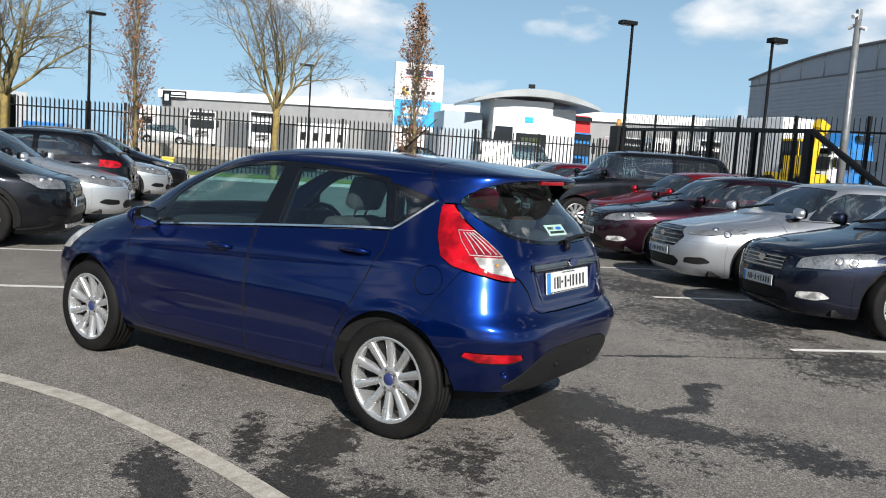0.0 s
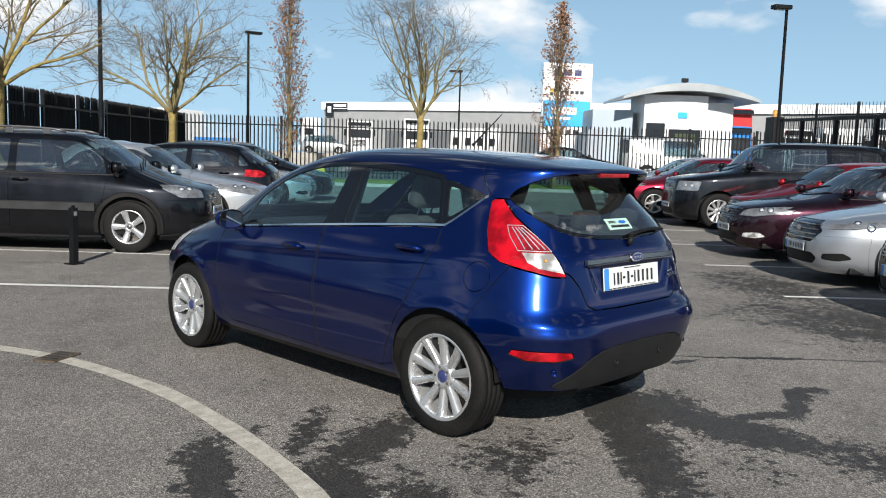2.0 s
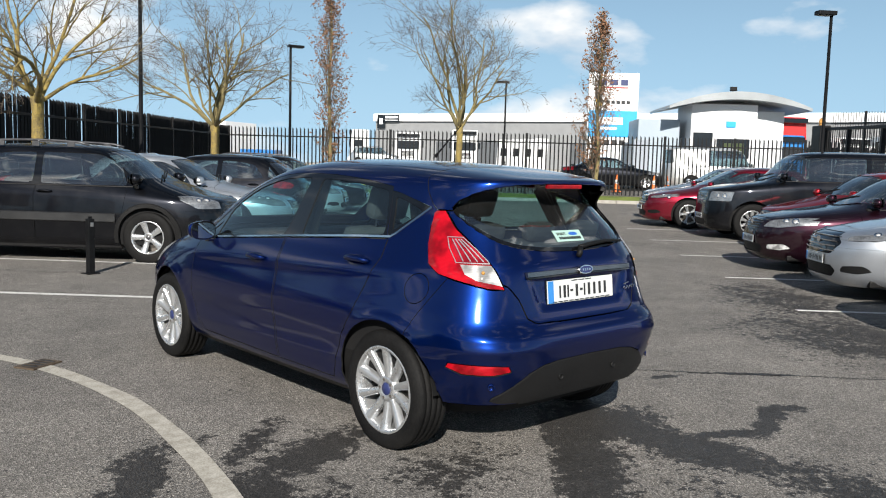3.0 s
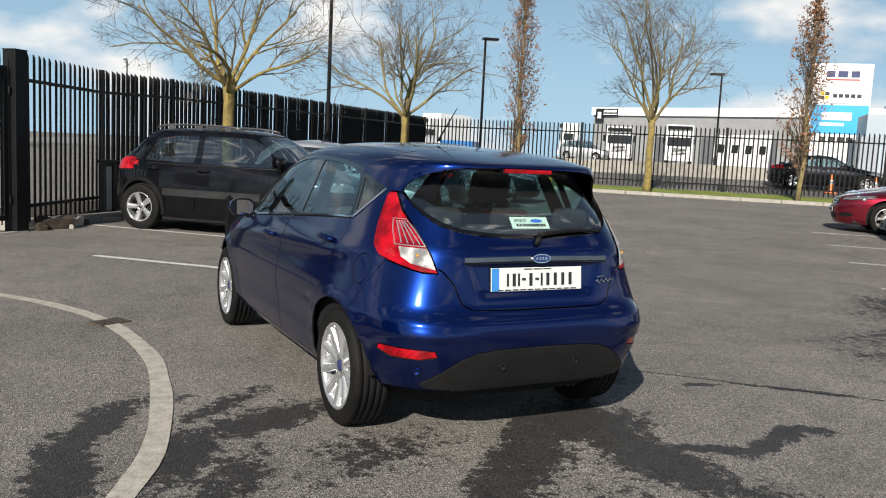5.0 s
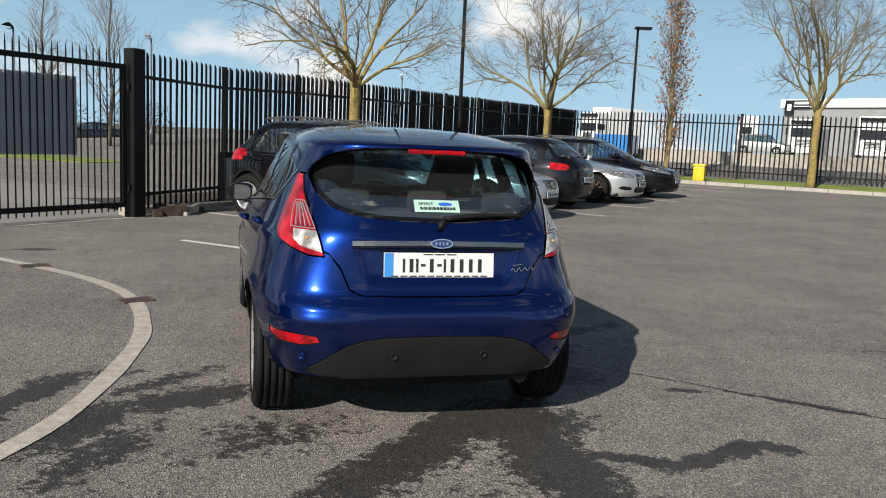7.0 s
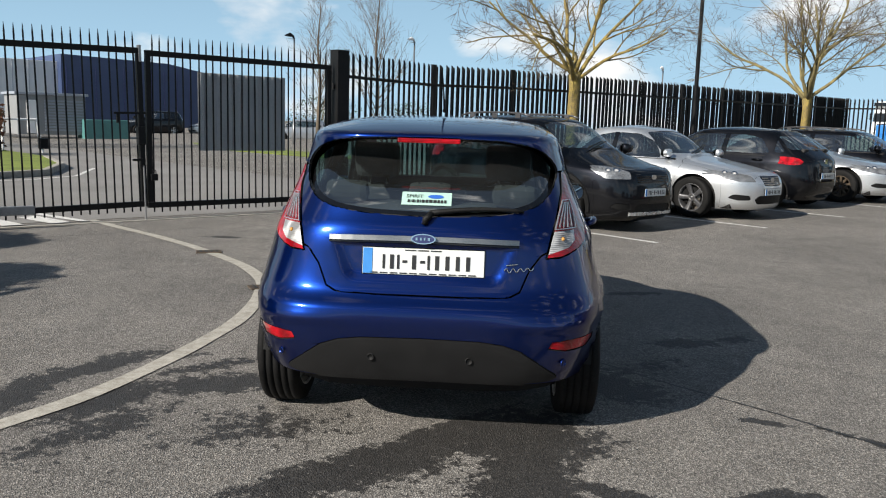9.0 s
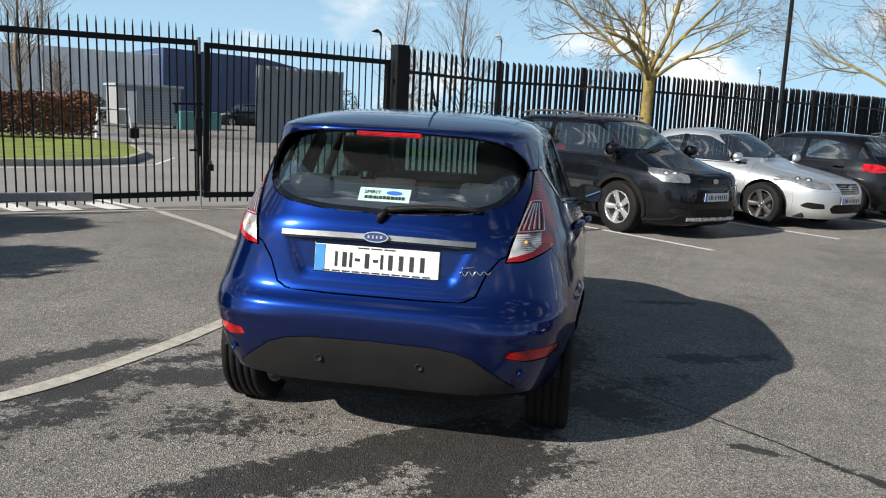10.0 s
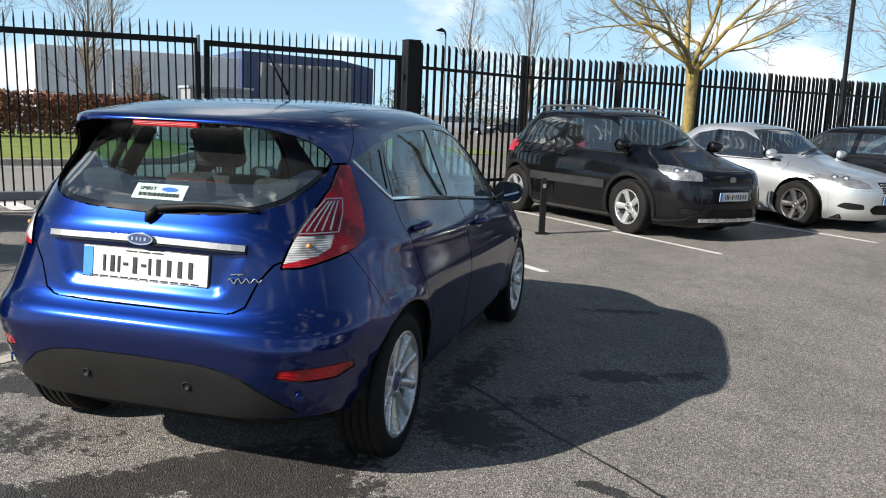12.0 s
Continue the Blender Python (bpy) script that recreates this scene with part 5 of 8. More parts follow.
    clear_pane = cut_region(gl, rounded([(x * 0.950, 1.178 + (z - 1.178) * (0.93 if z > 1.178 else 0.90)) for x, z in rg], 0.03, 2), REAR, lambda c: True)
    pane = take(gl, clear_pane, 0.0, 0.0, 0.0)
    parts_side["fb2", 0] = (gl, "gloss_black", "window_border")
    parts_side["rg", 0] = (pane, "glass_rear", "rear_window")
    parts_side["gw", 0] = (wall, "gloss_black", "window_surround")
    # tail lamps
    lamp_strips = []
    for s in (-1, 1):
        inner = [(s * x, z) for x, z in [(0.586, 1.212), (0.590, 1.12), (0.570, 1.03), (0.538, 0.92), (0.522, 0.850), (0.90, 0.83), (0.90, 1.212)]]
        outer = [(-0.80, 0.835), (-0.51, 0.852), (-0.44, 0.872), (-0.285, 0.908), (-0.215, 0.950), (-0.168, 1.045), (-0.148, 1.13), (-0.142, 1.192), (-0.155, 1.205), (-0.80, 1.225)]
        fs = cut_region(bm, inner, REAR, lambda c: rear_ok(c) and c.x * s > 0.2)
        fs = cut_region(bm, outer, SIDE, lambda c: True, fs)
        nb = take(bm, fs, 0.004, 0.0, 0.006)
        clear = [(s * x, z) for x, z in [(0.530, 0.868), (0.625, 0.892), (0.652, 0.918), (0.650, 0.962), (0.553, 0.962), (0.538, 0.915)]]
        panel = [(s * x, z) for x, z in [(0.556, 0.970), (0.650, 0.970), (0.640, 1.03), (0.624, 1.080), (0.590, 1.082), (0.574, 1.03)]]
        cl_b = take(nb, cut_region(nb, clear, REAR, lambda c: True), 0.0, 0.0, 0.0)
        pn_b = take(nb, cut_region(nb, panel, REAR, lambda c: True), 0.0, 0.0, -0.002)
        finish(nb, 0.0, 0.012)
        parts_side["tl", s] = (nb, "red_lens", "tail_lamp")
        parts_side["tc", s] = (cl_b, "clear_lens", "reversing_lamp")
        parts_side["tp", s] = (pn_b, "pink_lens", "lamp_panel")

        def on_lamp(x, z, lift=0.008):
            e = 0.004
            y = sh.back(x, z)
            n = Vector(((sh.back(x + e, z) - sh.back(x - e, z)) / (2 * e), -1.0, (sh.back(x, z + e) - sh.back(x, z - e)) / (2 * e))).normalized()
            q = Vector((x, y, z)) + n * lift
            return (s * q.x, q.y, q.z), (s * n.x, n.y, n.z)

        def strip(path, width, name):
            line = []
            for (xa, za), (xb, zb) in zip(path, path[1:]):
                line += [on_lamp(xa + (xb - xa) * j / 5, za + (zb - za) * j / 5) for j in range(5)]
            line.append(on_lamp(*path[-1]))
            rb = bmesh.new()
            ribbon(rb, [q[0] for q in line], width, 0.003, [q[1] for q in line])
            lamp_strips.append((rb, s, name))

        for k in range(4):
            f = 0.16 + 0.22 * k
            strip([(0.560 + 0.088 * f, 0.974), (0.593 + 0.030 * f, 1.072)], 0.0062, "lamp_bar")
        strip([(0.556, 0.966), (0.574, 1.03), (0.590, 1.081), (0.624, 1.080), (0.640, 1.03), (0.652, 0.966), (0.556, 0.966)], 0.0045, "bright_outline")
        am = on_lamp(0.592, 0.927, 0.006)
        parts_side["ta", s] = (am, "amber_lens", "indicator_bulb")
    # rear reflectors
    for s in (-1, 1):
        rf = [(s * x, z) for x, z in [(0.545, 0.478), (0.62, 0.462), (0.715, 0.462), (0.752, 0.488), (0.752, 0.512), (0.66, 0.512), (0.56, 0.505)]]
        nb = take(bm, cut_region(bm, rf, REAR, lambda c: rear_ok(c) and c.x * s > 0.2), 0.001, 0.0, -0.004)
        parts_side["rf", s] = (nb, "red_lens", "reflector")
    # the rear end stops above the ground clearance of the tail
    cutoff = cut_region(bm, [(-0.95, 0.10), (0.95, 0.10), (0.95, 0.300), (0.60, 0.302), (0.0, 0.306), (-0.60, 0.302), (-0.95, 0.300)], REAR, lambda c: c.y < -0.25)
    bmesh.ops.delete(bm, geom=cutoff, context="FACES")
    # black bumper insert and lower valance
    ins_half = [(0.0, 0.506), (0.25, 0.502), (0.35, 0.490), (0.43, 0.462), (0.51, 0.405), (0.585, 0.345), (0.590, 0.330), (0.555, 0.318), (0.45, 0.312), (0.44, 0.25), (0.0, 0.25)]
    ins = ins_half + [(-x, z) for x, z in ins_half[-2:0:-1]]
    parts_side["in", 0] = (take(bm, cut_region(bm, ins, REAR, rear_ok), 0.0015, 0.012, 0.006), "bumper_plastic", "bumper_insert")
    # tailgate skin
    spo = [(-0.80, 1.50), (-0.035, 1.50), (-0.040, 1.37), (-0.075, 1.29), (-0.120, 1.232), (-0.150, 1.207), (-0.80, 1.205)]
    parts_side["sp", 0] = (take(bm, cut_region(bm, spo, SIDE, lambda c: True), 0.004, 0.012), paint, "spoiler")
    tg_half = [(0.0, 0.682), (0.20, 0.682), (0.37, 0.688), (0.415, 0.712), (0.452, 0.80), (0.500, 0.862), (0.56, 0.89), (0.60, 1.0), (0.622, 1.12), (0.604, 1.19), (0.598, 1.23), (0.0, 1.23)]
    tg = tg_half + [(-x, z) for x, z in tg_half[-2:0:-1]]
    gate_f = cut_region(bm, tg, REAR, rear_ok)
    gb = take(bm, gate_f, 0.0045, 0.0)
    near_plate = [e for e in gb.edges if not e.is_boundary and all(abs(v.co.x) < 0.45 and 0.69 < v.co.z < 0.94 for v in e.verts)]
    bmesh.ops.subdivide_edges(gb, edges=near_plate, cuts=2, use_grid_fill=True)
    finish(gb, 0.0, 0.012)
    # the recess for the plate
    ease = lambda a: (lambda q: q * q * (3 - 2 * q))(min(max(a, 0), 1))
    for v in gb.verts:
        x, z = abs(v.co.x), v.co.z
        v.co.y += 0.015 * ease((0.405 - 0.42 * (0.90 - z) - x) / 0.05) * ease((z - 0.722) / 0.06) * ease((0.915 - z) / 0.03)
    def reshade(bmx, ok):
        bmx.normal_update()
        lay = bmx.verts.layers.float_vector["skin"]
        for v in bmx.verts:
            if ok(v.co):
                n = Vector()
                for fc in v.link_faces:
                    if fc.material_index == 0:
                        n += fc.normal * fc.calc_area()
                if n.length > 0:
                    v[lay] = n.normalized()

    reshade(gb, lambda c: abs(c.x) < 0.40 and 0.71 < c.z < 0.92)
    parts_side["tg", 0] = (gb, paint, "tailgate")
    # doors
    for s in (-1, 1):
        df = [(1.008, 0.272), (1.93, 0.283), (2.02, 0.35), (2.07, 0.50), (2.075, 0.85), (2.06, belt(2.06) - 0.017)] + along(lambda y: belt(y) - 0.017, 1.95, 1.012, 5)
        dr = [(0.44, 0.272), (0.998, 0.272), (1.002, belt(1.0) - 0.017)] + along(lambda y: belt(y) - 0.017, 0.90, 0.096, 5) + [(0.098, 0.95), (0.141, 0.866), (0.223, 0.681), (0.305, 0.545), (0.385, 0.40)]
        for key, poly in (("df", df), ("dr", dr)):
            nb = take(bm, cut_region(bm, poly, SIDE, RS[s]), 0.0062, 0.018)
            parts_side[key, s] = (nb, paint, "door")
        # fuel flap on the left side
        if s < 0:
            parts_side["ff2", s] = (take(bm, cut_region(bm, circle_poly(-0.185, 0.832, 0.073, 28), SIDE, RS[s]), 0.004, 0.008), paint, "fuel_flap")
    # rear bumper and sills as panels of their own
    bump = [(-1.0, 0.10), (-1.0, 0.96), (-0.38, 0.96), (-0.335, 0.895), (-0.20, 0.68), (-0.165, 0.60), (-0.165, 0.10)]
    nb = take(bm, cut_region(bm, bump, SIDE, lambda c: c.y < 0.2), 0.0035, 0.010)
    for v in nb.verts:                                    # ledge and crease above the reflectors
        v.co.y -= 0.010 * math.exp(-((v.co.z - 0.575) / 0.018) ** 2) * min(max((abs(v.co.x) - 0.30) / 0.25, 0), 1)
    reshade(nb, lambda c: abs(c.z - 0.575) < 0.04 and abs(c.x) > 0.30)
    parts_side["rb", 0] = (nb, paint, "rear_bumper")
    fb = cut_region(bm, [(-0.95, 0.62), (-0.95, 0.10), (0.95, 0.10), (0.95, 0.62)], REAR, lambda c: c.y > 2.86)
    parts_side["fb", 0] = (take(bm, fb, 0.0018, 0.010), paint, "front_bumper")
    for s in (-1, 1):
        hl = cut_region(bm, [(2.62, 0.82), (2.80, 0.66), (3.10, 0.63), (3.2, 0.70), (2.95, 0.80)], SIDE, RS[s])
        parts_side["hl", s] = (take(bm, hl, 0.001, 0.006, 0.003), "clear_lens", "headlamp")
    for s in (-1, 1):                                     # black sill trim
        parts_side["sl", s] = (take(bm, cut_region(bm, [(0.36, 0.12), (2.13, 0.12), (2.13, 0.238), (0.36, 0.238)], SIDE, RS[s]), 0.001, 0.006, -0.003), "plastic", "sill_trim")
    # windscreen
    ws = [(-0.585, 1.02), (0.585, 1.02), (0.56, 1.18), (0.51, 1.345), (0.25, 1.362), (-0.25, 1.362), (-0.51, 1.345), (-0.56, 1.18)]
    parts_side["ws", 0] = (take(bm, cut_region(bm, ws, REAR, lambda c: c.y > 1.1 and c.z > 0.98), 0.0, 0.0, -0.004), "glass", "windscreen")
    # roof skin between two seams
    rf_out = [(-0.47, 1.6), (-0.485, 1.0), (-0.49, 0.4), (-0.475, -0.2), (0.475, -0.2), (0.49, 0.4), (0.485, 1.0), (0.47, 1.6)]
    roof_f = cut_region(bm, rf_out, (0, 1), lambda c: c.z > 1.365)
    parts_side["ro", 0] = (take(bm, roof_f, 0.005, 0.010), paint, "roof")
    # the rest: shell with wings, pillars and spoiler
    finish(bm, 0.0, 0.008)
    body = part("body", bm, paint, car)
    made = {}
    for (key, s), (nb, mat, nm) in parts_side.items():
        if nm == "indicator_bulb":
            bulb = bmesh.new()
            bmesh.ops.create_uvsphere(bulb, u_segments=14, v_segments=8, radius=0.009)
            made[key, s] = part(nm, bulb, mat, car, m=pose(*nb[0]), smooth=True)
        else:
            made[key, s] = part(nm, nb, mat, car)
    for rb, s, nm in lamp_strips:
        part(nm, rb, "alloy", made["tl", s])
    for key in ("fw", "rw", "qw", "rg", "ws"):
        for s in (-1, 0, 1):
            if (key, s) in made:
                made[key, s].visible_shadow = False
    # dark lining inside the skin
    lin = bmesh.new()
    rows = []
    for z in [0.22, 0.45, 0.70, 0.90, 0.94]:
        right = [(*sh.at(a, z), z) for a in sh.th[::3]]
        ring = [(x * 0.955, 1.25 + (y - 1.25) * 0.972, zz) for x, y, zz in right]
        ring = ring + [(-x, y, zz) for x, y, zz in ring[-2:0:-1]]
        rows.append([lin.verts.new(p) for p in ring])
    for r0, r1 in zip(rows, rows[1:]):
        for k in range(len(r0)):
            lin.faces.new((r0[k], r0[(k + 1) % len(r0)], r1[(k + 1) % len(r0)], r1[k]))
    lin.faces.new(rows[0])
    part("cabin_lining", lin, "inside", car)
    bm2 = bmesh.new()
    add_box(bm2, (0, 0.55, 1.362), (0.90, 1.15, 0.012), 0.004)
    part("headliner", bm2, "pale_trim", car)
    bm2 = bmesh.new()
    add_box(bm2, (0, -0.22, 0.90), (1.02, 0.30, 0.02), 0.006)
    part("parcel_shelf", bm2, "inside", car)
    for s in (-1, 1):                                     # inner pillars
        for pts in ([(0.585, 1.00, 1.0), (0.515, 0.93, 1.33)], [(0.56, 0.02, 1.04), (0.49, 0.16, 1.30)]):
            bm2 = bmesh.new()
            add_tube(bm2, [(s * p[0], p[1], p[2]) for p in pts], [0.040, 0.032], 8)
            part("pillar_trim", bm2, "inside", car)
    bm2 = bmesh.new()
    add_box(bm2, (0, 1.25, 0.215), (1.24, 2.9, 0.06), 0.02)
    part("underbody", bm2, "plastic", car)
    cabin(car, sh, 0.2, 1.78, True, 0.10, 0.34)
    for s in (-1, 1):
        for y in (YF, YR):
            arch_liner(car, y, 0.312, 0.339, 0.79, s, 0.26)
            wheel(car, pose(s * 0.716, y, 0.301, 0, 0, 0 if s > 0 else 180), 0.301, 0.195, 0.219, 10, 0.0, "alloy", twist=0.0, tread=True, hub="navy")
        mirror_at(car, (s * 0.735, 1.885, 0.915), s, "paint_shade", 0.88)
        for y, z in ((1.240, 0.848), (0.270, 0.928)):
            dish = bmesh.new()
            bmesh.ops.create_uvsphere(dish, u_segments=20, v_segments=10, radius=1.0)
            for v in dish.verts:
                yy, zz = y + v.co.y * 0.108, z - 0.004 + v.co.z * 0.044
                v.co = Vector((s * (sh.side(yy, zz) - 0.0035) + v.co.x * 0.005, yy, zz))
            part("handle_recess", dish, "paint_shade", car, smooth=True)
            handle_at(car, sh, y, z, s, paint, 0.19)
        # bright strip under the side glass
        st = bmesh.new()
        pts, ns = [], []
        for k in range(25):
            y = 0.085 + 1.94 * k / 24
            z = belt(y) - 0.010
            pts.append((s * (sh.side(y, z) + 0.002), y, z))
            ns.append((s, 0, 0.25))
        for y, z in ((0.045, 1.085), (-0.105, 1.206), (-0.122, 1.218)):
            pts.insert(0, (s * (sh.side(y, z) + 0.002), y, z))
            ns.insert(0, (s, 0, 0.25))
        ribbon(st, pts, 0.014, 0.004, ns)
        part("chrome_strip", st, "chrome", car)
        # parking sensors
        for x, z in ((0.21, 0.415), (0.615, 0.405)):
            bm2 = bmesh.new()
            add_lathe(bm2, [(0.0, 0.017), (-0.006, 0.016), (-0.006, 0.012), (-0.003, 0.0115), (-0.003, 0.0005)], 16, "y")
            part("parking_sensor", bm2, "plastic" if x < 0.5 else paint, car, m=pose(s * x, sh.back(x, z) - 0.006, z, 0, 0, s * (6 if x < 0.5 else 42)))
    # tailgate furniture
    pm = pose(0, -0.582, 0.822, 84, 0, 0)
    pl = plate_at(car, pm, True, True, 0.520, 0.112)
    # dealer frame strip under the number
    for k in range(11):
        bm2 = bmesh.new()
        add_box(bm2, (-0.21  + 0.042 * k, -0.050, 0.0085), (0.032, 0.005, 0.002))
        part("print_bar", bm2, "ink", pl)
    for k in range(3):
        bm2 = bmesh.new()
        add_box(bm2, (-0.055 + 0.055 * k, 0.0485, 0.0085), (0.046, 0.005, 0.002))
        part("print_bar", bm2, "ink", pl)
    bm2 = bmesh.new()
    pts = [(-0.405 + 0.81 * k / 16, 0, 0.915 + 0.006 * math.cos((k - 8) / 8 * 1.4)) for k in range(17)]
    pts = [(x, sh.back(abs(x), z) - 0.008, z) for x, _, z in pts]
    ribbon(bm2, pts, 0.027, 0.012, [(0, -1, 0.22)] * 17)
    bar = part("tailgate_bar", bm2, "bar_silver", car, "bright chrome bar across the tailgate")
    bm2 = bmesh.new()
    pts2 = [(x, y - 0.008, z - 0.016) for x, y, z in pts]
    ribbon(bm2, pts2, 0.008, 0.006, [(0, -1, 0.3)] * 17)
    part("lower_edge", bm2, "gloss_black", bar)
    bm2 = bmesh.new()
    o = [(0.053 * math.cos(2 * math.pi * k / 32), 0.022 * math.sin(2 * math.pi * k / 32)) for k in range(32)]
    add_prism(bm2, o, 0.010)
    bd = part("badge", bm2, "chrome", car, "oval maker's badge", m=pose(0, -0.604, 0.924, 84, 0, 0))
    bm2 = bmesh.new()
    add_prism(bm2, [(x * 0.88, y * 0.80) for x, y in o], 0.002, pose(0, 0, 0.0095))
    fld = part("badge_field", bm2, "navy", bd)
    for x, w in ((-0.028, 0.012), (-0.010, 0.010), (0.006, 0.010), (0.024, 0.014)):
        bm2 = bmesh.new()
        add_box(bm2, (x, 0, 0.0125), (w * 0.7, 0.012, 0.002), 0.0, pose(0, 0, 0))
        part("badge_bar", bm2, "chrome", bd)
    bm2 = bmesh.new()                                      # model name as one bright flourish
    pts = []
    for k in range(41):
        q = k / 40
        x = 0.345 + 0.125 * q
        z = 0.800 + 0.010 * q + (0.010 - 0.004 * q) * math.sin(q * 26.0)
        pts.append((x, sh.back(x, z) - 0.006, z))
    add_tube(bm2, pts, [0.0028] * 41, 6)
    x = 0.352
    add_tube(bm2, [(x + 0.050 * k / 6, sh.back(x + 0.05 * k / 6, 0.83) - 0.006, 0.823 + 0.006 * k / 6) for k in range(7)], [0.003] * 7, 6)
    part("model_badge", bm2, "chrome", car, smooth=True)
    # high stop lamp, wiper, sticker, aerial
    bm2 = bmesh.new()
    add_box(bm2, (0, 0, 0), (0.275, 0.016, 0.022), 0.006)
    part("stop_lamp", bm2, "red_lens", car, m=pose(0, -0.447, 1.334, 8, 0, 0))
    wp = bmesh.new()
    pts = [(0.02 + 0.40 * k / 10, glass_y(0.02 + 0.40 * k / 10, 1.030 + 0.022 * math.sin(k / 10 * 2.4)) - 0.020, 1.030 + 0.022 * math.sin(k / 10 * 2.4)) for k in range(11)]
    add_tube(wp, pts, [0.013 - 0.0006 * k for k in range(11)], 8)
    add_tube(wp, [(0.0, -0.560, 0.985), (0.004, -0.566, 1.005), (0.03, glass_y(0.03, 1.03) - 0.02, 1.030)], [0.015, 0.015, 0.013], 10)
    part("rear_wiper", wp, "plastic", car, smooth=True)
    bm2 = bmesh.new()
    z0 = 1.085
    rows = []
    for j in range(4):
        zz = z0 - 0.026 + 0.052 * j / 3
        rows.append([bm2.verts.new((-0.108 + 0.216 * k / 8, glass_y(-0.108 + 0.216 * k / 8, zz) - 0.0012, zz)) for k in range(9)])
    for r0, r1 in zip(rows, rows[1:]):
        for k in range(8):
            bm2.faces.new((r0[k], r0[k + 1], r1[k + 1], r1[k]))
    stk = part("window_sticker", bm2, "sticker_mint", car, "pale mint dealer sticker inside the rear window")
    slope = math.degrees(math.atan2(0.052, glass_y(0, z0 + 0.026) - glass_y(0, z0 - 0.026)))
    stx = pose(0, glass_y(0, z0) - 0.0032, z0, slope, 0, 0)
    letters("sticker_text", "SPIRIT", 0.024, 0.0006, "ink", stk, stx @ pose(-0.052, 0.012, 0), squeeze=1.15)
    bm2 = bmesh.new()
    add_prism(bm2, [(0.034 * math.cos(2 * math.pi * k / 20), 0.010 * math.sin(2 * math.pi * k / 20)) for k in range(20)], 0.001, stx @ pose(0.040, 0.012, 0))
    part("sticker_oval", bm2, "blue_ink", stk)
    x = -0.082
    for w in (0.014, 0.006, 0.014, 0.006, 0.014, 0.008, 0.016, 0.016, 0.018, 0.018, 0.014, 0.014, 0.014):
        bm2 = bmesh.new()
        add_box(bm2, (x + w / 2 - 0.002, -0.013, 0.0006), (w - 0.004, 0.015, 0.001), 0.0, stx)
        x += w
        part("sticker_bar", bm2, "ink", stk)
    bm2 = bmesh.new()
    add_tube(bm2, [(0, 0.55, 1.478), (0, 0.53, 1.495), (0, 0.33, 1.66)], [0.012, 0.006, 0.0022], 8)
    part("aerial", bm2, "plastic", car)
    return car, sh


hero, hero_shell = hero_car()

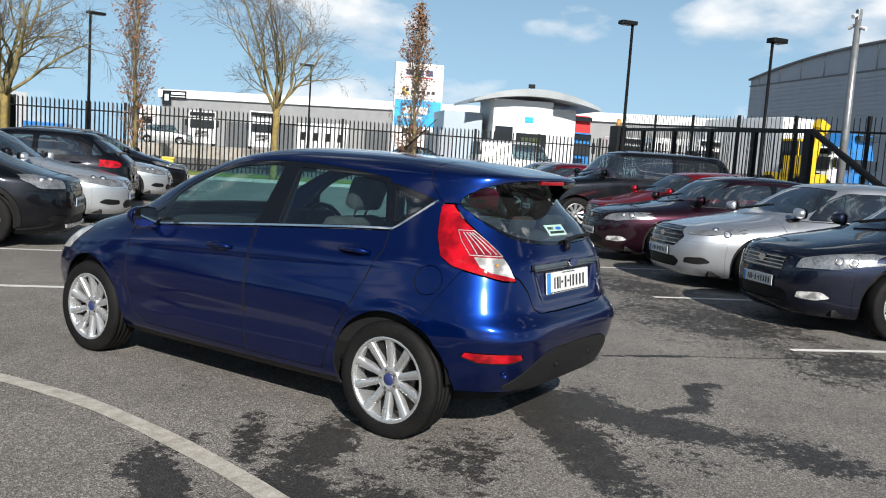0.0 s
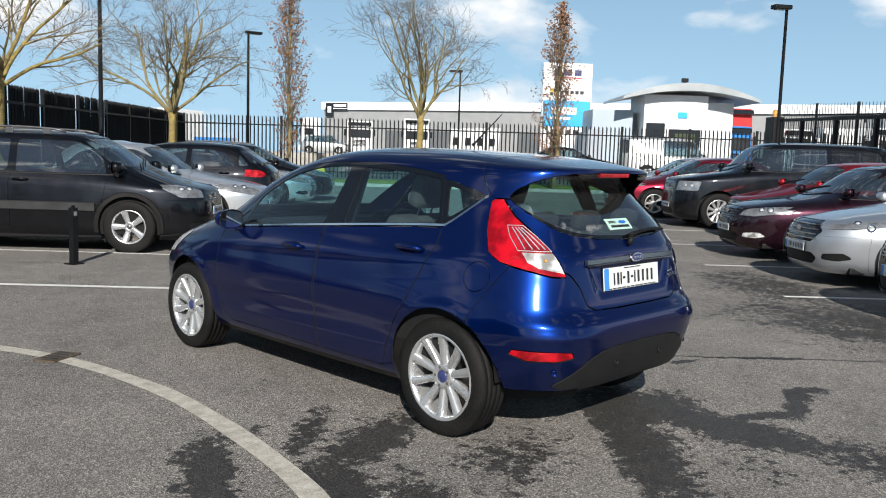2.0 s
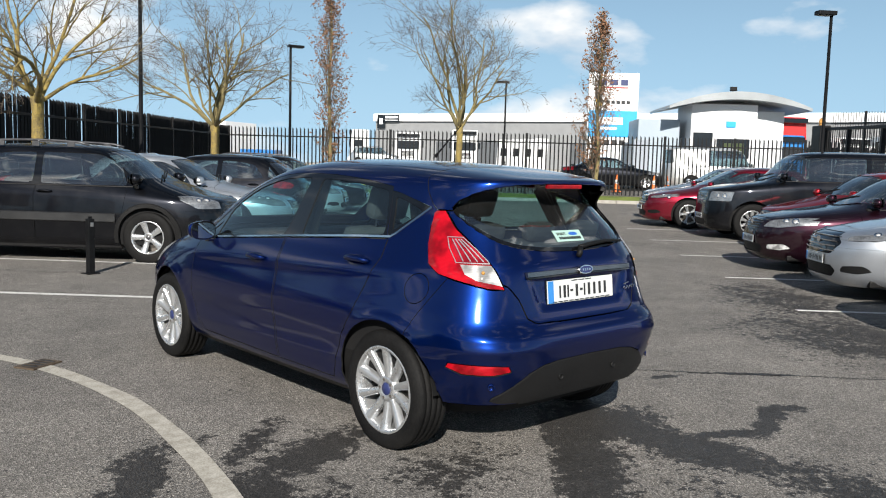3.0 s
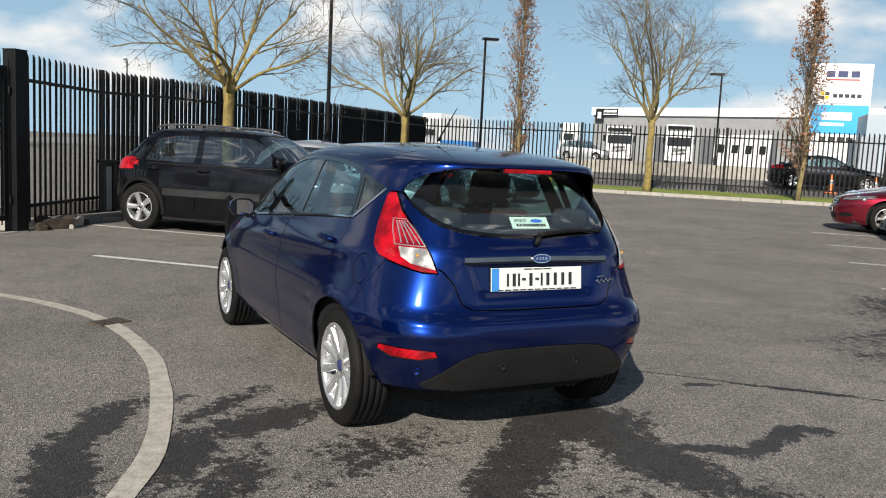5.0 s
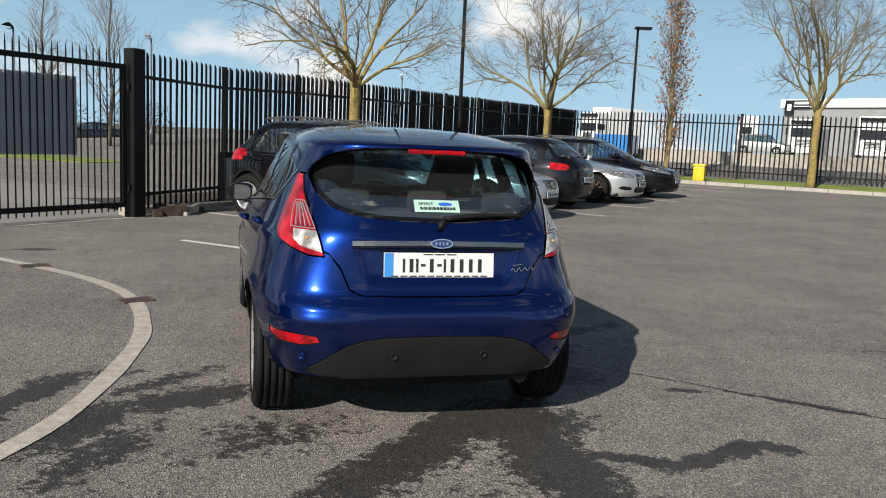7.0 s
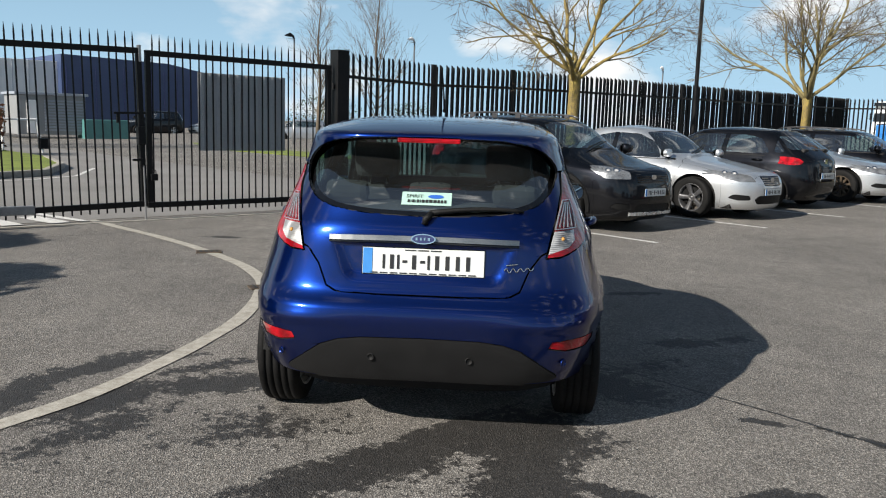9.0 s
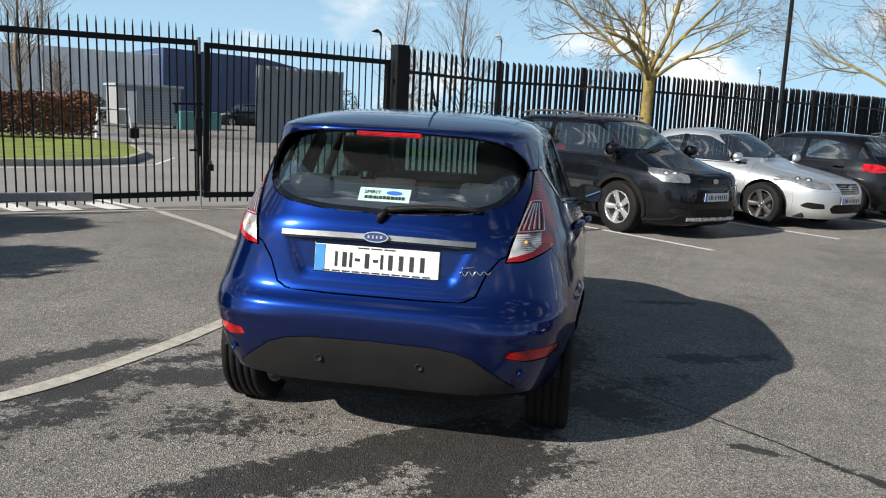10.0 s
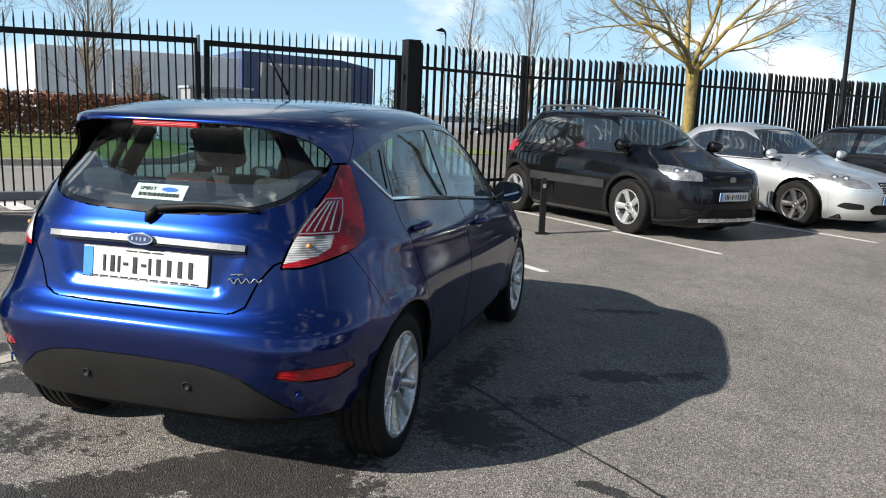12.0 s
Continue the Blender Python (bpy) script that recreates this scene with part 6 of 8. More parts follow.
# ---- parked cars ----
def parked_car(name, m, label, paint, L, H, hw, wheelbase, front_axle, belt_z, hood, cowl, roof, deck, tail_z, wheel_r, rim_r, spokes, alloy="alloy", style=0.0,
               rails=False, tail_lamps=False, grille=None, lamp=None, group="parked cars", cladding=False, privacy=False, sq=3.4, badge=None, fog=True, panel=False, mirror_paint=None, plate_z=0.46):
    """A parked car, nose along +y, standing on z = 0 with its middle at the origin.
    hood: (height at the front edge); cowl: (y, z); roof: (front y, rear y); deck: (y where the back glass ends, z)."""
    f, r = L / 2, -L / 2
    roof_z = H - 0.09
    rear = [(0.20, r + 0.14), (0.32, r + 0.04), (0.48, r + 0.0), (0.62, r + 0.015), (tail_z, r + 0.06), (deck[1], deck[0]), (roof_z - 0.03, roof[1]), (roof_z + 0.03, roof[1] + 0.12), (H - 0.02, roof[1] + 0.55), (H, (roof[0] + roof[1]) / 2 - 0.1)]
    front = [(0.17, f - 0.12), (0.22, f - 0.05), (0.32, f - 0.015), (0.46, f), (0.58, f - 0.012), (hood, f - 0.09), (hood + 0.09, f - 0.42), (cowl[1], cowl[0]), (roof_z - 0.02, roof[0]), (roof_z + 0.035, roof[0] - 0.16), (H - 0.015, roof[0] - 0.5), (H, (roof[0] + roof[1]) / 2 + 0.1)]
    half = [(0.17, hw - 0.10), (0.24, hw - 0.045), (0.30, hw - 0.03), (0.45, hw - 0.015), (0.62, hw), (belt_z - 0.14, hw - 0.02), (belt_z, hw - 0.075), (belt_z + 0.12, hw - 0.13), (roof_z - 0.04, hw - 0.255), (roof_z + 0.01, hw - 0.295), (H - 0.045, hw - 0.42), (H - 0.02, hw - 0.56), (H, 0.10)]
    rear = sorted(rear); front = sorted(front); half = sorted(half)
    zs = [0.17, 0.20, 0.24] + [0.28 + 0.035 * k for k in range(int((H - 0.36) / 0.035))]
    zs = [z for z in zs if z < H - 0.10] + [H - 0.095, H - 0.075, H - 0.055, H - 0.040, H - 0.027, H - 0.016, H - 0.008, H - 0.001]
    sh = Shell(rear, front, half, [(0.2, 4.2), (belt_z, 4.2), (roof_z, 3.8), (H, 2.4)], [(0.2, sq), (0.6, sq), (belt_z, sq), (roof_z, 3.6), (H, 2.4)], zs, around=46)
    bm = sh.mesh()
    car = thing(name, m, label, "car", group)
    ya, yb = f - front_axle, f - front_axle - wheelbase
    SIDE, REAR = (1, 2), (0, 2)
    ok = {-1: (lambda c: c.x < -0.2), 1: (lambda c: c.x > 0.2)}
    out = []
    for y in (ya, yb):
        for s in (-1, 1):
            fs = cut_region(bm, circle_poly(y, wheel_r + 0.01, wheel_r + 0.055, 32), SIDE, ok[s])
            bmesh.ops.delete(bm, geom=fs, context="FACES")
    zt = roof_z - 0.045
    bowls = []
    b0, b1 = belt_z + 0.012, belt_z + 0.055
    cy, ry = cowl[0] - 0.10, deck[0] + 0.30
    mid = (roof[0] + roof[1]) / 2 + 0.08
    fwin = [(mid + 0.05, b0 + 0.01), (cy - 0.24, b0), (roof[0] + 0.14, zt - 0.14), (roof[0] - 0.16, zt - 0.012), (mid + 0.03, zt)]
    rwin = [(ry + 0.22, b1 - 0.01), (mid - 0.06, b0 + 0.015), (mid - 0.06, zt), (roof[1] + 0.62, zt - 0.012), (roof[1] + 0.30, zt - 0.07)]
    qwin = None
    if rails or deck[1] > belt_z + 0.06:
        qwin = [(deck[0] + 0.26, b1 + 0.02), (ry + 0.16, b1), (roof[1] + 0.27, zt - 0.08), (roof[1] + 0.20, zt - 0.10)]
        qwin = [(min(p[0], ry + 0.16), p[1]) for p in qwin]
    gl = "glass_dark" if privacy else "glass_parked"
    for s in (-1, 1):
        for poly, mat in ((fwin, "glass_parked"),) if panel else ((fwin, "glass_parked"), (rwin, gl)) + (((qwin, gl),) if qwin else ()):
            fs = cut_region(bm, rounded(poly, 0.05, 2), SIDE, ok[s])
            out.append((take(bm, fs, 0.0, 0.0, -0.006), mat, "window", True))
        if not panel:                                      # black pillar between the doors
            fs = cut_region(bm, [(mid - 0.07, b0), (mid + 0.06, b0), (mid + 0.04, zt + 0.004), (mid - 0.07, zt + 0.004)], SIDE, ok[s])
            out.append((take(bm, fs, 0.0, 0.006, -0.002), "gloss_black", "door_pillar", False))
    wsp = [(-hw + 0.25, cowl[1] + 0.035), (hw - 0.25, cowl[1] + 0.035), (hw - 0.37, roof_z - 0.03), (0.2, roof_z - 0.005), (-0.2, roof_z - 0.005), (-hw + 0.37, roof_z - 0.03)]
    out.append((take(bm, cut_region(bm, rounded(wsp, 0.05, 2), REAR, lambda c: c.y > roof[0] - 0.1 and c.z > cowl[1]), 0, 0, -0.005), "glass_parked", "windscreen", True))
    dz = max(deck[1] + 0.02, belt_z + 0.02)
    rgp = [(-hw + 0.25, dz), (hw - 0.25, dz), (hw - 0.37, roof_z - 0.06), (-hw + 0.37, roof_z - 0.06)]
    out.append((take(bm, cut_region(bm, rounded(rgp, 0.05, 2), REAR, lambda c: c.y < roof[1] + 0.25 and c.z > dz - 0.05), 0, 0, -0.005), gl, "rear_window", True))
    # lamps and grille
    front_ok = lambda c: c.y > f - 0.75
    lz = lamp or [(0.40, hood - 0.10), (0.46, hood - 0.005), (0.70, hood + 0.06), (hw - 0.045, hood + 0.075), (hw - 0.05, hood - 0.02), (0.62, hood - 0.10)]
    for s in (-1, 1):
        fs = cut_region(bm, rounded([(s * x, z) for x, z in lz], 0.02, 2), REAR, lambda c: front_ok(c) and c.x * s > 0.1)
        mid_f = sum((fc.calc_center_median() * fc.calc_area() for fc in fs), Vector()) / max(sum(fc.calc_area() for fc in fs), 1e-6) if fs else None
        nrm_f = sum((fc.normal * fc.calc_area() for fc in fs), Vector()).normalized() if fs else None
        if fs:
            side_v = nrm_f.cross(Vector((0, 0, 1))).normalized()
            for q, rr_ in ((-0.085, 0.050), (0.060, 0.042)):
                face = min(fs, key=lambda fc: (fc.calc_center_median() - mid_f - side_v * q).length)
                bowls.append((face.calc_center_median() - face.normal * 0.002, (face.normal + nrm_f).normalized(), rr_))
        out.append((take(bm, fs, 0.003, 0.012, 0.004), "headlamp", "headlamp", False))
        if fog:
            fs = cut_region(bm, rounded([(s * x, z) for x, z in [(0.48, 0.335), (0.50, 0.40), (0.66, 0.42), (0.70, 0.36), (0.62, 0.325)]], 0.02, 2), REAR, lambda c: front_ok(c) and c.x * s > 0.1)
            out.append((take(bm, fs, 0.002, 0.010, -0.008), "clear_lens" if fog == "bright" else "plastic", "fog_lamp", False))
    gz = grille or [(-0.34, hood - 0.02), (-0.28, hood - 0.19), (0.28, hood - 0.19), (0.34, hood - 0.02)]
    gf = cut_region(bm, rounded(gz, 0.025, 2), REAR, front_ok)
    out.append((take(bm, gf, 0.003, 0.010, -0.006), "gloss_black", "grille", False))
    low = cut_region(bm, rounded([(-0.42, 0.34), (-0.36, 0.27), (0.36, 0.27), (0.42, 0.34), (0.36, 0.40), (-0.36, 0.40)], 0.02, 2), REAR, front_ok)
    out.append((take(bm, low, 0.003, 0.010, -0.012), "plastic", "lower_intake", False))
    bmp = cut_region(bm, [(-1.2, hood - 0.13), (-1.2, 0.1), (1.2, 0.1), (1.2, hood - 0.13)], REAR, lambda c: c.y > f - 0.52)
    out.append((take(bm, bmp, 0.002, 0.010), paint, "front_bumper", False))
    for s in (-1, 1):
        if tail_lamps:
            tl = [(s * x, z) for x, z in ([(hw - 0.155 + 0.115 * math.cos(q * 0.449), tail_z + 0.075 * math.sin(q * 0.449)) for q in range(14)] if name == "hatchback_car" else [(0.46, tail_z - 0.08), (0.50, tail_z + 0.05), (hw - 0.10, tail_z + 0.10), (hw - 0.03, tail_z + 0.02), (hw - 0.06, tail_z - 0.10), (0.60, tail_z - 0.13)])]
            fs = cut_region(bm, rounded(tl, 0.04, 2), REAR, lambda c: c.y < r + 0.6 and c.x * s > 0.1)
            out.append((take(bm, fs, 0.002, 0.012, 0.004), "red_lens", "tail_lamp", False))
        # doors
        dl = belt_z - 0.012
        dfp = [(mid, 0.30), (ya - wheel_r - 0.12, 0.30), (ya - wheel_r - 0.02, 0.50), (ya - wheel_r + 0.06, dl - 0.05), (ya - wheel_r + 0.0, dl), (mid, dl + 0.01)]
        drp = [(yb + wheel_r + 0.14, 0.30), (mid - 0.012, 0.30), (mid - 0.012, dl + 0.01), (yb + 0.12, dl + 0.02), (yb + 0.14, wheel_r + 0.40), (yb + wheel_r + 0.02, 0.48)]
        for poly in (dfp, drp):
            fs = cut_region(bm, poly, SIDE, ok[s])
            nb = take(bm, fs, 0.003, 0.012)
            for v in nb.verts:
                v.co.x += s * (0.007 * math.exp(-((v.co.z - belt_z + 0.13) / 0.025) ** 2) - 0.012 * math.exp(-((v.co.z - 0.48) / 0.09) ** 2))
            out.append((nb, paint, "door", False))
    hd = [(-hw + 0.20, f - 0.28), (-0.45, f - 0.10), (0.45, f - 0.10), (hw - 0.20, f - 0.28), (hw - 0.16, cowl[0] + 0.02), (-hw + 0.16, cowl[0] + 0.02)]
    out.append((take(bm, cut_region(bm, hd, (0, 1), lambda c: hood - 0.05 < c.z < cowl[1] + 0.06 and c.y > cowl[0] - 0.1), 0.003, 0.010), paint, "bonnet", False))
    finish(bm, 0, 0.012)
    part("body", bm, paint, car)
    for nb, mat, nm, clear in out:
        ob = part(nm, nb, mat, car)
        if clear:
            ob.visible_shadow = False
    for c, n, rr_ in bowls:                                # a bright bowl ring and its dark glass eye
        bw = bmesh.new()
        add_lathe(bw, [(-0.02, rr_), (0.010, rr_), (0.013, rr_ * 0.93), (0.004, rr_ * 0.68), (0.004, rr_ * 0.62)], 20, "z")
        mm = Matrix.Translation(c) @ n.to_track_quat("Z", "Y").to_matrix().to_4x4()
        bowl = part("lamp_bowl", bw, "chrome", car, m=mm)
        bw = bmesh.new()
        add_lathe(bw, [(0.003, rr_ * 0.64), (0.013, rr_ * 0.48), (0.018, rr_ * 0.22), (0.019, 0.0005)], 16, "z")
        part("lamp_eye", bw, "clear_lens", bowl)
    lin = bmesh.new()
    rows = []
    for z in (0.24, 0.55, belt_z - 0.03):
        right = [(*sh.at(a, z), z) for a in sh.th[::3]]
        ring = [(x * 0.955, y * 0.965, zz) for x, y, zz in right]
        ring = ring + [(-x, y, zz) for x, y, zz in ring[-2:0:-1]]
        rows.append([lin.verts.new(p) for p in ring])
    for r0, r1 in zip(rows, rows[1:]):
        for k in range(len(r0)):
            lin.faces.new((r0[k], r0[(k + 1) % len(r0)], r1[(k + 1) % len(r0)], r1[k]))
    lin.faces.new(rows[0])
    part("cabin_lining", lin, "inside", car)
    sz = belt_z - 0.62
    seat_y = mid - 0.10
    for sx in (-1, 1):
        seat_at(car, sx * 0.36, seat_y, sz, 0.48)
    seat_at(car, 0, seat_y - 0.88, sz + 0.02, 1.16, bench=True, back=0.56)
    db = bmesh.new()
    add_box(db, (0, cowl[0] - 0.28, belt_z - 0.06), (hw * 1.62, 0.42, 0.16), 0.06)
    part("dashboard", db, "inside", car)
    sw = bmesh.new()
    add_tube(sw, [(0.185 * math.cos(2 * math.pi * k / 20), 0, 0.185 * math.sin(2 * math.pi * k / 20)) for k in range(21)], [0.015] * 21, 6, cap=False)
    part("steering_wheel", sw, "inside", car, m=pose(0.36, cowl[0] - 0.56, belt_z - 0.04, -24, 0, 0))
    paper = bmesh.new()
    add_box(paper, (0, 0, 0), (0.20, 0.10, 0.004), 0, pose(-0.30, cowl[0] - 0.34, belt_z + 0.028, 6, 0, 0))
    part("price_card", paper, "card_paper", car, "pale paper card on the dashboard")
    ub = bmesh.new()
    add_box(ub, (0, 0, 0.22), (hw * 1.5, L - 0.7, 0.08), 0.02)
    part("underbody", ub, "plastic", car)
    for s in (-1, 1):
        for y in (ya, yb):
            arch_liner(car, y, wheel_r + 0.01, wheel_r + 0.055, min(hw - 0.01, sh.side(y + wheel_r + 0.06, 0.36), sh.side(y - wheel_r - 0.06, 0.36)), s)
            wheel(car, pose(s * (hw - 0.125), y, wheel_r, 0, 0, 0 if s > 0 else 180), wheel_r, 0.205, rim_r, spokes, style, alloy, hub="dark_alloy", tread=False)
        mirror_at(car, (s * (sh.side(cy - 0.12, belt_z + 0.02) - 0.01), cy - 0.12, belt_z + 0.05), s, mirror_paint or paint, 1.12 if cladding else 0.98)
        for y in (mid + 0.14, mid - 0.12 - 0.62):
            handle_at(car, sh, y, belt_z - 0.085, s, paint, 0.20)
        tr = bmesh.new()
        pts = [(s * (sh.side(y, belt_z) + 0.002), y, belt_z) for y in [yb + 0.1 + (cy - yb - 0.25) * k / 16 for k in range(17)]]
        ribbon(tr, pts, 0.014, 0.004, [(s, 0, 0.3)] * 17)
        part("belt_trim", tr, "plastic", car)
        if rails:
            rl = bmesh.new()
            pts = [(s * (hw - 0.30), roof[1] + 0.25 + (roof[0] - roof[1] - 0.55) * k / 12, H - 0.035 + 0.055 * math.sin(math.pi * k / 12) ** 0.4) for k in range(13)]
            add_tube(rl, pts, [0.016] * 13, 8)
            part("roof_rail", rl, "dark_alloy", car, smooth=True)
            for k in (2, 6, 10):
                rl = bmesh.new()
                add_box(rl, (pts[k][0], pts[k][1], H - 0.03), (0.025, 0.10, 0.07), 0.006)
                part("rail_foot", rl, "dark_alloy", car)
        if cladding:
            for y in (ya, yb):
                cbm = bmesh.new()
                pts, ns = [], []
                for k in range(21):
                    a = math.radians(-12 + 204 * k / 20)
                    yy, zz = y + (wheel_r + 0.075) * math.cos(a), wheel_r + 0.01 + (wheel_r + 0.075) * math.sin(a)
                    pts.append((s * (sh.side(yy, max(zz, 0.24)) + 0.004), yy, max(zz, 0.22)))
                    ns.append((s, 0, 0))
                ribbon(cbm, pts, 0.065, 0.012, ns)
                part("arch_trim", cbm, "plastic", car)
            cbm = bmesh.new()
            pts = [(s * (sh.side(y, 0.60) + 0.004), y, 0.60) for y in [yb + wheel_r + 0.08 + (wheelbase - 2 * wheel_r - 0.16) * k / 10 for k in range(11)]]
            ribbon(cbm, pts, 0.12, 0.012, [(s, 0, 0)] * 11)
            part("side_moulding", cbm, "moulding_grey", car, "grey plastic side moulding")
    if cladding:
        skb = bmesh.new()
        pts = [(x, sh.back(abs(x), 0.27, True) + 0.006, 0.27) for x in [-0.50 + 0.10 * q for q in range(11)]]
        ribbon(skb, pts, 0.05, 0.014, [(0, 1, 0)] * 11)
        part("skid_bar", skb, "alloy", car, "silver skid bar under the nose")
    # grille bars and badge
    gzs = [p[1] for p in gz]
    gx = max(abs(p[0]) for p in gz)
    for k in range(4):
        z = min(gzs) + (max(gzs) - min(gzs)) * (k + 0.7) / 4.6
        gb = bmesh.new()
        pts = [(x, sh.back(abs(x), z, True) + 0.003, z) for x in [-gx * 0.88 + 2 * gx * 0.88 * q / 8 for q in range(9)]]
        ribbon(gb, pts, 0.014, 0.006, [(0, 1, 0)] * 9)
        part("grille_bar", gb, badge or "chrome", car)
    bdg = bmesh.new()
    zc = (min(gzs) + max(gzs)) / 2 + 0.02
    add_prism(bdg, [(0.055 * math.cos(2 * math.pi * k / 20), 0.036 * math.sin(2 * math.pi * k / 20)) for k in range(20)], 0.012, pose(0, sh.back(0, zc, True) + 0.004, zc, -90, 0, 0))
    part("badge", bdg, "chrome", car)
    plate_at(car, pose(0, sh.back(0, plate_z, True) + 0.004, plate_z, 90, 0, 180), True, True, 0.50, 0.105)
    if tail_lamps:
        plate_at(car, pose(0, r - 0.002, 0.62, 90, 0, 0), True, True, 0.50, 0.105)
        wp = bmesh.new()
        add_prism(wp, [(0.055 * math.cos(2 * math.pi * k / 20), 0.055 * math.sin(2 * math.pi * k / 20)) for k in range(20)], 0.01, pose(0, sh.back(0, tail_z) - 0.002, tail_z, 90, 0, 0))
        part("rear_badge", wp, "chrome", car)
    for s in (-1, 1):
        wi = bmesh.new()
        pts = [(s * 0.05 + 0.3 - 0.065 * k, cowl[0] - 0.005 - 0.02 * k, cowl[1] + 0.035 + 0.012 * k) for k in range(9)]
        add_tube(wi, pts, [0.010] * 9, 6)
        part("wiper", wi, "plastic", car)
    return car


def nose_out(u, w, turn=0.0, right=False):
    """A bay pose: nose towards the aisle."""
    return SITE @ pose(u, w, rise(u) + 0.0, 0, 0, (0 if right else 180) + turn)


# bays under the fence; noses face the aisle
parked_car("crossover_car", nose_out(7.15, 5.72, 1.0), "black compact crossover with roof rails parked nose out", "paint_black", 4.18, 1.60, 0.875, 2.50, 0.97, 1.02, 0.84, (1.16, 1.10), (0.52, -1.50), (-1.88, 1.14), 1.02,
           0.345, 0.222, 5, rails=True, cladding=True, tail_lamps=True, sq=4.3, grille=[(-0.40, 0.80), (-0.37, 0.69), (0.37, 0.69), (0.40, 0.80)], plate_z=0.56, badge="gloss_black", lamp=[(0.47, 0.74), (0.46, 0.84), (0.58, 0.905), (0.72, 0.91), (0.78, 0.85), (0.73, 0.74)], group="cars under the fence")
parked_car("saloon_car", nose_out(10.12, 5.74, 0), "silver saloon with dark five-spoke wheels parked nose out", "paint_palesilver", 4.62, 1.47, 0.90, 2.77, 0.94, 0.92, 0.72, (1.02, 0.98), (0.30, -1.05), (-1.62, 1.02), 0.90,
           0.325, 0.225, 5, alloy="dark_alloy", group="cars under the fence", badge="chrome", grille=[(-0.30, 0.71), (-0.24, 0.56), (0.24, 0.56), (0.30, 0.71)])
parked_car("hatchback_car", nose_out(12.75, 5.85, 180), "black hatchback parked tail out with round red lamps", "paint_black", 4.20, 1.48, 0.88, 2.58, 0.88, 0.96, 0.76, (1.15, 1.02), (0.45, -1.42), (-1.86, 1.06), 0.88,
           0.315, 0.205, 5, tail_lamps=True, group="cars under the fence")
parked_car("coupe_car", nose_out(15.35, 5.70, 0), "silver coupe with one steel spare wheel parked nose out", "paint_palesilver", 4.63, 1.40, 0.925, 2.75, 0.86, 0.90, 0.70, (0.85, 0.96), (0.15, -1.15), (-1.75, 1.00), 0.88,
           0.325, 0.21, 10, alloy="hub_dark", group="cars under the fence", grille=[(-0.30, 0.69), (-0.36, 0.56), (-0.26, 0.36), (0.26, 0.36), (0.36, 0.56), (0.30, 0.69)])
parked_car("estate_car", nose_out(17.95, 5.60, 0), "black estate car with swept lamps parked nose out", "paint_black", 4.70, 1.47, 0.905, 2.72, 1.02, 0.94, 0.70, (1.15, 1.00), (0.40, -1.75), (-2.15, 1.05), 0.92,
           0.32, 0.205, 5, rails=True, group="cars under the fence", lamp=[(0.38, 0.62), (0.42, 0.70), (0.62, 0.80), (0.86, 0.93), (0.87, 0.80), (0.66, 0.66)])
# bays opposite
RW = -6.05
parked_car("saloon_car", nose_out(2.92, RW - 0.05, 0, True), "dark navy saloon parked nose out", "paint_navy", 4.78, 1.50, 0.94, 2.85, 0.96, 0.96, 0.76, (1.10, 1.02), (0.40, -1.25), (-1.75, 1.06), 0.94,
           0.33, 0.215, 5, fog="bright", group="cars opposite", grille=[(-0.38, 0.73), (-0.34, 0.57), (0.34, 0.57), (0.38, 0.73)], lamp=[(0.46, 0.62), (0.48, 0.72), (0.70, 0.80), (0.90, 0.84), (0.90, 0.74), (0.72, 0.64)])
parked_car("saloon_car", nose_out(5.55, RW - 0.30, 0, True), "silver saloon with slim lamps parked nose out", "paint_silver", 4.87, 1.48, 0.925, 2.85, 0.98, 0.95, 0.74, (1.15, 1.00), (0.35, -1.30), (-1.85, 1.04), 0.94,
           0.335, 0.225, 10, style=0.10, group="cars opposite", grille=[(-0.30, 0.78), (-0.46, 0.66), (-0.34, 0.53), (0.34, 0.53), (0.46, 0.66), (0.30, 0.78)], lamp=[(0.50, 0.69), (0.50, 0.745), (0.70, 0.80), (0.89, 0.82), (0.88, 0.765), (0.66, 0.70)])
parked_car("saloon_car", nose_out(8.15, RW - 0.30, 0, True), "dark maroon saloon parked nose out", "paint_maroon", 4.84, 1.48, 0.91, 2.76, 1.00, 0.95, 0.75, (1.10, 1.00), (0.38, -1.35), (-1.85, 1.05), 0.94,
           0.33, 0.21, 5, fog="bright", badge="gloss_black", group="cars opposite", grille=[(-0.33, 0.78), (-0.30, 0.60), (0.30, 0.60), (0.33, 0.78)])
parked_car("hatchback_car", nose_out(10.78, RW - 1.10, 0, True), "bright red hatchback parked nose out between two cars", "paint_red", 4.36, 1.50, 0.91, 2.65, 0.92, 0.97, 0.76, (1.10, 1.02), (0.42, -1.45), (-1.90, 1.08), 0.94,
           0.32, 0.21, 5, group="cars opposite")
parked_car("offroad_car", nose_out(13.45, RW - 0.95, 0, True), "large black off-road car with square lamps parked nose out", "paint_black", 4.95, 1.86, 0.96, 2.88, 0.84, 1.22, 1.00, (1.22, 1.24), (0.62, -2.10), (-2.35, 1.30), 1.05,
           0.37, 0.24, 10, style=0.09, cladding=False, privacy=True, sq=4.6, group="cars opposite", grille=[(-0.42, 0.97), (-0.42, 0.74), (0.42, 0.74), (0.42, 0.97)], lamp=[(0.50, 0.78), (0.50, 0.98), (0.84, 0.98), (0.84, 0.78)])
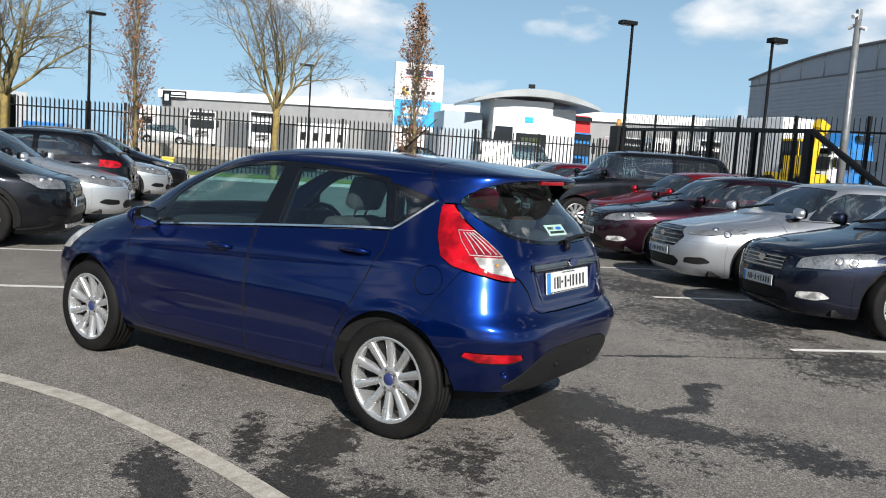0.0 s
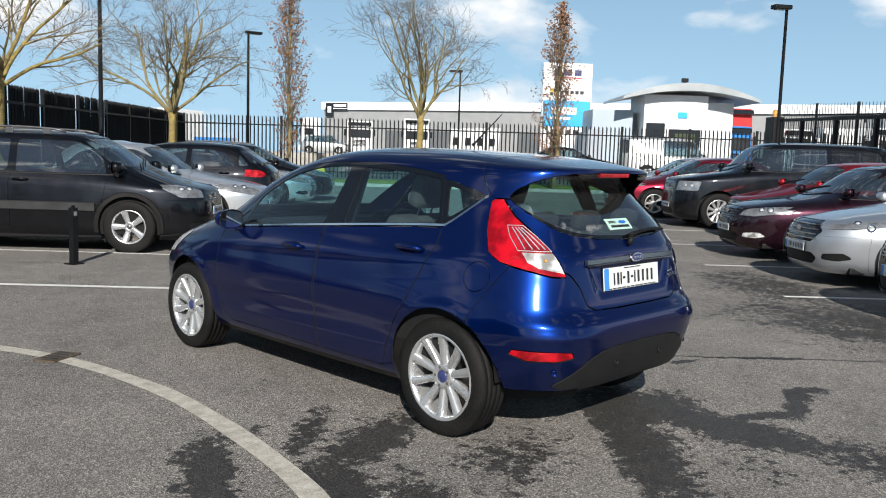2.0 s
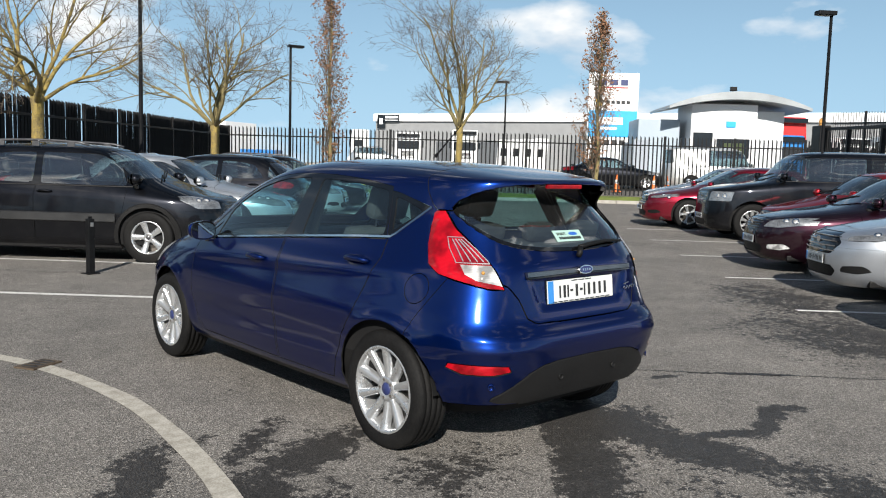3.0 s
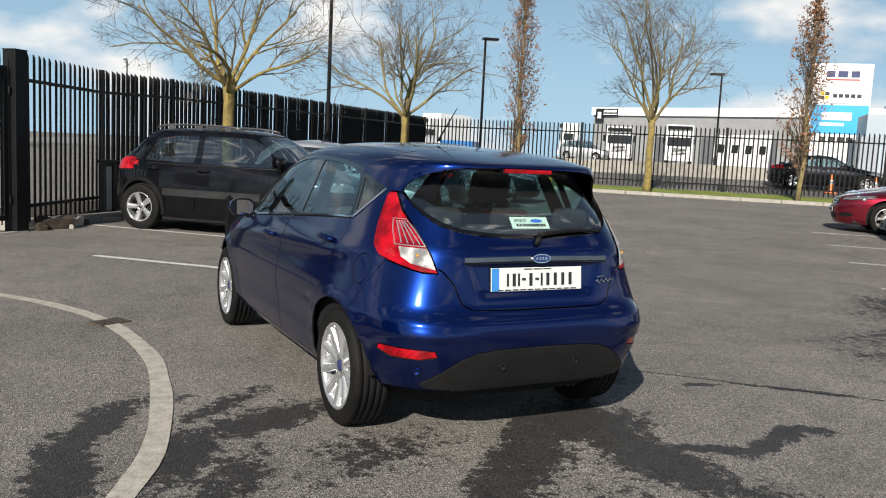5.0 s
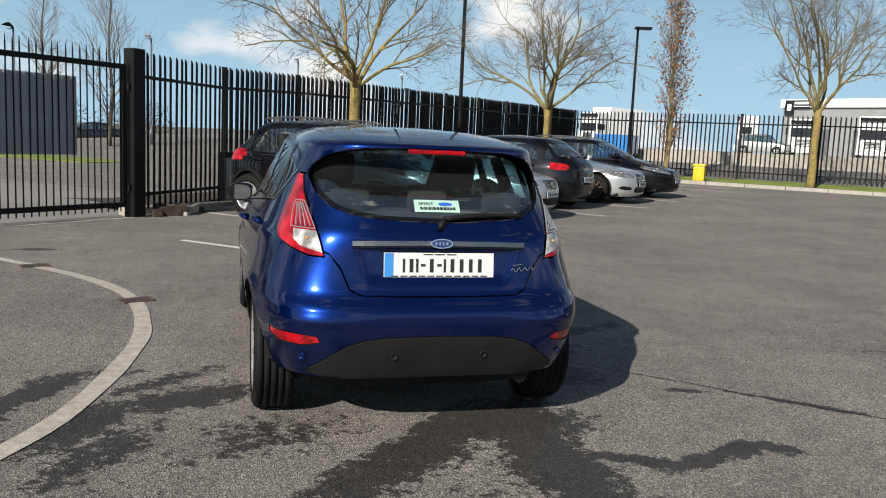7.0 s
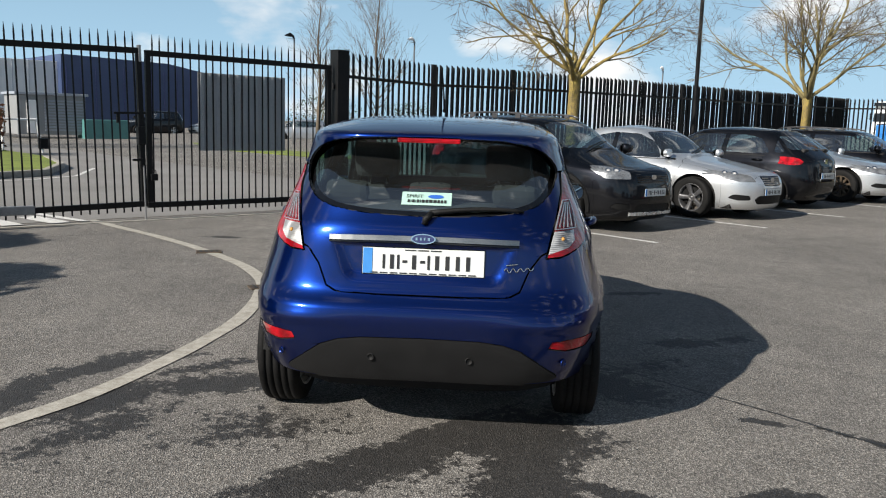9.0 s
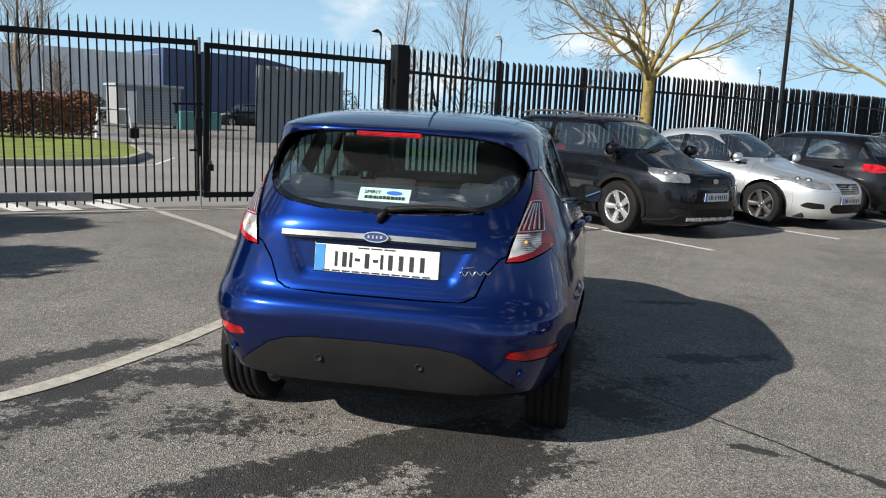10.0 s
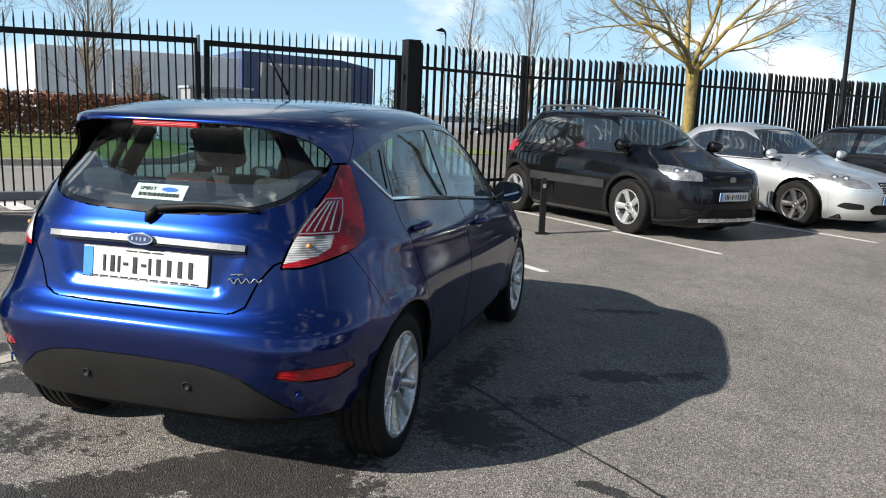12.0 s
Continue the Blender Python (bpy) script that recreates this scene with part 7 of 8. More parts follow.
parked_car("saloon_car", nose_out(16.1, RW - 0.15, 0, True), "wine red saloon parked nose out", "paint_wine", 4.87, 1.48, 0.925, 2.85, 0.98, 0.95, 0.74, (1.15, 1.00), (0.35, -1.30), (-1.85, 1.04), 0.94,
           0.335, 0.225, 5, style=0.12, group="cars opposite", grille=[(-0.30, 0.78), (-0.46, 0.66), (-0.34, 0.53), (0.34, 0.53), (0.46, 0.66), (0.30, 0.78)], lamp=[(0.50, 0.69), (0.50, 0.745), (0.70, 0.80), (0.89, 0.82), (0.88, 0.765), (0.66, 0.70)])
parked_car("saloon_car", nose_out(18.75, RW - 0.6, 0, True), "dark silver saloon at the end of the row", "paint_silver", 4.70, 1.47, 0.90, 2.75, 0.95, 0.94, 0.74, (1.10, 1.00), (0.38, -1.30), (-1.80, 1.04), 0.92,
           0.32, 0.21, 5, group="cars opposite")

# ---- trees ----
def grow(bm, base, direction, length, radius, depth, rnd, spread, up, split, tips, jitter=0.18, sides=(9, 7, 5, 4, 3, 3), shrink=0.72, level=0, min_r=0.004, bulk=(0.30, 1.0), fine=99):
    """One limb and, from its length, the limbs that leave it."""
    steps = max(3, int(length / 0.16)) if level < 2 else max(2, int(length / 0.2))
    steps = min(steps, 9)
    p, q = Vector(base), Vector(direction).normalized()
    pts, rad = [p.copy()], [radius]
    for k in range(steps):
        q = (q + Vector((rnd.uniform(-jitter, jitter), rnd.uniform(-jitter, jitter), rnd.uniform(-jitter, jitter) * 0.6 + up))).normalized()
        p = p + q * (length / steps)
        pts.append(p.copy())
        f = (k + 1) / steps
        rad.append(max(radius * (1 - (0.62 if depth > 0 else 0.75) * f), min_r * 0.7))
    add_tube(bm, pts, rad, sides[min(level, len(sides) - 1)], cap=level == 0, mat=1 if level >= fine else 0)
    if depth == 0:
        tips.append((pts[-1], q.copy()))
        if len(pts) > 2:
            tips.append((pts[len(pts) // 2], q.copy()))
        return
    n = split[min(level, len(split) - 1)]
    for k in range(n):
        f = bulk[0] + (bulk[1] - bulk[0]) * (k + rnd.random() * 0.8) / n if level else bulk[0] + (bulk[1] - bulk[0]) * (k + 0.5) / n
        i = min(int(f * steps), steps)
        a = 2 * math.pi * (k / n + rnd.random() * 0.5) + level
        t = (pts[min(i + 1, steps)] - pts[max(i - 1, 0)]).normalized()
        s1 = t.orthogonal().normalized()
        s2 = t.cross(s1)
        sp = spread[min(level, len(spread) - 1)] * rnd.uniform(0.75, 1.25)
        nd = (t * math.cos(sp) + (s1 * math.cos(a) + s2 * math.sin(a)) * math.sin(sp)).normalized()
        grow(bm, pts[i], nd, length * shrink * rnd.uniform(0.75, 1.15), max(rad[i] * rnd.uniform(0.50, 0.68), min_r), depth - 1, rnd, spread, up * 0.9, split, tips, jitter, sides, shrink, level + 1, min_r, fine=fine)


def tip_leaves(tips, count, size, rnd, spread, mat, parent, name="leaves", label=""):
    """Many small curled leaves near the tips."""
    verts, faces = [], []
    for _ in range(count):
        p, q = tips[rnd.randrange(len(tips))]
        c = p + Vector((rnd.gauss(0, spread), rnd.gauss(0, spread), rnd.gauss(0, spread)))
        e = Euler((rnd.uniform(0, 6.3), rnd.uniform(0, 6.3), rnd.uniform(0, 6.3))).to_matrix()
        s = size * rnd.uniform(0.6, 1.3)
        k = len(verts)
        for v in ((0, -s, 0), (s * 0.45, 0, s * 0.18), (0, s, 0), (-s * 0.45, 0, s * 0.18)):
            verts.append(tuple(c + e @ Vector(v)))
        faces += [(k, k + 1, k + 2), (k, k + 2, k + 3)]
    me = bpy.data.meshes.new(name)
    me.from_pydata(verts, [], faces)
    me.materials.append(M[mat])
    ob = new(name, me)
    ob.parent = parent
    ob["kind"] = "stuff"
    if label:
        ob["label"] = label
    return ob


def spreading_tree(u, w, z, seed, fork, trunk_r, size, label, lean=(0, 0), limbs=7, low=(0.45, 0.85), high=(0.8, 1.25), lift=0.03, bark="bark", twigs=(5, 5, 4, 2), thin=0.0050):
    """A bare tree: short trunk, limbs from one fork, a broad vase of twigs."""
    rnd = random.Random(seed)
    t = thing("tree", SITE @ pose(u, w, z), label, "tree", "bare trees")
    bm = bmesh.new()
    n = 7
    pts = [(lean[0] * (k / n) ** 1.5 + 0.015 * math.sin(k * 2.1), lean[1] * (k / n) ** 1.5 + 0.015 * math.cos(k * 1.7), -0.05 + (fork + 0.05) * k / n) for k in range(n + 1)]
    rad = [trunk_r * (1.30 if k == 0 else 1.1 if k == 1 else 1.0 - 0.06 * k / n + (0.14 if k == n else 0)) for k in range(n + 1)]
    add_tube(bm, pts, rad, 12)
    part("trunk", bm, "bark", t, smooth=True)
    tips = []
    top = Vector(pts[-1])
    limb = bmesh.new()
    for k in range(limbs):
        a = 2 * math.pi * k / limbs + rnd.uniform(-0.3, 0.3)
        el = rnd.uniform(*low) if k % 2 else rnd.uniform(*high)
        dirn = Vector((math.cos(a) * math.cos(el), math.sin(a) * math.cos(el), math.sin(el)))
        grow(limb, top - Vector((0, 0, rnd.uniform(0, 0.22))), dirn, size * rnd.uniform(0.80, 1.15) * (1.0 if k % 2 else 1.1), trunk_r * rnd.uniform(0.34, 0.50), 4, rnd, (0.62, 0.66, 0.70, 0.72), lift, twigs, tips, 0.23, (8, 6, 4, 3, 3), 0.57, 0, thin, fine=2)
    part("branchwork", limb, [bark, "twig"], t, smooth=True)["kind"] = "stuff"
    return t, tips


def columnar_tree(u, w, z, seed, height, label, leaf=2000, girth=0.66):
    """A narrow upright tree that has kept its dead leaves."""
    rnd = random.Random(seed)
    t = thing("tree", SITE @ pose(u, w, z), label, "tree", "columnar trees")
    bm = bmesh.new()
    n = 12
    pts = [(0.05 * math.sin(k * 1.3), 0.05 * math.cos(k * 1.1), height * k / n) for k in range(n + 1)]
    add_tube(bm, pts, [0.085 * (1 - 0.9 * k / n) + 0.006 for k in range(n + 1)], 8)
    part("trunk", bm, "bark_grey", t, smooth=True)
    limb = bmesh.new()
    tips = []
    for k in range(96):
        f = 0.08 + 0.88 * k / 96
        p = Vector(pts[0]).lerp(Vector(pts[-1]), f)
        a = rnd.uniform(0, 6.28)
        dirn = Vector((math.cos(a) * 0.42, math.sin(a) * 0.42, 1))
        ln = girth * 1.9 * (0.30 + 0.90 * math.sin(math.pi * min(f * 0.95 + 0.12, 1)))
        grow(limb, p, dirn, ln, 0.020 * (1.25 - f), 2, rnd, (0.42, 0.45), 0.09, (4, 3), tips, 0.16, (4, 3, 3), 0.55, 2, 0.004)
    part("branchwork", limb, "twig", t)["kind"] = "stuff"
    tip_leaves(tips, leaf, 0.062, rnd, 0.08, "dead_leaf", t, "leaves", "curled dead brown leaves")
    return t


spreading_tree(11.75, 9.02, 0.12, 11, 2.50, 0.125, 2.45, "bare spreading tree with yellow lichen on its trunk beside the fence", limbs=8, low=(0.35, 0.70), high=(0.75, 1.25), lift=-0.005, twigs=(5, 4, 4, 3), thin=0.0042)
spreading_tree(22.7, 9.0, 0.22, 23, 2.30, 0.14, 3.3, "bare tree with yellow lichen forking low near the far corner", limbs=9, low=(0.45, 0.85), high=(0.85, 1.35), lift=0.005, bark="bark_grey")
spreading_tree(26.5, 1.05, 0.25, 37, 2.65, 0.125, 3.5, "bare vase-shaped tree with a lichened trunk on the lawn", limbs=9, low=(0.70, 1.00), high=(0.95, 1.4), lift=0.015, bark="bark_grey")
columnar_tree(26.6, 5.92, 0.25, 5, 8.2, "narrow columnar tree holding dead brown leaves")
columnar_tree(26.6, -4.05, 0.25, 8, 6.9, "narrow columnar tree holding dead brown leaves on the lawn")


def tall_tree(u, w, z, seed, height, label, girth=1.0, leaf=0):
    """A slender bare tree with many rising branches, outside."""
    rnd = random.Random(seed)
    t = thing("tree", SITE @ pose(u, w, z), label, "tree", "trees outside")
    bm = bmesh.new()
    n = 9
    pts = [(0.06 * math.sin(k * 1.3 + seed), 0.06 * math.cos(k * 1.1), height * k / n) for k in range(n + 1)]
    add_tube(bm, pts, [0.11 * (1 - 0.92 * k / n) + 0.008 for k in range(n + 1)], 8)
    part("trunk", bm, "twig", t, smooth=True)
    limb, tips = bmesh.new(), []
    for k in range(34):
        f = 0.16 + 0.80 * k / 34
        p = Vector(pts[0]).lerp(Vector(pts[-1]), f)
        a = rnd.uniform(0, 6.28)
        grow(limb, p, Vector((math.cos(a) * 0.75, math.sin(a) * 0.75, 1)), girth * (1.9 - 1.2 * f), 0.035 * (1.2 - f), 2, rnd, (0.5, 0.55), 0.07, (5, 4), tips, 0.16, (4, 3, 3), 0.6, 2, 0.006)
    part("branchwork", limb, "twig", t)["kind"] = "stuff"
    return t


tall_tree(22.6, 36.0, 0.1, 3, 8.0, "slender pale bare tree outside the fence", 1.2)
tall_tree(26.2, 35.6, 0.1, 4, 9.0, "tall bare tree with many rising branches outside the fence", 1.9)
tall_tree(3.2, 33.5, 0.1, 6, 6.6, "bare tree behind the copper hedge", 2.1)
tall_tree(-0.6, 36.0, 0.1, 9, 7.4, "bare tree behind the copper hedge", 2.1)
tall_tree(7.8, 50.0, 0.1, 12, 3.4, "small bare tree before the grey warehouse", 0.9)


def leaf_mass(name, centre, size, count, leaf, mat, label, cat, seed, round_top=0.0):
    """A hedge or bush: dark branching core and a skin of many single leaves."""
    rnd = random.Random(seed)
    t = thing(name, SITE @ pose(*centre), label, cat)
    limb, tips = bmesh.new(), []
    for k in range(int(size[0] * 5) + 4):
        x, y = rnd.uniform(-size[0], size[0]) / 2, rnd.uniform(-size[1], size[1]) / 3
        grow(limb, (x, y, 0), (rnd.uniform(-0.3, 0.3), rnd.uniform(-0.3, 0.3), 1), size[2] * 0.62, 0.02, 1, rnd, (0.6,), 0.03, (4,), tips, 0.2, (4, 3), 0.6, 2, 0.005)
    part("stemwork", limb, "twig", t)["kind"] = "stuff"
    verts, faces = [], []
    for _ in range(count):
        x, y, z = rnd.uniform(-0.5, 0.5), rnd.uniform(-0.5, 0.5), rnd.random() ** 0.8
        if rnd.random() < 0.6:                           # most leaves sit in the outer skin
            y = math.copysign(0.5 - abs(rnd.gauss(0, 0.06)), y)
        if round_top > 1:                                # a rounded dome all about
            a, q = rnd.uniform(0, 6.2832), rnd.random() ** 0.35
            lat = math.asin(rnd.random())
            x, y, z = 0.5 * q * math.cos(a) * math.cos(lat), 0.5 * q * math.sin(a) * math.cos(lat), q * math.sin(lat)
        elif round_top and (x * 2) ** 2 + (z * 1.0) ** 2 > 1.15:
            continue
        wob = 0.12 * noise.noise(Vector((x * size[0] * 1.4, y * 3, z * 2 + seed)))
        c = Vector((x * size[0], y * size[1] * (1 + wob), 0.12 + z * size[2] * (1 + wob) * 0.92))
        e = Euler((rnd.uniform(0, 6.3), rnd.uniform(0, 6.3), rnd.uniform(0, 6.3))).to_matrix()
        s = leaf * rnd.uniform(0.6, 1.3)
        k = len(verts)
        for v in ((0, -s, 0), (s * 0.5, 0, s * 0.15), (0, s, 0), (-s * 0.5, 0, s * 0.15)):
            verts.append(tuple(c + e @ Vector(v)))
        faces += [(k, k + 1, k + 2), (k, k + 2, k + 3)]
    me = bpy.data.meshes.new("foliage")
    me.from_pydata(verts, [], faces)
    me.materials.append(M[mat])
    ob = new("foliage", me)
    ob.parent = t
    ob["kind"] = "stuff"
    return t


leaf_mass("hedge", (-3.4, 27.3, 0.12), (16.0, 1.6, 1.46), 30000, 0.07, "hedge_leaf", "clipped copper beech hedge on the outside lawn", "hedge", 2)
for u, w, s, h, seed in ((23.6, 46.0, 3.0, 3.0, 3), (33.6, 52.0, 5.0, 3.4, 4), (40.5, 51.0, 5.0, 3.2, 6), (9.0, 49, 2.2, 1.9, 7)):
    leaf_mass("bush", (u, w, 0.05), (s, s * 0.8, h), 3200, 0.07, "green_leaf", "dark evergreen bush outside the fence", "bush", seed, 1.0)

# ---- lamp posts ----
street_lamp(16.15, 8.75, 0.15, 6.9, label="tall black lamp post beside the fence")
street_lamp(27.4, 7.6, 0.25, 5.5, turn=-60, label="black lamp post with a flat head on the lawn")
street_lamp(20.3, -9.7, 0.15, 5.85, turn=100, head=(0.55, 0.28, 0.12), label="black lamp post behind the parked cars")
street_lamp(14.62, -11.0, 0.1, 4.8, turn=-80, head=(0.45, 0.28, 0.12), label="black lamp post beside the sliding gate", r=0.044)
street_lamp(52.0, -1.2, 0.7, 6.3, turn=90, head=(0.9, 0.3, 0.14), label="slim dark lamp post in the lorry yard", r=0.07)
street_lamp(20.8, 35.6, 0.1, 5.5, turn=200, label="grey street lamp with a curved hood outside", curved=True)
street_lamp(4.2, 34.0, 0.1, 5.6, turn=0, label="grey street lamp with a curved hood by the hedge", curved=True)
street_lamp(28.8, 35.5, 0.1, 6.0, turn=200, label="grey street lamp with a pale curved hood outside", curved=True)
street_lamp(34.7, 30.0, 0.1, 5.3, turn=200, label="grey street lamp with a pale curved hood far off", curved=True)
street_lamp(45.8, 30.0, 0.1, 5.3, turn=200, label="grey street lamp with a pale curved hood far off", curved=True)

# camera mast by the sliding gate
t = thing("camera_mast", SITE @ pose(11.9, -11.3, 0.1), "grey steel mast with white security cameras", "camera mast")
bm = bmesh.new()
add_tube(bm, [(0, 0, 0), (0, 0, 2.6), (0, 0, 5.0)], [0.092, 0.084, 0.066], 14)
part("mast", bm, "galv", t, smooth=True)
bm = bmesh.new()
add_box(bm, (0, 0, 5.08), (0.11, 0.11, 0.26), 0.025)
part("head_box", bm, "galv", t)
for k, (a, z) in enumerate(((20, 4.86), (200, 4.80), (110, 5.06))):
    bm = bmesh.new()
    add_tube(bm, [(0.04, 0, 0.02), (0.11, 0, 0), (0.21, 0, -0.04)], [0.025, 0.042, 0.048], 10)
    part("camera", bm, "palegrey_clad", t, m=pose(0, 0, z, 0, 0, a))

# sliding gate behind the far end of the right-hand row
t = thing("sliding_gate", SITE @ pose(12.5, -10.9, 0.28), "long black steel sliding gate with a braced tail", "gate")
GL, GH0, GH1 = 11.2, 2.36, 2.66
slope = (GH1 - GH0) / GL
bm = bmesh.new()
for z0 in (0.25, GH0):
    vs = add_box(bm, (GL / 2, 0, z0 + slope * GL / 2 * 1), (GL, 0.10, 0.10), 0.006)
    for v in vs:
        v.co.z += slope * (v.co.x - GL / 2)
part("frame", bm, "black_metal", t)
for k in range(6):
    bm = bmesh.new()
    x = 0.1 + (GL - 0.2) * k / 5
    add_box(bm, (x, 0, 1.3 + slope * x), (0.26 if k == 0 else 0.12, 0.12, 2.2), 0.006)
    part("stanchion", bm, "black_metal", t)
bm = bmesh.new()
n = int(GL / 0.15)
for k in range(n):
    x = 0.1 + (GL - 0.2) * k / n
    add_box(bm, (x, 0, 1.3 + slope * x), (0.017, 0.017, 2.1))
part("infill", bm, "black_metal", t)["kind"] = "stuff"
bm = bmesh.new()
add_tube(bm, [(0, 0, GH0), (-3.1, 0, 0.85)], [0.075, 0.075], 8)
part("brace", bm, "black_metal", t)
t = thing("gate_motor", SITE @ pose(23.5, -10.9, 0.35), "black gate motor housing with an amber beacon", "gate motor")
bm = bmesh.new()
add_box(bm, (0, 0, 1.35), (0.7, 0.35, 2.7), 0.03)
part("housing", bm, "black_metal", t)
bm = bmesh.new()
add_lathe(bm, [(2.7, 0.10), (2.76, 0.10), (2.92, 0.085), (2.96, 0.0005)], 14, "z")
part("beacon", bm, "amber_lens", t)
for k in range(6):
    fence_panel((12.3 + 2.75 * k - 2.75, -12.2), (15.05 + 2.75 * k - 2.75, -12.2), 0.18 + 0.12 * k, 0.30 + 0.12 * k, "black palisade fence bay behind the sliding gate", "fence behind the sliding gate", joined=True, height=2.75, pitch=0.19, pale_w=0.015)
for k in range(2):
    fence_panel((28.9, -12.44 - 2.72 * k), (28.9, -15.16 - 2.72 * k), 0.36, 0.36, "black palisade fence bay at the gatehouse", "fence behind the lawn", joined=True, height=2.42)


# ---- lorry yard beyond the far fence ----
def lorry_cab(u, w, turn, label, paint="white_clad", z=0.72, tall=1.0, box=0.0):
    """A tractor unit: cab, windscreen, grille, bumper, lamps, mirrors, wheels. It faces -x of the yard."""
    t = thing("lorry", SITE @ pose(u, w, z, 0, 0, turn), label, "lorry", "parked lorries")
    H = 3.15 * tall
    bm = bmesh.new()
    add_box(bm, (0.95, 0, 0.62 + (H - 0.62) / 2), (1.9, 2.42, H - 0.62), 0.10)
    for v in bm.verts:
        if v.co.x < 0.4 and v.co.z > 1.6:
            v.co.x += 0.16 * (v.co.z - 1.6)
    part("cab", bm, paint, t)
    bm = bmesh.new()
    add_box(bm, (-0.005, 0, 1.98), (0.05, 2.12, 0.78), 0.02, None)
    for v in bm.verts:
        v.co.x += 0.16 * (v.co.z - 1.6)
    part("windscreen", bm, "dark_window", t)
    bm = bmesh.new()
    add_box(bm, (0.13, 0, H - 0.28), (0.30, 2.2, 0.34), 0.05)
    part("sun_visor", bm, "gloss_black", t)
    for k in range(5):
        bm = bmesh.new()
        add_box(bm, (-0.012, 0, 0.82 + 0.13 * k), (0.05, 1.35 - 0.06 * k, 0.075), 0.015)
        part("grille_slat", bm, "gloss_black", t)
    bm = bmesh.new()
    add_box(bm, (0.02, 0, 0.46), (0.30, 2.44, 0.46), 0.06)
    part("bumper", bm, paint, t)
    for s in (-1, 1):
        bm = bmesh.new()
        add_box(bm, (-0.13, s * 0.92, 0.50), (0.03, 0.40, 0.18), 0.02)
        part("headlamp", bm, "clear_lens", t)
        bm = bmesh.new()
        add_box(bm, (0.05, s * 1.38, 2.05), (0.12, 0.20, 0.62), 0.03)
        part("wing_mirror", bm, "gloss_black", t)
        bm = bmesh.new()
        add_box(bm, (0.85, s * 1.215, 2.0), (0.9, 0.03, 0.62), 0.01)
        part("side_window", bm, "dark_window", t)
        for x in (0.95, 4.2):
            bm = bmesh.new()
            add_lathe(bm, [(-0.15, 0.28), (-0.15, 0.50), (0.15, 0.50), (0.15, 0.28), (0.05, 0.24), (0.05, 0.0005)], 24, "y")
            part("wheel", bm, "rubber", t, m=pose(x, s * 1.05, 0.50, 0, 0, 180 if s < 0 else 0))
    bm = bmesh.new()
    add_box(bm, (3.4, 0, 0.82), (3.6, 0.95, 0.26), 0.03)
    part("chassis", bm, "black_metal", t)
    if box:
        bm = bmesh.new()
        add_box(bm, (2.1 + box / 2, 0, 0.9 + 1.45 * tall), (box, 2.5, 2.9 * tall), 0.04)
        part("box_body", bm, "white_panel", t)
    return t


lorry_cab(75.0, 7.4, 4, "white lorry tractor unit with a dark grille parked in the yard", z=1.3)
lorry_cab(75.2, 2.0, 2, "tall white lorry tractor unit with a black sun visor", z=1.3, tall=1.12)
lorry_cab(75.0, -13.9, 12, "white lorry tractor unit behind the tall sign", z=1.3)
lorry_cab(75.0, -17.6, 8, "white lorry tractor unit behind the gatehouse", z=1.3)
lorry_cab(76.0, 13.2, -80, "white lorry cab seen from the side", z=1.3, tall=1.05)
lorry_cab(80.0, 29.0, -20, "white box lorry behind the far fence corner", z=1.3, tall=1.1, box=5.5)
lorry_cab(47.5, -18.4, 14, "bright blue lorry cab beside the gatehouse", "truck_blue", z=0.75, tall=0.98)
lorry_cab(54.0, -20.9, 10, "red lorry cab behind the gatehouse", "sign_red", z=1.1, tall=1.36)
lorry_cab(40.5, -34.6, 24, "bright blue lorry cab by the grey warehouse", "truck_blue", z=0.75, tall=1.25)
lorry_cab(50.0, -29.6, 24, "white lorry tractor unit beyond the sliding gate", z=0.95, tall=1.0)
lorry_cab(49.0, -32.6, 20, "white lorry tractor unit beside the lifting machine", z=0.95, tall=1.05)
lorry_cab(52.5, -24.6, 18, "white lorry tractor unit seen through the sliding gate", z=1.0, tall=0.95)
lorry_cab(41.0, -31.2, -60, "white van-bodied lorry behind the lifting machine", z=0.8, tall=0.95)
lorry_cab(56.0, -25.2, -90, "white box lorry standing side-on behind the sliding gate", z=1.0, tall=0.80, box=6.0)
lorry_cab(54.5, -31.0, 188, "tall white box lorry parked tail towards the sliding gate", z=0.95, tall=1.32, box=8.0)
# white body panels stacked upright
for k in range(4):
    t = thing("body_panel", SITE @ pose(73.5 + 0.3 * k, -1.6 - 1.15 * k, 1.3, 0, -14, 12), "white lorry side fairing with dark openings standing upright", "panel", "stacked fairings")
    bm = bmesh.new()
    add_box(bm, (0, 0, 1.35), (0.12, 1.25, 2.7 + 0.15 * k), 0.05)
    part("shell", bm, "white_clad", t)
    bm = bmesh.new()
    add_box(bm, (-0.07, 0.05, 1.55), (0.03, 0.55, 0.75), 0.012)
    part("opening", bm, "dark_window", t)
# low white car with a sloping nose between two lorries
parked_car("hatchback_car", SITE @ pose(72.5, 10.2, 1.25, 0, 0, 172), "white car standing between two lorries in the yard", "paint_white", 4.6, 1.75, 0.90, 2.75, 0.95, 1.05, 0.90, (1.15, 1.12), (0.55, -1.75), (-2.1, 1.2), 1.0, 0.33, 0.21, 5, group="cars beyond the fence")
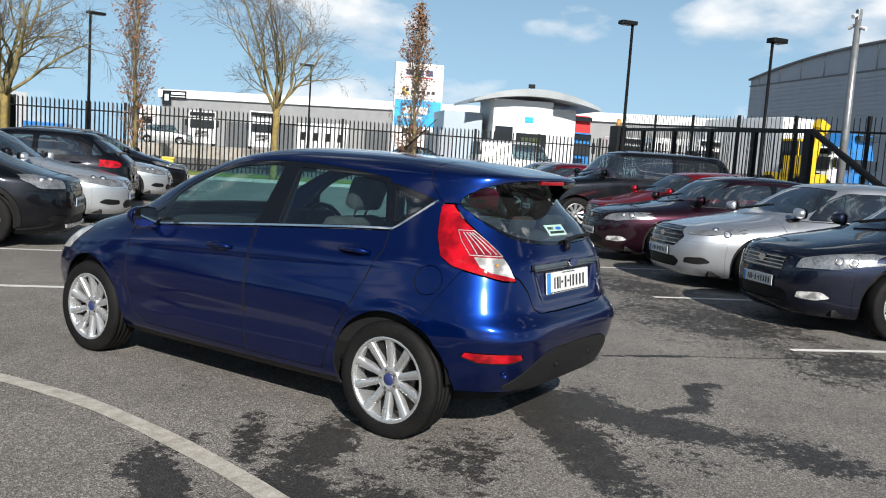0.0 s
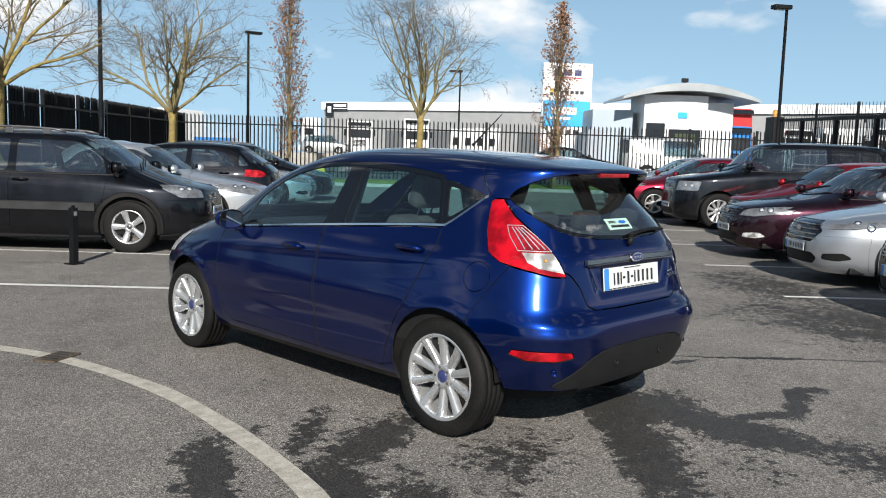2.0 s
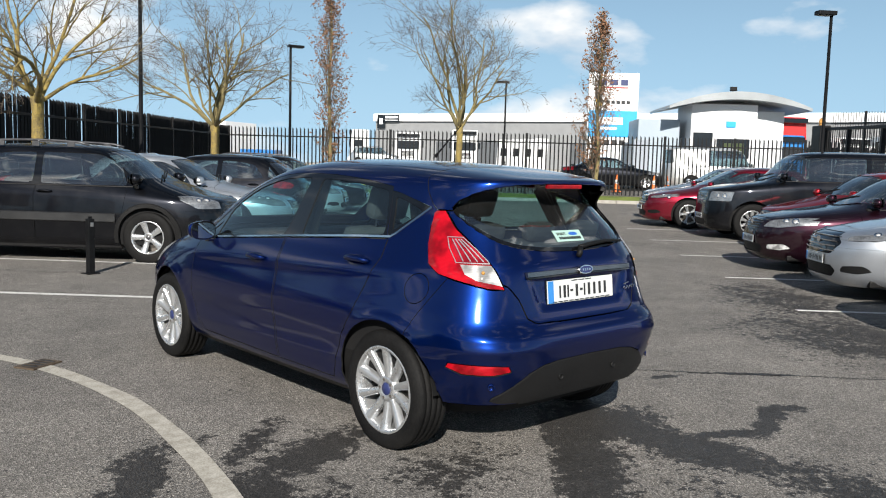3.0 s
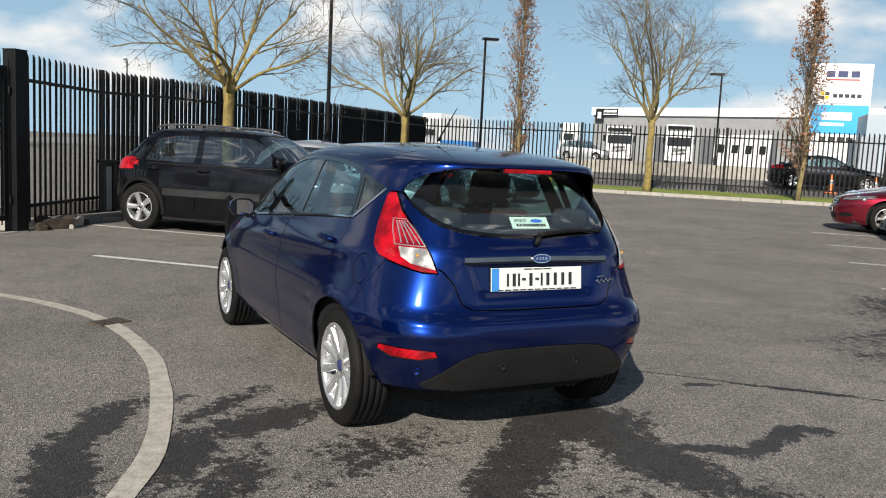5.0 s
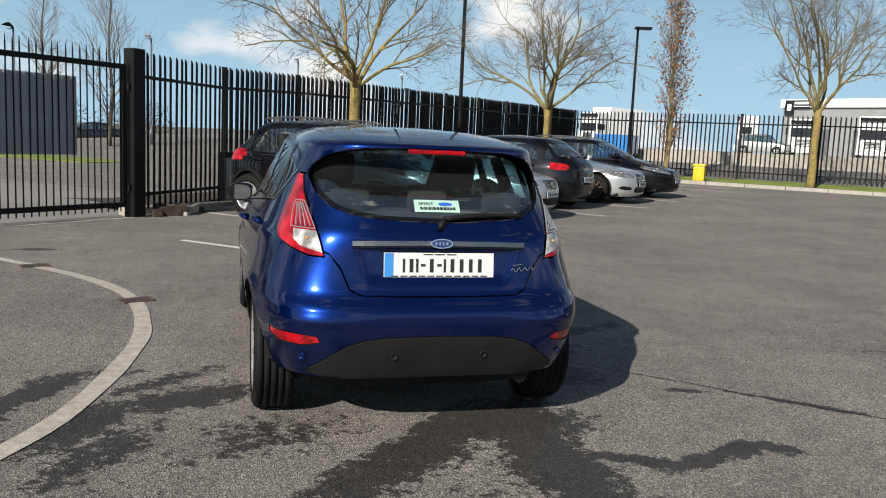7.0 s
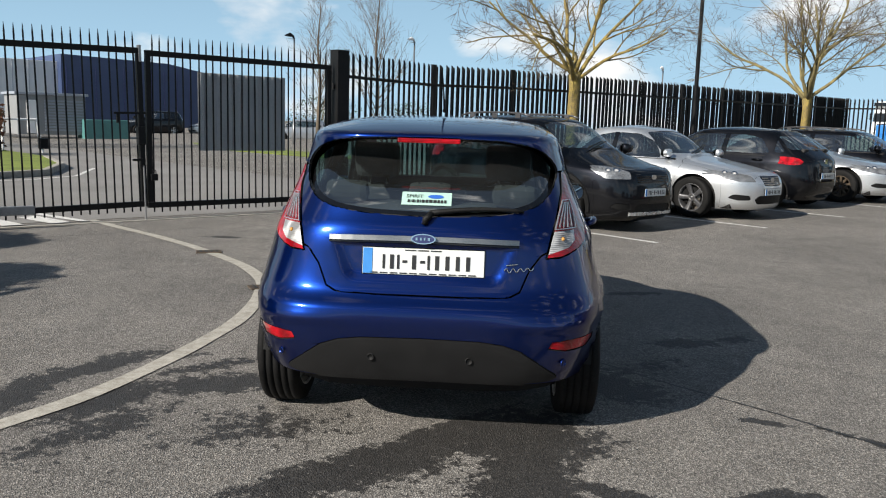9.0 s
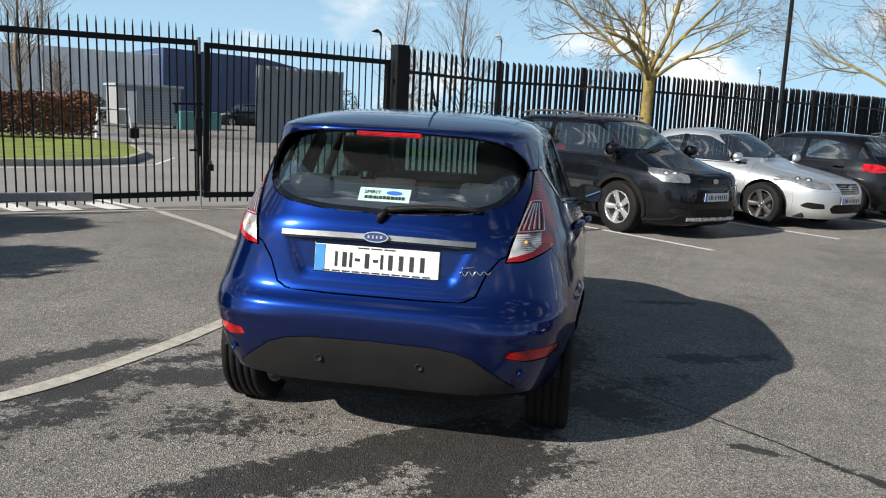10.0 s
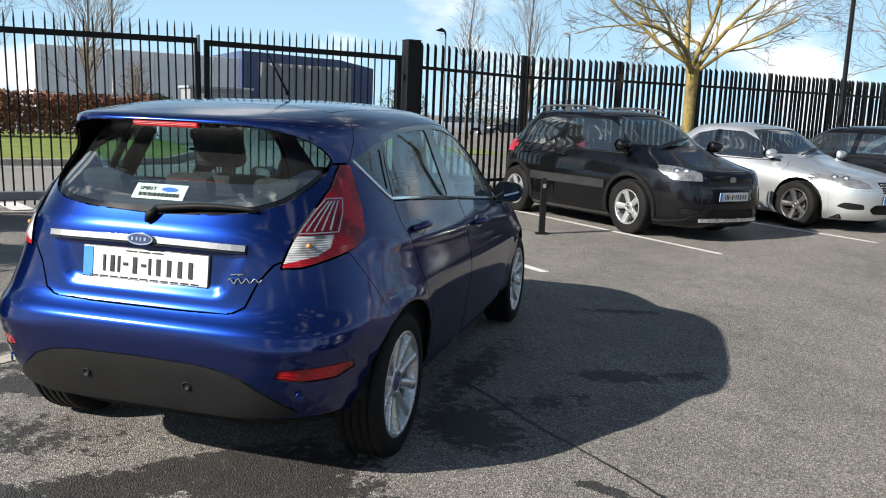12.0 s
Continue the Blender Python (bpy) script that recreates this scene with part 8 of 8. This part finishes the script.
# low pale wall before the lorries
bm = bmesh.new()
for k in range(17):
    add_box(bm, (38.0, 14 - 2.0 * k, 0.98), (0.22, 1.985, 0.76), 0.012)
tagged(part("yard_wall", bm, "concrete", m=SITE), "low pale concrete wall along the lorry yard", "wall", kind="structure")
yard = part("yard_floor", grid_sheet([36 + 8 * k for k in range(17)], [-90 + 10 * k for k in range(15)], lambda u, w: 0.745 + 0.56 * min(max((u - 44) / 16, 0), 1)), "far_yard")
tagged(yard, "pale concrete lorry yard floor", "ground", kind="structure")

# long white-fasciaed warehouse
t = thing("warehouse", SITE @ pose(132.7, -27.7, 1.0, 0, 0, -22.8), "long low grey warehouse with a white fascia", "building")
bm = bmesh.new()
add_box(bm, (10, 0, 4.15), (20, 105, 8.3), 0.02)
part("wall", bm, "mid_clad", t)
bm = bmesh.new()
add_box(bm, (9.8, 0, 9.0), (20.6, 105.6, 1.4), 0.03)
part("fascia", bm, "white_panel", t)
for k in range(12):
    bm = bmesh.new()
    add_box(bm, (-0.06, 46 - 8.4 * k, 2.4), (0.12, 4.2, 4.6), 0.02)
    part("dock_door", bm, "sheet_grey", t)
bm = bmesh.new()
add_box(bm, (-0.45, 49.6, 8.85), (0.14, 4.6, 1.35), 0.02)
add_box(bm, (-0.45, 51.1, 7.9), (0.14, 1.7, 1.7), 0.02)
sg = part("wall_sign", bm, "gloss_black", t, "black wall sign with white marks")
for c, q in (((-0.54, 48.9, 9.05), (0.02, 2.6, 0.42)), ((-0.54, 48.9, 8.5), (0.02, 2.8, 0.14)), ((-0.54, 51.1, 8.3), (0.02, 0.75, 1.1))):
    bm = bmesh.new()
    add_box(bm, c, q)
    part("sign_bar", bm, "white_panel", sg)

# arched grey warehouse to the right
t = thing("warehouse", SITE @ pose(90, -56.3, 0.5, 0, 0, -90), "large grey clad warehouse with a curved roof", "building")
SPAN = 44.0
arch = lambda x: 13.2 + 1.85 * (1 - ((x - SPAN / 2) / (SPAN / 2)) ** 2)
o = [(0, 0)] + [(-1.0 * k, arch(1.0 * k)) for k in range(45)] + [(-SPAN, 0)]
bm = bmesh.new()
add_prism(bm, o, 30.0, Matrix(((0, 0, 1, 0), (1, 0, 0, 0), (0, 1, 0, 0), (0, 0, 0, 1))))
part("wall", bm, "grey_clad", t)
bm = bmesh.new()
pts = [(-0.22, -1.0 * k, arch(1.0 * k) + 0.06) for k in range(45)]
add_tube(bm, pts, [0.16] * len(pts), 8)
part("roof_edge", bm, "sheet_grey", t)
for k in range(25):
    bm = bmesh.new()
    add_box(bm, (-0.05, -SPAN / 2, 0.8 + 0.46 * k), (0.06, SPAN, 0.05))
    part("cladding_rib", bm, "grey_clad", t)
for k in range(11):
    bm = bmesh.new()
    hgt = arch(4 * k + 2) - 12.5
    add_box(bm, (-0.05, -(4 * k + 2), 12.5 + hgt / 2), (0.05, 0.10, hgt))
    part("cladding_joint", bm, "sheet_grey", t)
bm = bmesh.new()
add_box(bm, (-0.09, -SPAN / 2, 12.45), (0.10, SPAN, 0.16))
part("cladding_band", bm, "sheet_grey", t)

# gatehouse with an arched roof
t = thing("gatehouse", SITE @ pose(40.0, -12.9, 0.70), "white gatehouse under an arched grey roof", "building")
bm = bmesh.new()
add_box(bm, (1.6, 0.55, 2.15), (3.2, 3.4, 4.3), 0.03)
part("wall", bm, "white_clad", t)
bm = bmesh.new()
add_box(bm, (1.8, -1.9, 2.0), (2.6, 1.6, 4.0), 0.03)
part("porch_wall", bm, "palegrey_clad", t)
bm = bmesh.new()
rows = []
for k in range(21):
    a = -1 + 2 * k / 20
    zz = 4.10 + 0.78 * (1 - a * a)
    y = 3.6 * a
    rows.append([bm.verts.new((-0.9, y, zz)), bm.verts.new((4.2, y, zz)), bm.verts.new((4.2, y, zz - 0.14 - 0.26 * (1 - a * a))), bm.verts.new((-0.9, y, zz - 0.14 - 0.26 * (1 - a * a)))])
for r0, r1 in zip(rows, rows[1:]):
    for j in range(4):
        bm.faces.new((r0[j], r0[(j + 1) % 4], r1[(j + 1) % 4], r1[j]))
bm.faces.new(rows[0]); bm.faces.new(list(reversed(rows[-1])))
bmesh.ops.recalc_face_normals(bm, faces=bm.faces[:])
part("roof", bm, "roof_metal", t)
bm = bmesh.new()
add_box(bm, (-0.05, 1.62, 1.75), (0.10, 1.0, 2.1), 0.02)
part("door", bm, "dark_window", t, "dark glazed door")
bm = bmesh.new()
add_box(bm, (-0.04, 0.05, 2.0), (0.08, 1.7, 1.0), 0.02)
wn_ = part("window", bm, "dark_window", t)
bm = bmesh.new()
add_box(bm, (-0.10, 0.05, 2.0), (0.05, 1.1, 0.55), 0.01)
part("blind", bm, "green_leaf", wn_)
bm = bmesh.new()
add_box(bm, (-0.03, 0.2, 3.25), (0.03, 0.5, 0.32), 0.01)
part("notice", bm, "sky_blue", t, "pale blue notice")
bm = bmesh.new()
add_box(bm, (0.6, 0.0, 5.14), (0.22, 0.34, 0.22), 0.03)
add_box(bm, (0.7, 0.0, 4.96), (0.05, 0.05, 0.3))
part("floodlight", bm, "black_metal", t)
# plain blue-grey steel unit beside it
t = thing("steel_unit", SITE @ pose(41.0, -9.2, 0.7), "pale blue-grey steel cabin with a door", "cabin")
bm = bmesh.new()
add_box(bm, (1.5, 0, 1.75), (3.0, 2.2, 3.5), 0.03)
part("wall", bm, "bluegrey_clad", t)
bm = bmesh.new()
add_box(bm, (-0.03, 0.9, 1.25), (0.06, 0.8, 2.3), 0.02)
part("door", bm, "grey_clad", t)

# pylon sign
t = thing("pylon_sign", SITE @ pose(46, -7.45, 0.7), "tall white pylon sign with coloured panels", "sign")
bm = bmesh.new()
add_box(bm, (0.15, 0, 3.25), (0.35, 2.95, 6.4), 0.03)
part("body", bm, "white_panel", t)
for name, c, s, mat in (("panel_frame", (-0.05, 0, 5.75), (0.06, 2.55, 1.15), "white_panel"), ("panel_frame", (-0.05, 0, 4.72), (0.06, 2.55, 0.80), "white_panel"), ("blue_panel", (-0.05, 0, 3.45), (0.06, 2.85, 1.55), "sky_blue"), ("panel_frame", (-0.05, 0, 2.35), (0.06, 2.55, 0.5), "white_panel")):
    bm = bmesh.new()
    add_box(bm, c, s, 0.012)
    part(name, bm, mat, t)
for c, s, mat in (((-0.09, 0.62, 5.88), (0.02, 0.42, 0.34), "navy"), ((-0.09, 0.02, 5.88), (0.02, 0.50, 0.34), "navy"), ((-0.09, -0.60, 5.88), (0.02, 0.42, 0.34), "navy"), ((-0.09, 0.0, 5.58), (0.02, 1.7, 0.07), "sign_red"),
                  ):
    bm = bmesh.new()
    add_box(bm, c, s, 0.0, None)
    part("sign_mark", bm, mat, t)
for c, s, mat in (((-0.09, 0.95, 4.83), (0.02, 0.20, 0.20), "yellow"), ((-0.09, 0.72, 4.83), (0.02, 0.20, 0.20), "ink"), ((-0.09, 0.95, 4.61), (0.02, 0.20, 0.20), "ink"), ((-0.09, 0.72, 4.61), (0.02, 0.20, 0.20), "yellow"),
                  ((-0.09, 0.32, 4.72), (0.02, 0.22, 0.20), "ink"), ((-0.09, 0.02, 4.72), (0.02, 0.22, 0.20), "ink"), ((-0.09, -0.28, 4.72), (0.02, 0.22, 0.20), "ink"), ((-0.09, -0.58, 4.72), (0.02, 0.22, 0.20), "ink"), ((-0.09, -0.88, 4.72), (0.02, 0.22, 0.20), "ink"),
                  ):
    bm = bmesh.new()
    add_box(bm, c, s, 0.0, None)
    part("sign_mark", bm, mat, t)
for c, s, mat in (((-0.09, 0.15, 3.62), (0.02, 1.5, 0.42), "white_panel"), ((-0.09, 0.35, 3.18), (0.02, 1.2, 0.16), "white_panel"),
                  ((-0.09, 0.75, 2.35), (0.02, 0.34, 0.30), "ink"), ((-0.09, 0.30, 2.35), (0.02, 0.34, 0.30), "ink"), ((-0.09, -0.15, 2.35), (0.02, 0.34, 0.30), "ink"), ((-0.09, -0.60, 2.35), (0.02, 0.34, 0.30), "ink")):
    bm = bmesh.new()
    add_box(bm, c, s, 0.0, None)
    part("sign_mark", bm, mat, t)


def cone(u, w, z):
    t = thing("traffic_cone", SITE @ pose(u, w, z), "orange traffic cone with a white sleeve", "traffic cone", "cones by the fence")
    bm = bmesh.new()
    add_lathe(bm, [(0.03, 0.15), (0.30, 0.10), (0.72, 0.025), (0.74, 0.0005)], 16, "z")
    part("body", bm, "orange", t)
    bm = bmesh.new()
    add_lathe(bm, [(0.36, 0.094), (0.52, 0.066)], 16, "z")
    part("sleeve", bm, "white_panel", t)
    bm = bmesh.new()
    add_box(bm, (0, 0, 0.02), (0.40, 0.40, 0.04), 0.01)
    part("base", bm, "orange", t)


for w in (-5.62, -7.2, -7.75):
    cone(31.6, w, 0.49)
parked_car("saloon_car", SITE @ pose(33.4, -5.6, 0.58, 0, 0, 180), "black saloon standing in the yard behind the fence", "paint_black", 4.55, 1.42, 0.90, 2.75, 0.85, 0.92, 0.72, (1.02, 0.98), (0.30, -1.05), (-1.62, 1.02), 0.90, 0.32, 0.21, 5, group="cars beyond the fence", tail_lamps=True)
parked_car("van", SITE @ pose(33.2, -10.3, 0.58, 0, 0, 180), "white panel van standing behind the fence", "paint_white", 5.0, 1.95, 0.95, 2.95, 0.90, 1.10, 0.92, (1.45, 1.16), (0.85, -2.35), (-2.42, 1.20), 1.05, 0.33, 0.20, 5, group="cars beyond the fence", panel=True)

# yellow lifting machine and blue skip
t = thing("telehandler", SITE @ pose(40.0, -29.5, 0.75, 0, 0, 12), "yellow lifting machine standing in the yard", "telehandler")
for name, c, q, tip, mat in (("chassis", (0, 0.1, 0.95), (3.4, 1.5, 0.7), 0, "yellow"), ("engine_cover", (-0.6, 0.45, 1.75), (1.7, 0.95, 1.1), 0, "yellow"), ("cab", (0.5, -0.25, 2.35), (1.3, 0.95, 1.7), 0, "dark_window"),
                             ("cab_roof", (0.5, -0.25, 3.26), (1.45, 1.05, 0.16), 0, "yellow"), ("cab_post", (-0.18, 0.2, 2.4), (0.10, 0.10, 1.8), 0, "yellow"), ("cab_post", (-0.18, -0.72, 2.4), (0.10, 0.10, 1.8), 0, "yellow"),
                             ("boom", (-0.3, -0.95, 2.9), (0.42, 0.55, 2.6), 14, "yellow"), ("boom_head", (-0.35, -1.25, 4.15), (0.55, 0.80, 0.55), 26, "yellow")):
    bm = bmesh.new()
    add_box(bm, (0, 0, 0), q, 0.05, pose(*c, tip, 0, 0))
    part(name, bm, mat, t)
for x in (-1.2, 1.2):
    for y in (-0.85, 0.85):
        bm = bmesh.new()
        add_lathe(bm, [(-0.18, 0.28), (-0.18, 0.56), (0.18, 0.56), (0.18, 0.28), (0.08, 0.22), (0.08, 0.0005)], 20, "y")
        part("wheel", bm, "rubber", t, m=pose(x, y, 0.56))
t = thing("skip", SITE @ pose(36, 11.0, 0.6), "blue ribbed steel skip behind the corner of the fence", "skip")
bm = bmesh.new()
add_box(bm, (0, 0, 0.75), (1.6, 1.7, 1.2), 0.04)
part("tub", bm, "truck_blue", t)
for k in range(6):
    bm = bmesh.new()
    add_box(bm, (-0.83, -0.75 + 0.30 * k, 0.75), (0.08, 0.06, 1.15), 0.01)
    part("rib", bm, "truck_blue", t)
t = thing("grit_bin", SITE @ pose(26.7, 4.75, 0.30), "yellow plastic grit bin on the lawn", "grit bin")
bm = bmesh.new()
add_box(bm, (0, 0, 0.26), (0.32, 0.40, 0.52), 0.05)
part("tub", bm, "yellow", t)
bm = bmesh.new()
add_box(bm, (0, 0, 0.56), (0.36, 0.45, 0.09), 0.035)
part("lid", bm, "yellow", t)

# ---- outside the double gate ----
t = thing("warehouse", SITE @ pose(14, 72, 0.2), "pale grey warehouse far outside the gate", "building")
bm = bmesh.new()
add_box(bm, (-2, 14, 2.75), (17, 28, 5.5), 0.03)
part("wall", bm, "palegrey_clad", t)
for k in range(14):
    bm = bmesh.new()
    add_box(bm, (-10 + 1.25 * k, -0.03, 2.75), (0.05, 0.06, 5.4))
    part("cladding_joint", bm, "grey_clad", t)
t = thing("warehouse", SITE @ pose(26.2, 71, 0.2), "dark blue clad warehouse far outside the gate", "building")
o = [(-6.2, 0), (6.5, 0), (6.5, 5.3), (3.0, 5.9), (-6.2, 6.1)]
bm = bmesh.new()
add_prism(bm, o, 28, pose(0, 28, 0, 90, 0, 0))
part("wall", bm, "blue_clad", t)
for k in range(11):
    bm = bmesh.new()
    add_box(bm, (-5.8 + 1.2 * k, -0.03, 2.6), (0.06, 0.06, 5.2))
    part("cladding_joint", bm, "navy", t)
t = thing("substation", SITE @ pose(11.5, 45, 0.25), "small grey louvred substation with a white door", "hut")
bm = bmesh.new()
add_box(bm, (0, 1.2, 1.05), (3.5, 2.4, 2.1), 0.03)
part("wall", bm, "mid_clad", t)
for k in range(11):
    bm = bmesh.new()
    add_box(bm, (0.65, -0.04, 0.25 + 0.155 * k), (2.1, 0.07, 0.09), 0.01)
    part("louvre", bm, "grey_clad", t)
bm = bmesh.new()
add_box(bm, (-1.0, -0.03, 0.95), (0.55, 0.06, 1.75), 0.01)
part("door", bm, "white_panel", t)
bm = bmesh.new()
add_box(bm, (0, 1.2, 2.16), (3.75, 2.7, 0.14), 0.02)
part("roof", bm, "grey_clad", t)
t = thing("skip", SITE @ pose(14.2, 45, 0.02), "dull green steel container outside", "skip")
bm = bmesh.new()
add_box(bm, (0, 0, 0.55), (2.4, 1.4, 1.1), 0.04)
part("tub", bm, "teal", t)
t = thing("barrier", SITE @ pose(5.5, 28.3, 0.02), "pale grey steel barrier frame on the outside lawn", "barrier")
bm = bmesh.new()
add_tube(bm, [(-0.58, 0, 0), (-0.52, 0, 1.15), (0.52, 0, 1.15), (0.70, 0, 0)], [0.06] * 4, 8)
part("frame", bm, "white_clad", t)
bm = bmesh.new()
add_box(bm, (0.72, -0.05, 0.32), (0.30, 0.25, 0.36), 0.03)
part("litter_bin", bm, "black_metal", t)
parked_car("hatchback_car", SITE @ pose(27.4, 58, 0.02, 0, 0, 80), "white hatchback parked far outside the gate", "paint_white", 4.2, 1.48, 0.88, 2.58, 0.88, 0.96, 0.76, (1.15, 1.02), (0.45, -1.42), (-1.86, 1.06), 0.88, 0.315, 0.205, 5, group="cars outside")
parked_car("offroad_car", SITE @ pose(22.3, 58, 0.02, 0, 0, 95), "black off-road car parked far outside", "paint_black", 4.7, 1.80, 0.92, 2.8, 0.84, 1.18, 0.98, (1.22, 1.20), (0.62, -2.0), (-2.2, 1.26), 1.05, 0.37, 0.24, 5, group="cars outside", privacy=True)
parked_car("hatchback_car", SITE @ pose(26.4, 44.0, 0.02, 0, 0, 60), "silver hatchback parked on the road outside", "paint_silver", 4.2, 1.48, 0.88, 2.58, 0.88, 0.96, 0.76, (1.15, 1.02), (0.45, -1.42), (-1.86, 1.06), 0.88, 0.315, 0.205, 5, group="cars outside")
parked_car("saloon_car", SITE @ pose(31.6, 44.5, 0.02, 0, 0, 60), "dark grey saloon parked on the road outside", "paint_darkgrey", 4.55, 1.45, 0.90, 2.75, 0.90, 0.94, 0.74, (1.05, 1.00), (0.35, -1.15), (-1.70, 1.04), 0.92, 0.32, 0.21, 5, group="cars outside")

# unseen evergreen bushes, added up-sun of the gate to cast shade across the asphalt
for u, w, sz, h, seed in ((-5.0, 4.7, (2.3, 2.9, 2.75), 0, 21), (-5.4, 6.9, (2.5, 3.2, 3.3), 0, 22)):
    leaf_mass("bush", (u, w, 0.0), sz, 9000, 0.095, "green_leaf", "unseen evergreen bush added to cast shade by the gate", "bush", seed, 2.0)
# iron covers set along the old curved line
for x, y, a in ((-1.62, 2.73, 30), (-2.70, 4.45, 20)):
    t = thing("drain_cover", pose(x, y, rise((x + y) / 1.414), 0, 0, a), "small rusty iron cover set in the painted line", "drain cover", "covers on the line")
    bm = bmesh.new()
    add_box(bm, (0, 0, 0.004), (0.26, 0.17, 0.016), 0.006)
    part("frame", bm, "hub_dark", t)
    for k in range(4):
        bm = bmesh.new()
        add_box(bm, (-0.081 + 0.054 * k, 0, 0.0125), (0.022, 0.12, 0.006), 0.002)
        part("slot_bar", bm, "tar", t)
